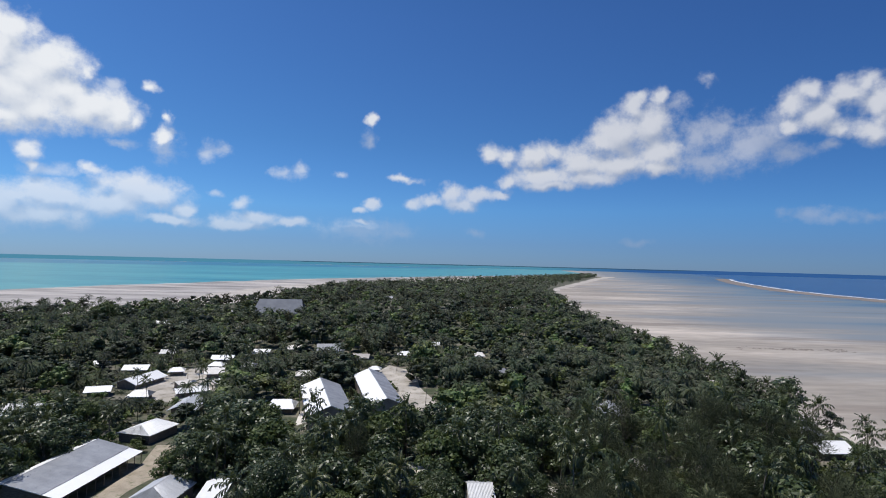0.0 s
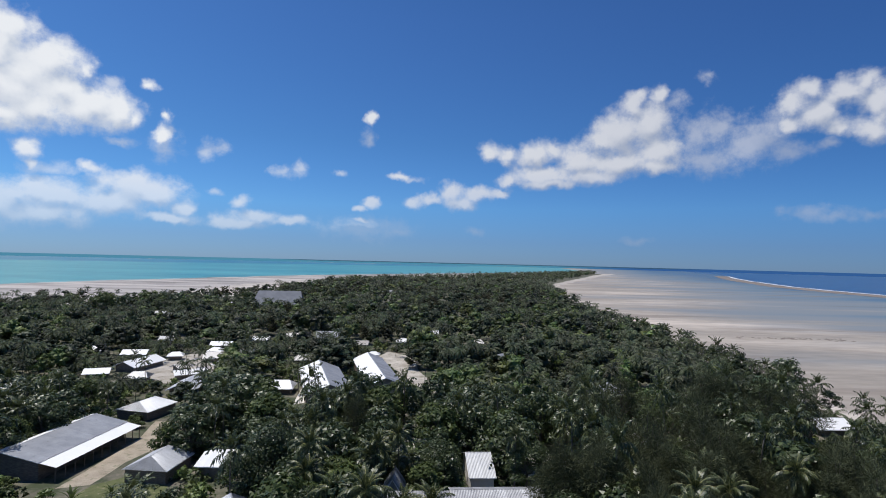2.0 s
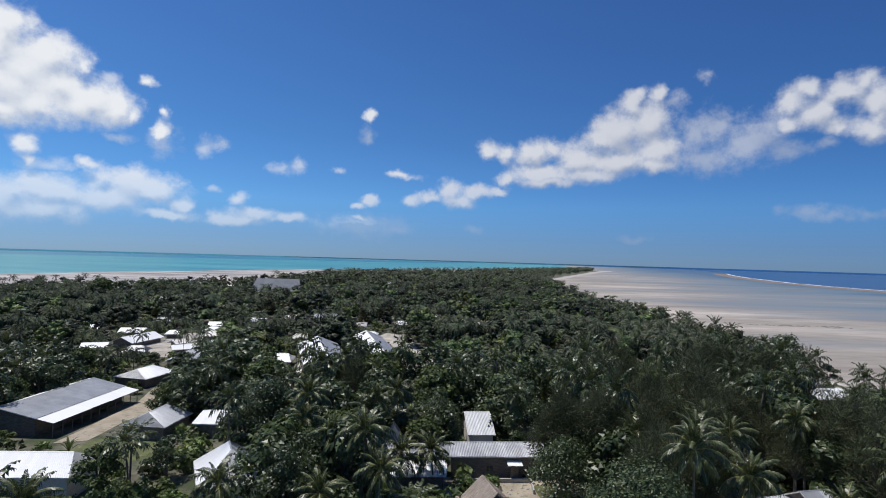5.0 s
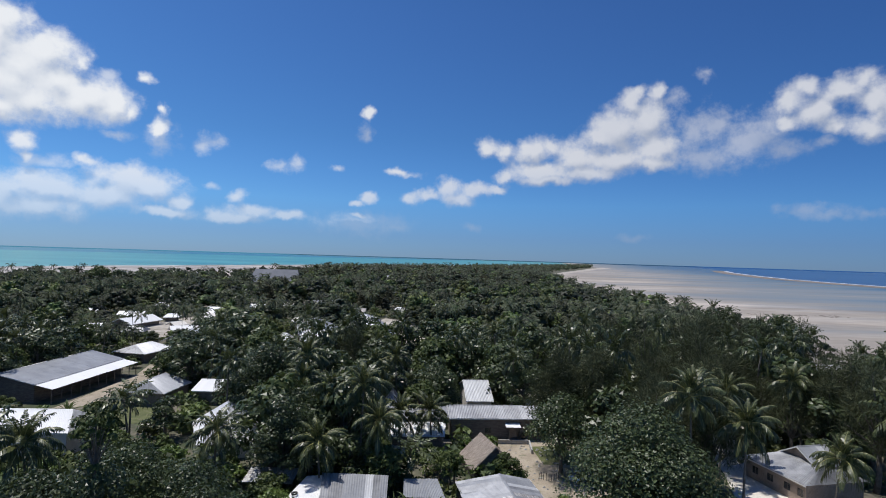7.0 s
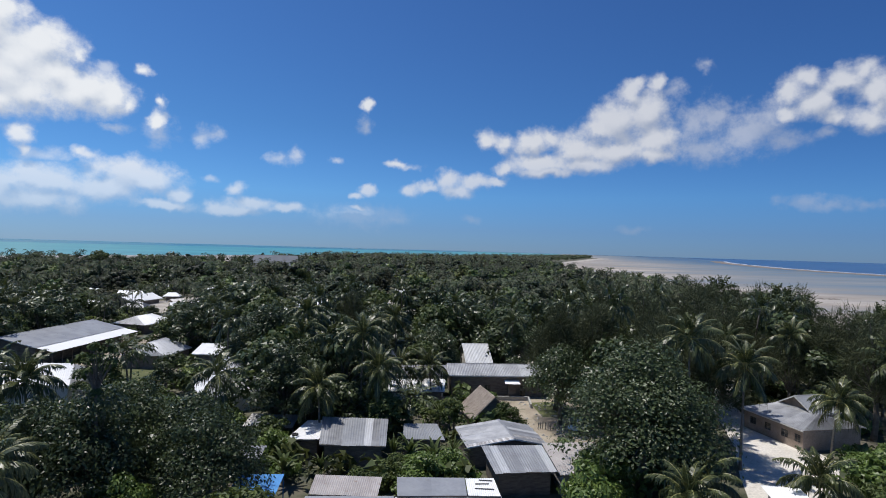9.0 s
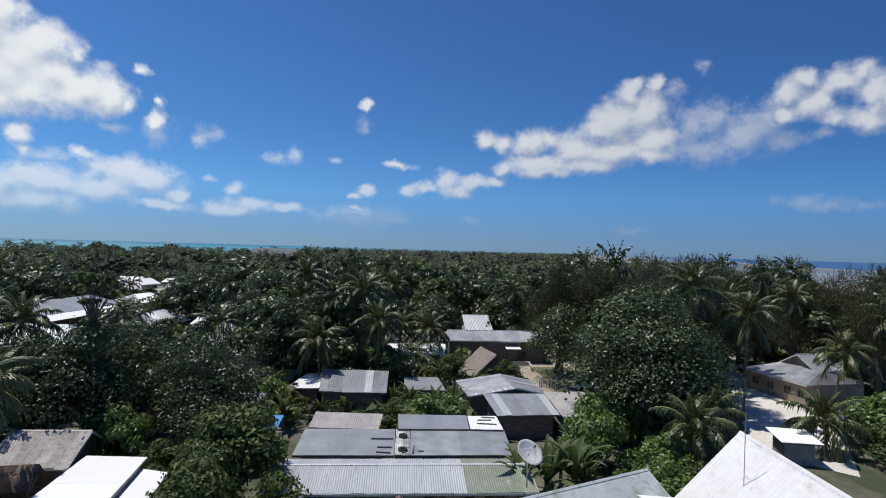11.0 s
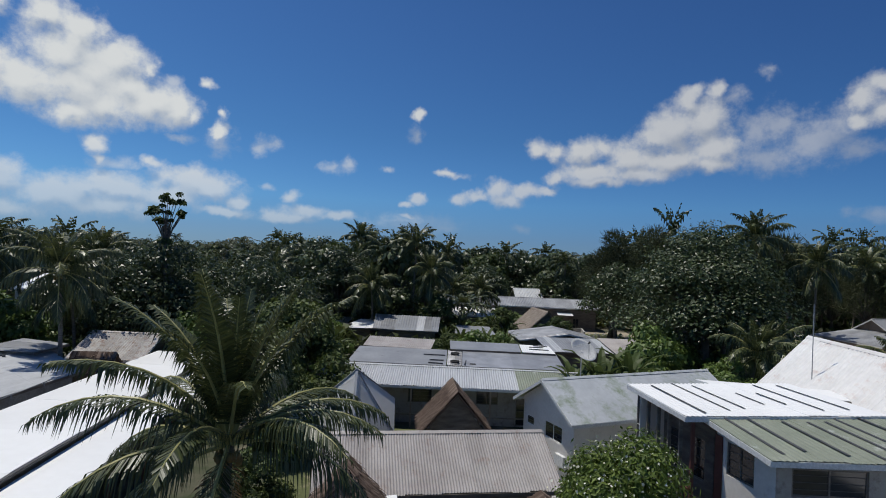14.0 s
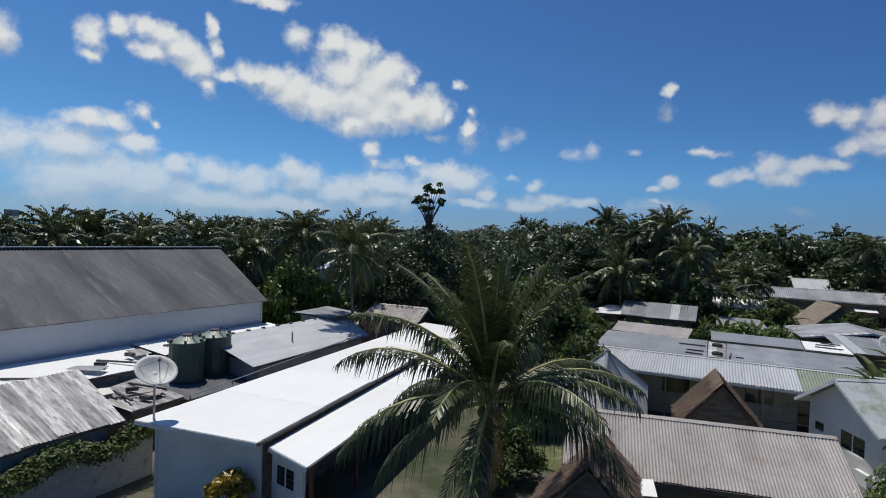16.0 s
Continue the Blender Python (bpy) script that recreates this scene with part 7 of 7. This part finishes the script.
placed = palms = 0
for _ in range(9000):
    y = 12 + 145 * rng.random() ** 0.75
    x = rng.uniform(max(-1.15 * y - 45, -150), min(0.85 * y + 8, edge_right(y) - 2))
    if (y < 62 and -50 < x < 30) or (y < 72 and x >= 26) or (y < 60 and -58 < x < -34):
        continue
    pine = (x > 26 + (y - 60) * 0.12 and 62 < y < 170 and x < 100) or rng.random() < 0.02
    shore = x > edge_right(y) - 26
    kind = rng.random()
    gap = 4.0 if kind < 0.5 else 4.8
    h = min(20.0, 13.2 + 7.0 * patch(x, y, 2.0) + rng.uniform(-3.2, 3.6))
    if pine:
        h = rng.uniform(11.5, 19.0)
    if x < -0.4 * y:
        h = min(h - 2.0, 13.0)
    lim = room(x, y, 4)
    if lim < 3 or not free(x, y, gap):
        continue
    h = min(h, lim) if lim < h else h
    if h < 5.2:
        plant(f"shrub{rng.randrange(2)}", x, y, max(2.2, h * 0.8), squash=1.1)
    elif pine and kind < 0.42:
        plant(f"ironm{rng.randrange(2)}", x, y, min(lim, h * 1.1))
    elif (kind < 0.33 + 0.5 * patch(x, y, 7.0) or shore or (pine and kind < 0.68)) and palms < 330:
        palms += 1
        k = rng.randrange(4)
        plant(f"palm{k}", x, y, h, squash=rng.uniform(0.95, 1.2) * TREES[f"palm{k}"][1] / h)
    else:
        plant(f"mid{rng.randrange(3)}", x, y, h, squash=rng.uniform(1.0, 1.25))
    placed += 1
    if placed > 900:
        break


for x, y, h in ((-108, 236, 10), (-99, 254, 11), (-116, 212, 9), (-94, 218, 10), (-105, 198, 9.5), (-87, 248, 11), (-112, 252, 10), (-122, 240, 9), (-101, 231, 8.5), (-83, 214, 11), (-14, 250, 10), (-21, 268, 10), (-5, 204, 10), (-48, 190, 9), (-95, 268, 12), (-128, 262, 12)):
    plant(f"palm{int(h) % 4}", x, y, h)
for k in range(30):
    y = 116 + 8.0 * k + rng.uniform(-3, 3)
    x, h = edge_right(y) - rng.uniform(-1, 9), rng.uniform(9.5, 15.5)
    j = rng.randrange(4)
    if room(x, y, 3) > 8:
        plant(f"palm{j}", x, y, h, squash=1.08 * TREES[f"palm{j}"][1] / h)
for k in range(80):
    y = 116 + 3.4 * k + rng.uniform(-1.5, 1.5)
    x = edge_right(y) - rng.uniform(0, 16)
    lim = room(x, y, 3)
    if lim < 3:
        continue
    if k % 3 == 0 and lim > 9:
        plant(f"palm{k % 4}", x, y, min(lim, rng.uniform(9.5, 13.5)))
    else:
        plant(f"mid{k % 3}", x, y, min(lim, rng.uniform(5.5, 10.0)), squash=1.25)
plant("mid1", 124, 197, 16.5, squash=1.3, label="tall rounded broadleaf tree at the shore")
for x, y, h in ((-252, 402, 18), (-243, 398, 21), (-236, 405, 17), (-205, 402, 18), (-196, 408, 20), (-188, 401, 18), (-180, 410, 16), (-150, 430, 17)):
    plant(f"mid{int(h) % 3}", x, y, h, squash=1.2)
for x, y, h, key in ((112, 146, 9, "mid0"), (108, 138, 10, "palm2"), (114, 142, 9, "mid2"), (104, 131, 9, "mid1"), (118, 152, 10, "palm0"), (99, 125, 9, "mid0"), (97, 129, 11, "palm3"), (126, 152, 11, "palm1"), (128, 145, 10, "mid1"), (123, 139, 11, "palm2"), (126, 132, 9, "mid0"), (119, 131, 10, "palm0"), (128, 164, 10, "palm3"), (121, 124, 9, "mid2"), (127, 178, 9, "mid1"), (124, 120, 11, "palm1")):
    plant(key, x, y, h)
V, F, n = [], [], 0
lumps = crown_lumps(5, 3.0, 2.4, 8, 0.1)
shrubs = [leaf_cloud(lumps, 80, 0.62, 80 + k, single=True) for k in range(3)]
made = 0
for _ in range(9000):
    y = rng.uniform(60, 300)
    x = rng.uniform(-0.95 * y - 20, min(0.8 * y, edge_right(y) - 3))
    if room(x, y, 1.5) < 2.3:
        continue
    v, f = shrubs[made % 3]
    a, s = rng.uniform(0, 6.28), rng.uniform(0.6, 1.2)
    R = np.array([[math.cos(a) * s * 1.2, -math.sin(a) * s * 1.2, 0], [math.sin(a) * s * 1.2, math.cos(a) * s * 1.2, 0], [0, 0, s]])
    V.append(v @ R.T + np.array([x, y, 0]))
    F.append(f + n)
    n += len(v)
    made += 1
    if made > 1500:
        break
lone("undergrowth", np_mesh("undergrowth", np.concatenate(V), np.concatenate(F), "far_green"), "far_green", "low green undergrowth between trees and houses", "undergrowth", kind="stuff")


def far_kind(kind, seed, rough):
    """A small set of leaf blades that stands for one far tree; rough: how many."""
    g = np.random.default_rng(seed)
    if kind == "palm":
        vs, fs = [], []
        n = 22 if rough > 200 else 16 if rough > 80 else 11 if rough > 30 else 8
        joints = 7 if rough > 200 else 4 if rough > 80 else 2
        for k in range(n):
            a, e = 2.399 * k, 1.15 - 1.75 * k / n + g.uniform(-0.2, 0.2)
            o, s = np.array([math.cos(a), math.sin(a), 0]), np.array([-math.sin(a), math.cos(a), 0])
            p, spine = np.array([0, 0, 9.7]), []
            for j in range(joints + 1):
                spine.append(p)
                bend = e - 1.6 * ((j + 0.5) / joints) ** 1.3
                p = p + (o * math.cos(bend) + np.array([0, 0, math.sin(bend)])) * 4.4 / joints
            for j in range(joints):
                w = (0.45 + 0.75 * math.sin(math.pi * (0.1 + 0.8 * j / joints))) * (1.0 if rough > 30 else 1.3)
                for side in (-1, 1):
                    i, wj = len(vs), w * g.uniform(0.75, 1.2)
                    vs += [spine[j], spine[j + 1], spine[j + 1] + s * side * 0.5 * wj + o * 0.3 * wj - np.array([0, 0, 0.6 * wj])]
                    fs += [(i, i + 1, i + 2)]
        if rough > 80:
            i = len(vs)
            vs += [np.array(p) for p in ((-0.15, 0, -9), (0.15, 0, -9), (0.1, 0, 9.7), (-0.1, 0, 9.7))]
            fs += [(i, i + 1, i + 2), (i, i + 2, i + 3)]
        return np.array(vs), np.array(fs)
    if kind == "pine":
        # feathery plumes: fine needle bunches round leaning sprays
        lumps = crown_lumps(seed, 11, 3.6, 12, 0.15, 0.6)
        many, long_, wide_ = (560, 1.25, 0.10) if rough > 200 else (220, 1.5, 0.19) if rough > 80 else (90, 1.8, 0.34) if rough > 30 else (40, 2.2, 0.6)
        v, f = needle_cloud(lumps, many, long_, wide_, seed)
        return (v, f) if rough < 30 else add_cores(v, f, lumps, 0.62, g)
    flat_ = 0.85 if kind == "bread" else 0.6
    lumps = crown_lumps(seed, 10, 3.9, 11 if rough > 200 else 7 if rough > 80 else 5, 0.22, flat_)
    many, size = (340, 0.6) if rough > 200 else (125, 0.98) if rough > 80 else (70, 1.3) if rough > 30 else (30, 2.0)
    v, f = leaf_cloud(lumps, many, size, seed, 1.5, loose=0.5, inner=0.12, single=True)
    if rough < 30:
        return v, f
    return add_cores(v, f, lumps, 0.86, g)


def ball():
    """Vertices and triangles of a small round body."""
    bm = bmesh.new()
    bmesh.ops.create_icosphere(bm, subdivisions=1, radius=1.0)
    bm.verts.ensure_lookup_table()
    out_v, out_f = np.array([v.co[:] for v in bm.verts]), np.array([[v.index for v in f.verts] for f in bm.faces])
    bm.free()
    return out_v, out_f


BALL = ball()


def add_cores(v, f, lumps, share, g):
    """The dense inside of each clump of a crown, uneven, under its leaves."""
    bv, bf = BALL
    V, F, n = [v], [f], len(v)
    for x, y, z, rad in lumps:
        dent = 1 + 0.22 * g.normal(size=(len(bv), 1))
        V.append(bv * dent * rad * share * np.array([1, 1, 0.8]) + np.array([x, y, z]))
        F.append(bf + n)
        n += len(bv)
    return np.concatenate(V), np.concatenate(F)


def wood(name, label, band, count, rough, mat_kind, seed, gap):
    g = random.Random(seed)
    kinds = [far_kind(mat_kind, seed + k, rough) for k in range(4)]
    V, F, n, made = [], [], 0, 0
    for _ in range(count * 7):
        if made >= count:
            break
        y = band[0] + (band[1] - band[0]) * g.random()
        lo, hi = max(edge_left(y) + 3, -0.95 * y - 40), min(edge_right(y) - 2, 0.9 * y + 10)
        x = g.uniform(lo, hi)
        if y < 160 and x > -152:
            continue
        shore = x > edge_right(y) - 26
        if mat_kind == "pine" and (shore or patch(x, y, 11.0, 70.0) < 0.05):
            continue
        if g.random() > 0.62 + 1.2 * patch(x, y, seed * 0.37) + (0.6 if shore and mat_kind == "palm" else 0):
            continue
        lim = room(x, y, 4.5)
        if lim < 3 or not free(x, y, gap):
            continue
        h = min(lim, 11.6 + 6.0 * patch(x, y, 2.0, 30.0) + g.uniform(-3.8, 3.6)) * (0.8 if x < edge_left(y) + 15 else 1.0)
        h = max(min(h + (0.9 if mat_kind == "palm" and lim > 20 else 0.0), 17.0 if shore else 18.5), 3.0)
        v, f = kinds[g.randrange(4)]
        a, s = g.uniform(0, 6.28), h / 10.5
        ca, sa = math.cos(a), math.sin(a)
        q = (1.25 if y > 700 else 1.0) * (1.0 if mat_kind == "palm" else g.uniform(0.7, 1.55))
        R = np.array([[ca * s * q, -sa * s * q, 0], [sa * s * q, ca * s * q, 0], [0, 0, s]])
        lift = rise(x, y)
        if mat_kind == "palm":
            R = np.array([[ca * q, -sa * q, 0], [sa * q, ca * q, 0], [0, 0, 1]]) * (1.0 if y > 700 else g.uniform(0.72, 1.0))
            lift += h - 10.5
        V.append(v @ R.T + np.array([x, y, lift]))
        F.append(f + n)
        n += len(v)
        made += 1
    me = np_mesh(name, np.concatenate(V), np.concatenate(F), {"palm": "far_frond", "bread": "far_dark", "mid": "far_green", "pine": "far_pine"}[mat_kind])
    tagged(new(name, me), label, "woods", "", "stuff")


for band, count, rough, gap in (((145, 310), 1300, 205, 4.4), ((295, 520), 1900, 84, 4.4), ((500, 1150), 2500, 48, 0.0), ((1100, 2850), 2100, 26, 0.0)):
    for kind, mat_label, share in (("palm", "coconut palms", 0.40), ("bread", "dark broadleaf trees", 0.28), ("mid", "green broadleaf trees", 0.22), ("pine", "ironwood trees", 0.10)):
        wood("woods", f"dense far wood of {mat_label}", band, int(count * share), rough, kind, int(band[0] + 1000 * share), gap)
for key in list(TREES):
    root = TREES[key][0]
    for c in list(root.children_recursive) + [root]:
        bpy.data.objects.remove(c)
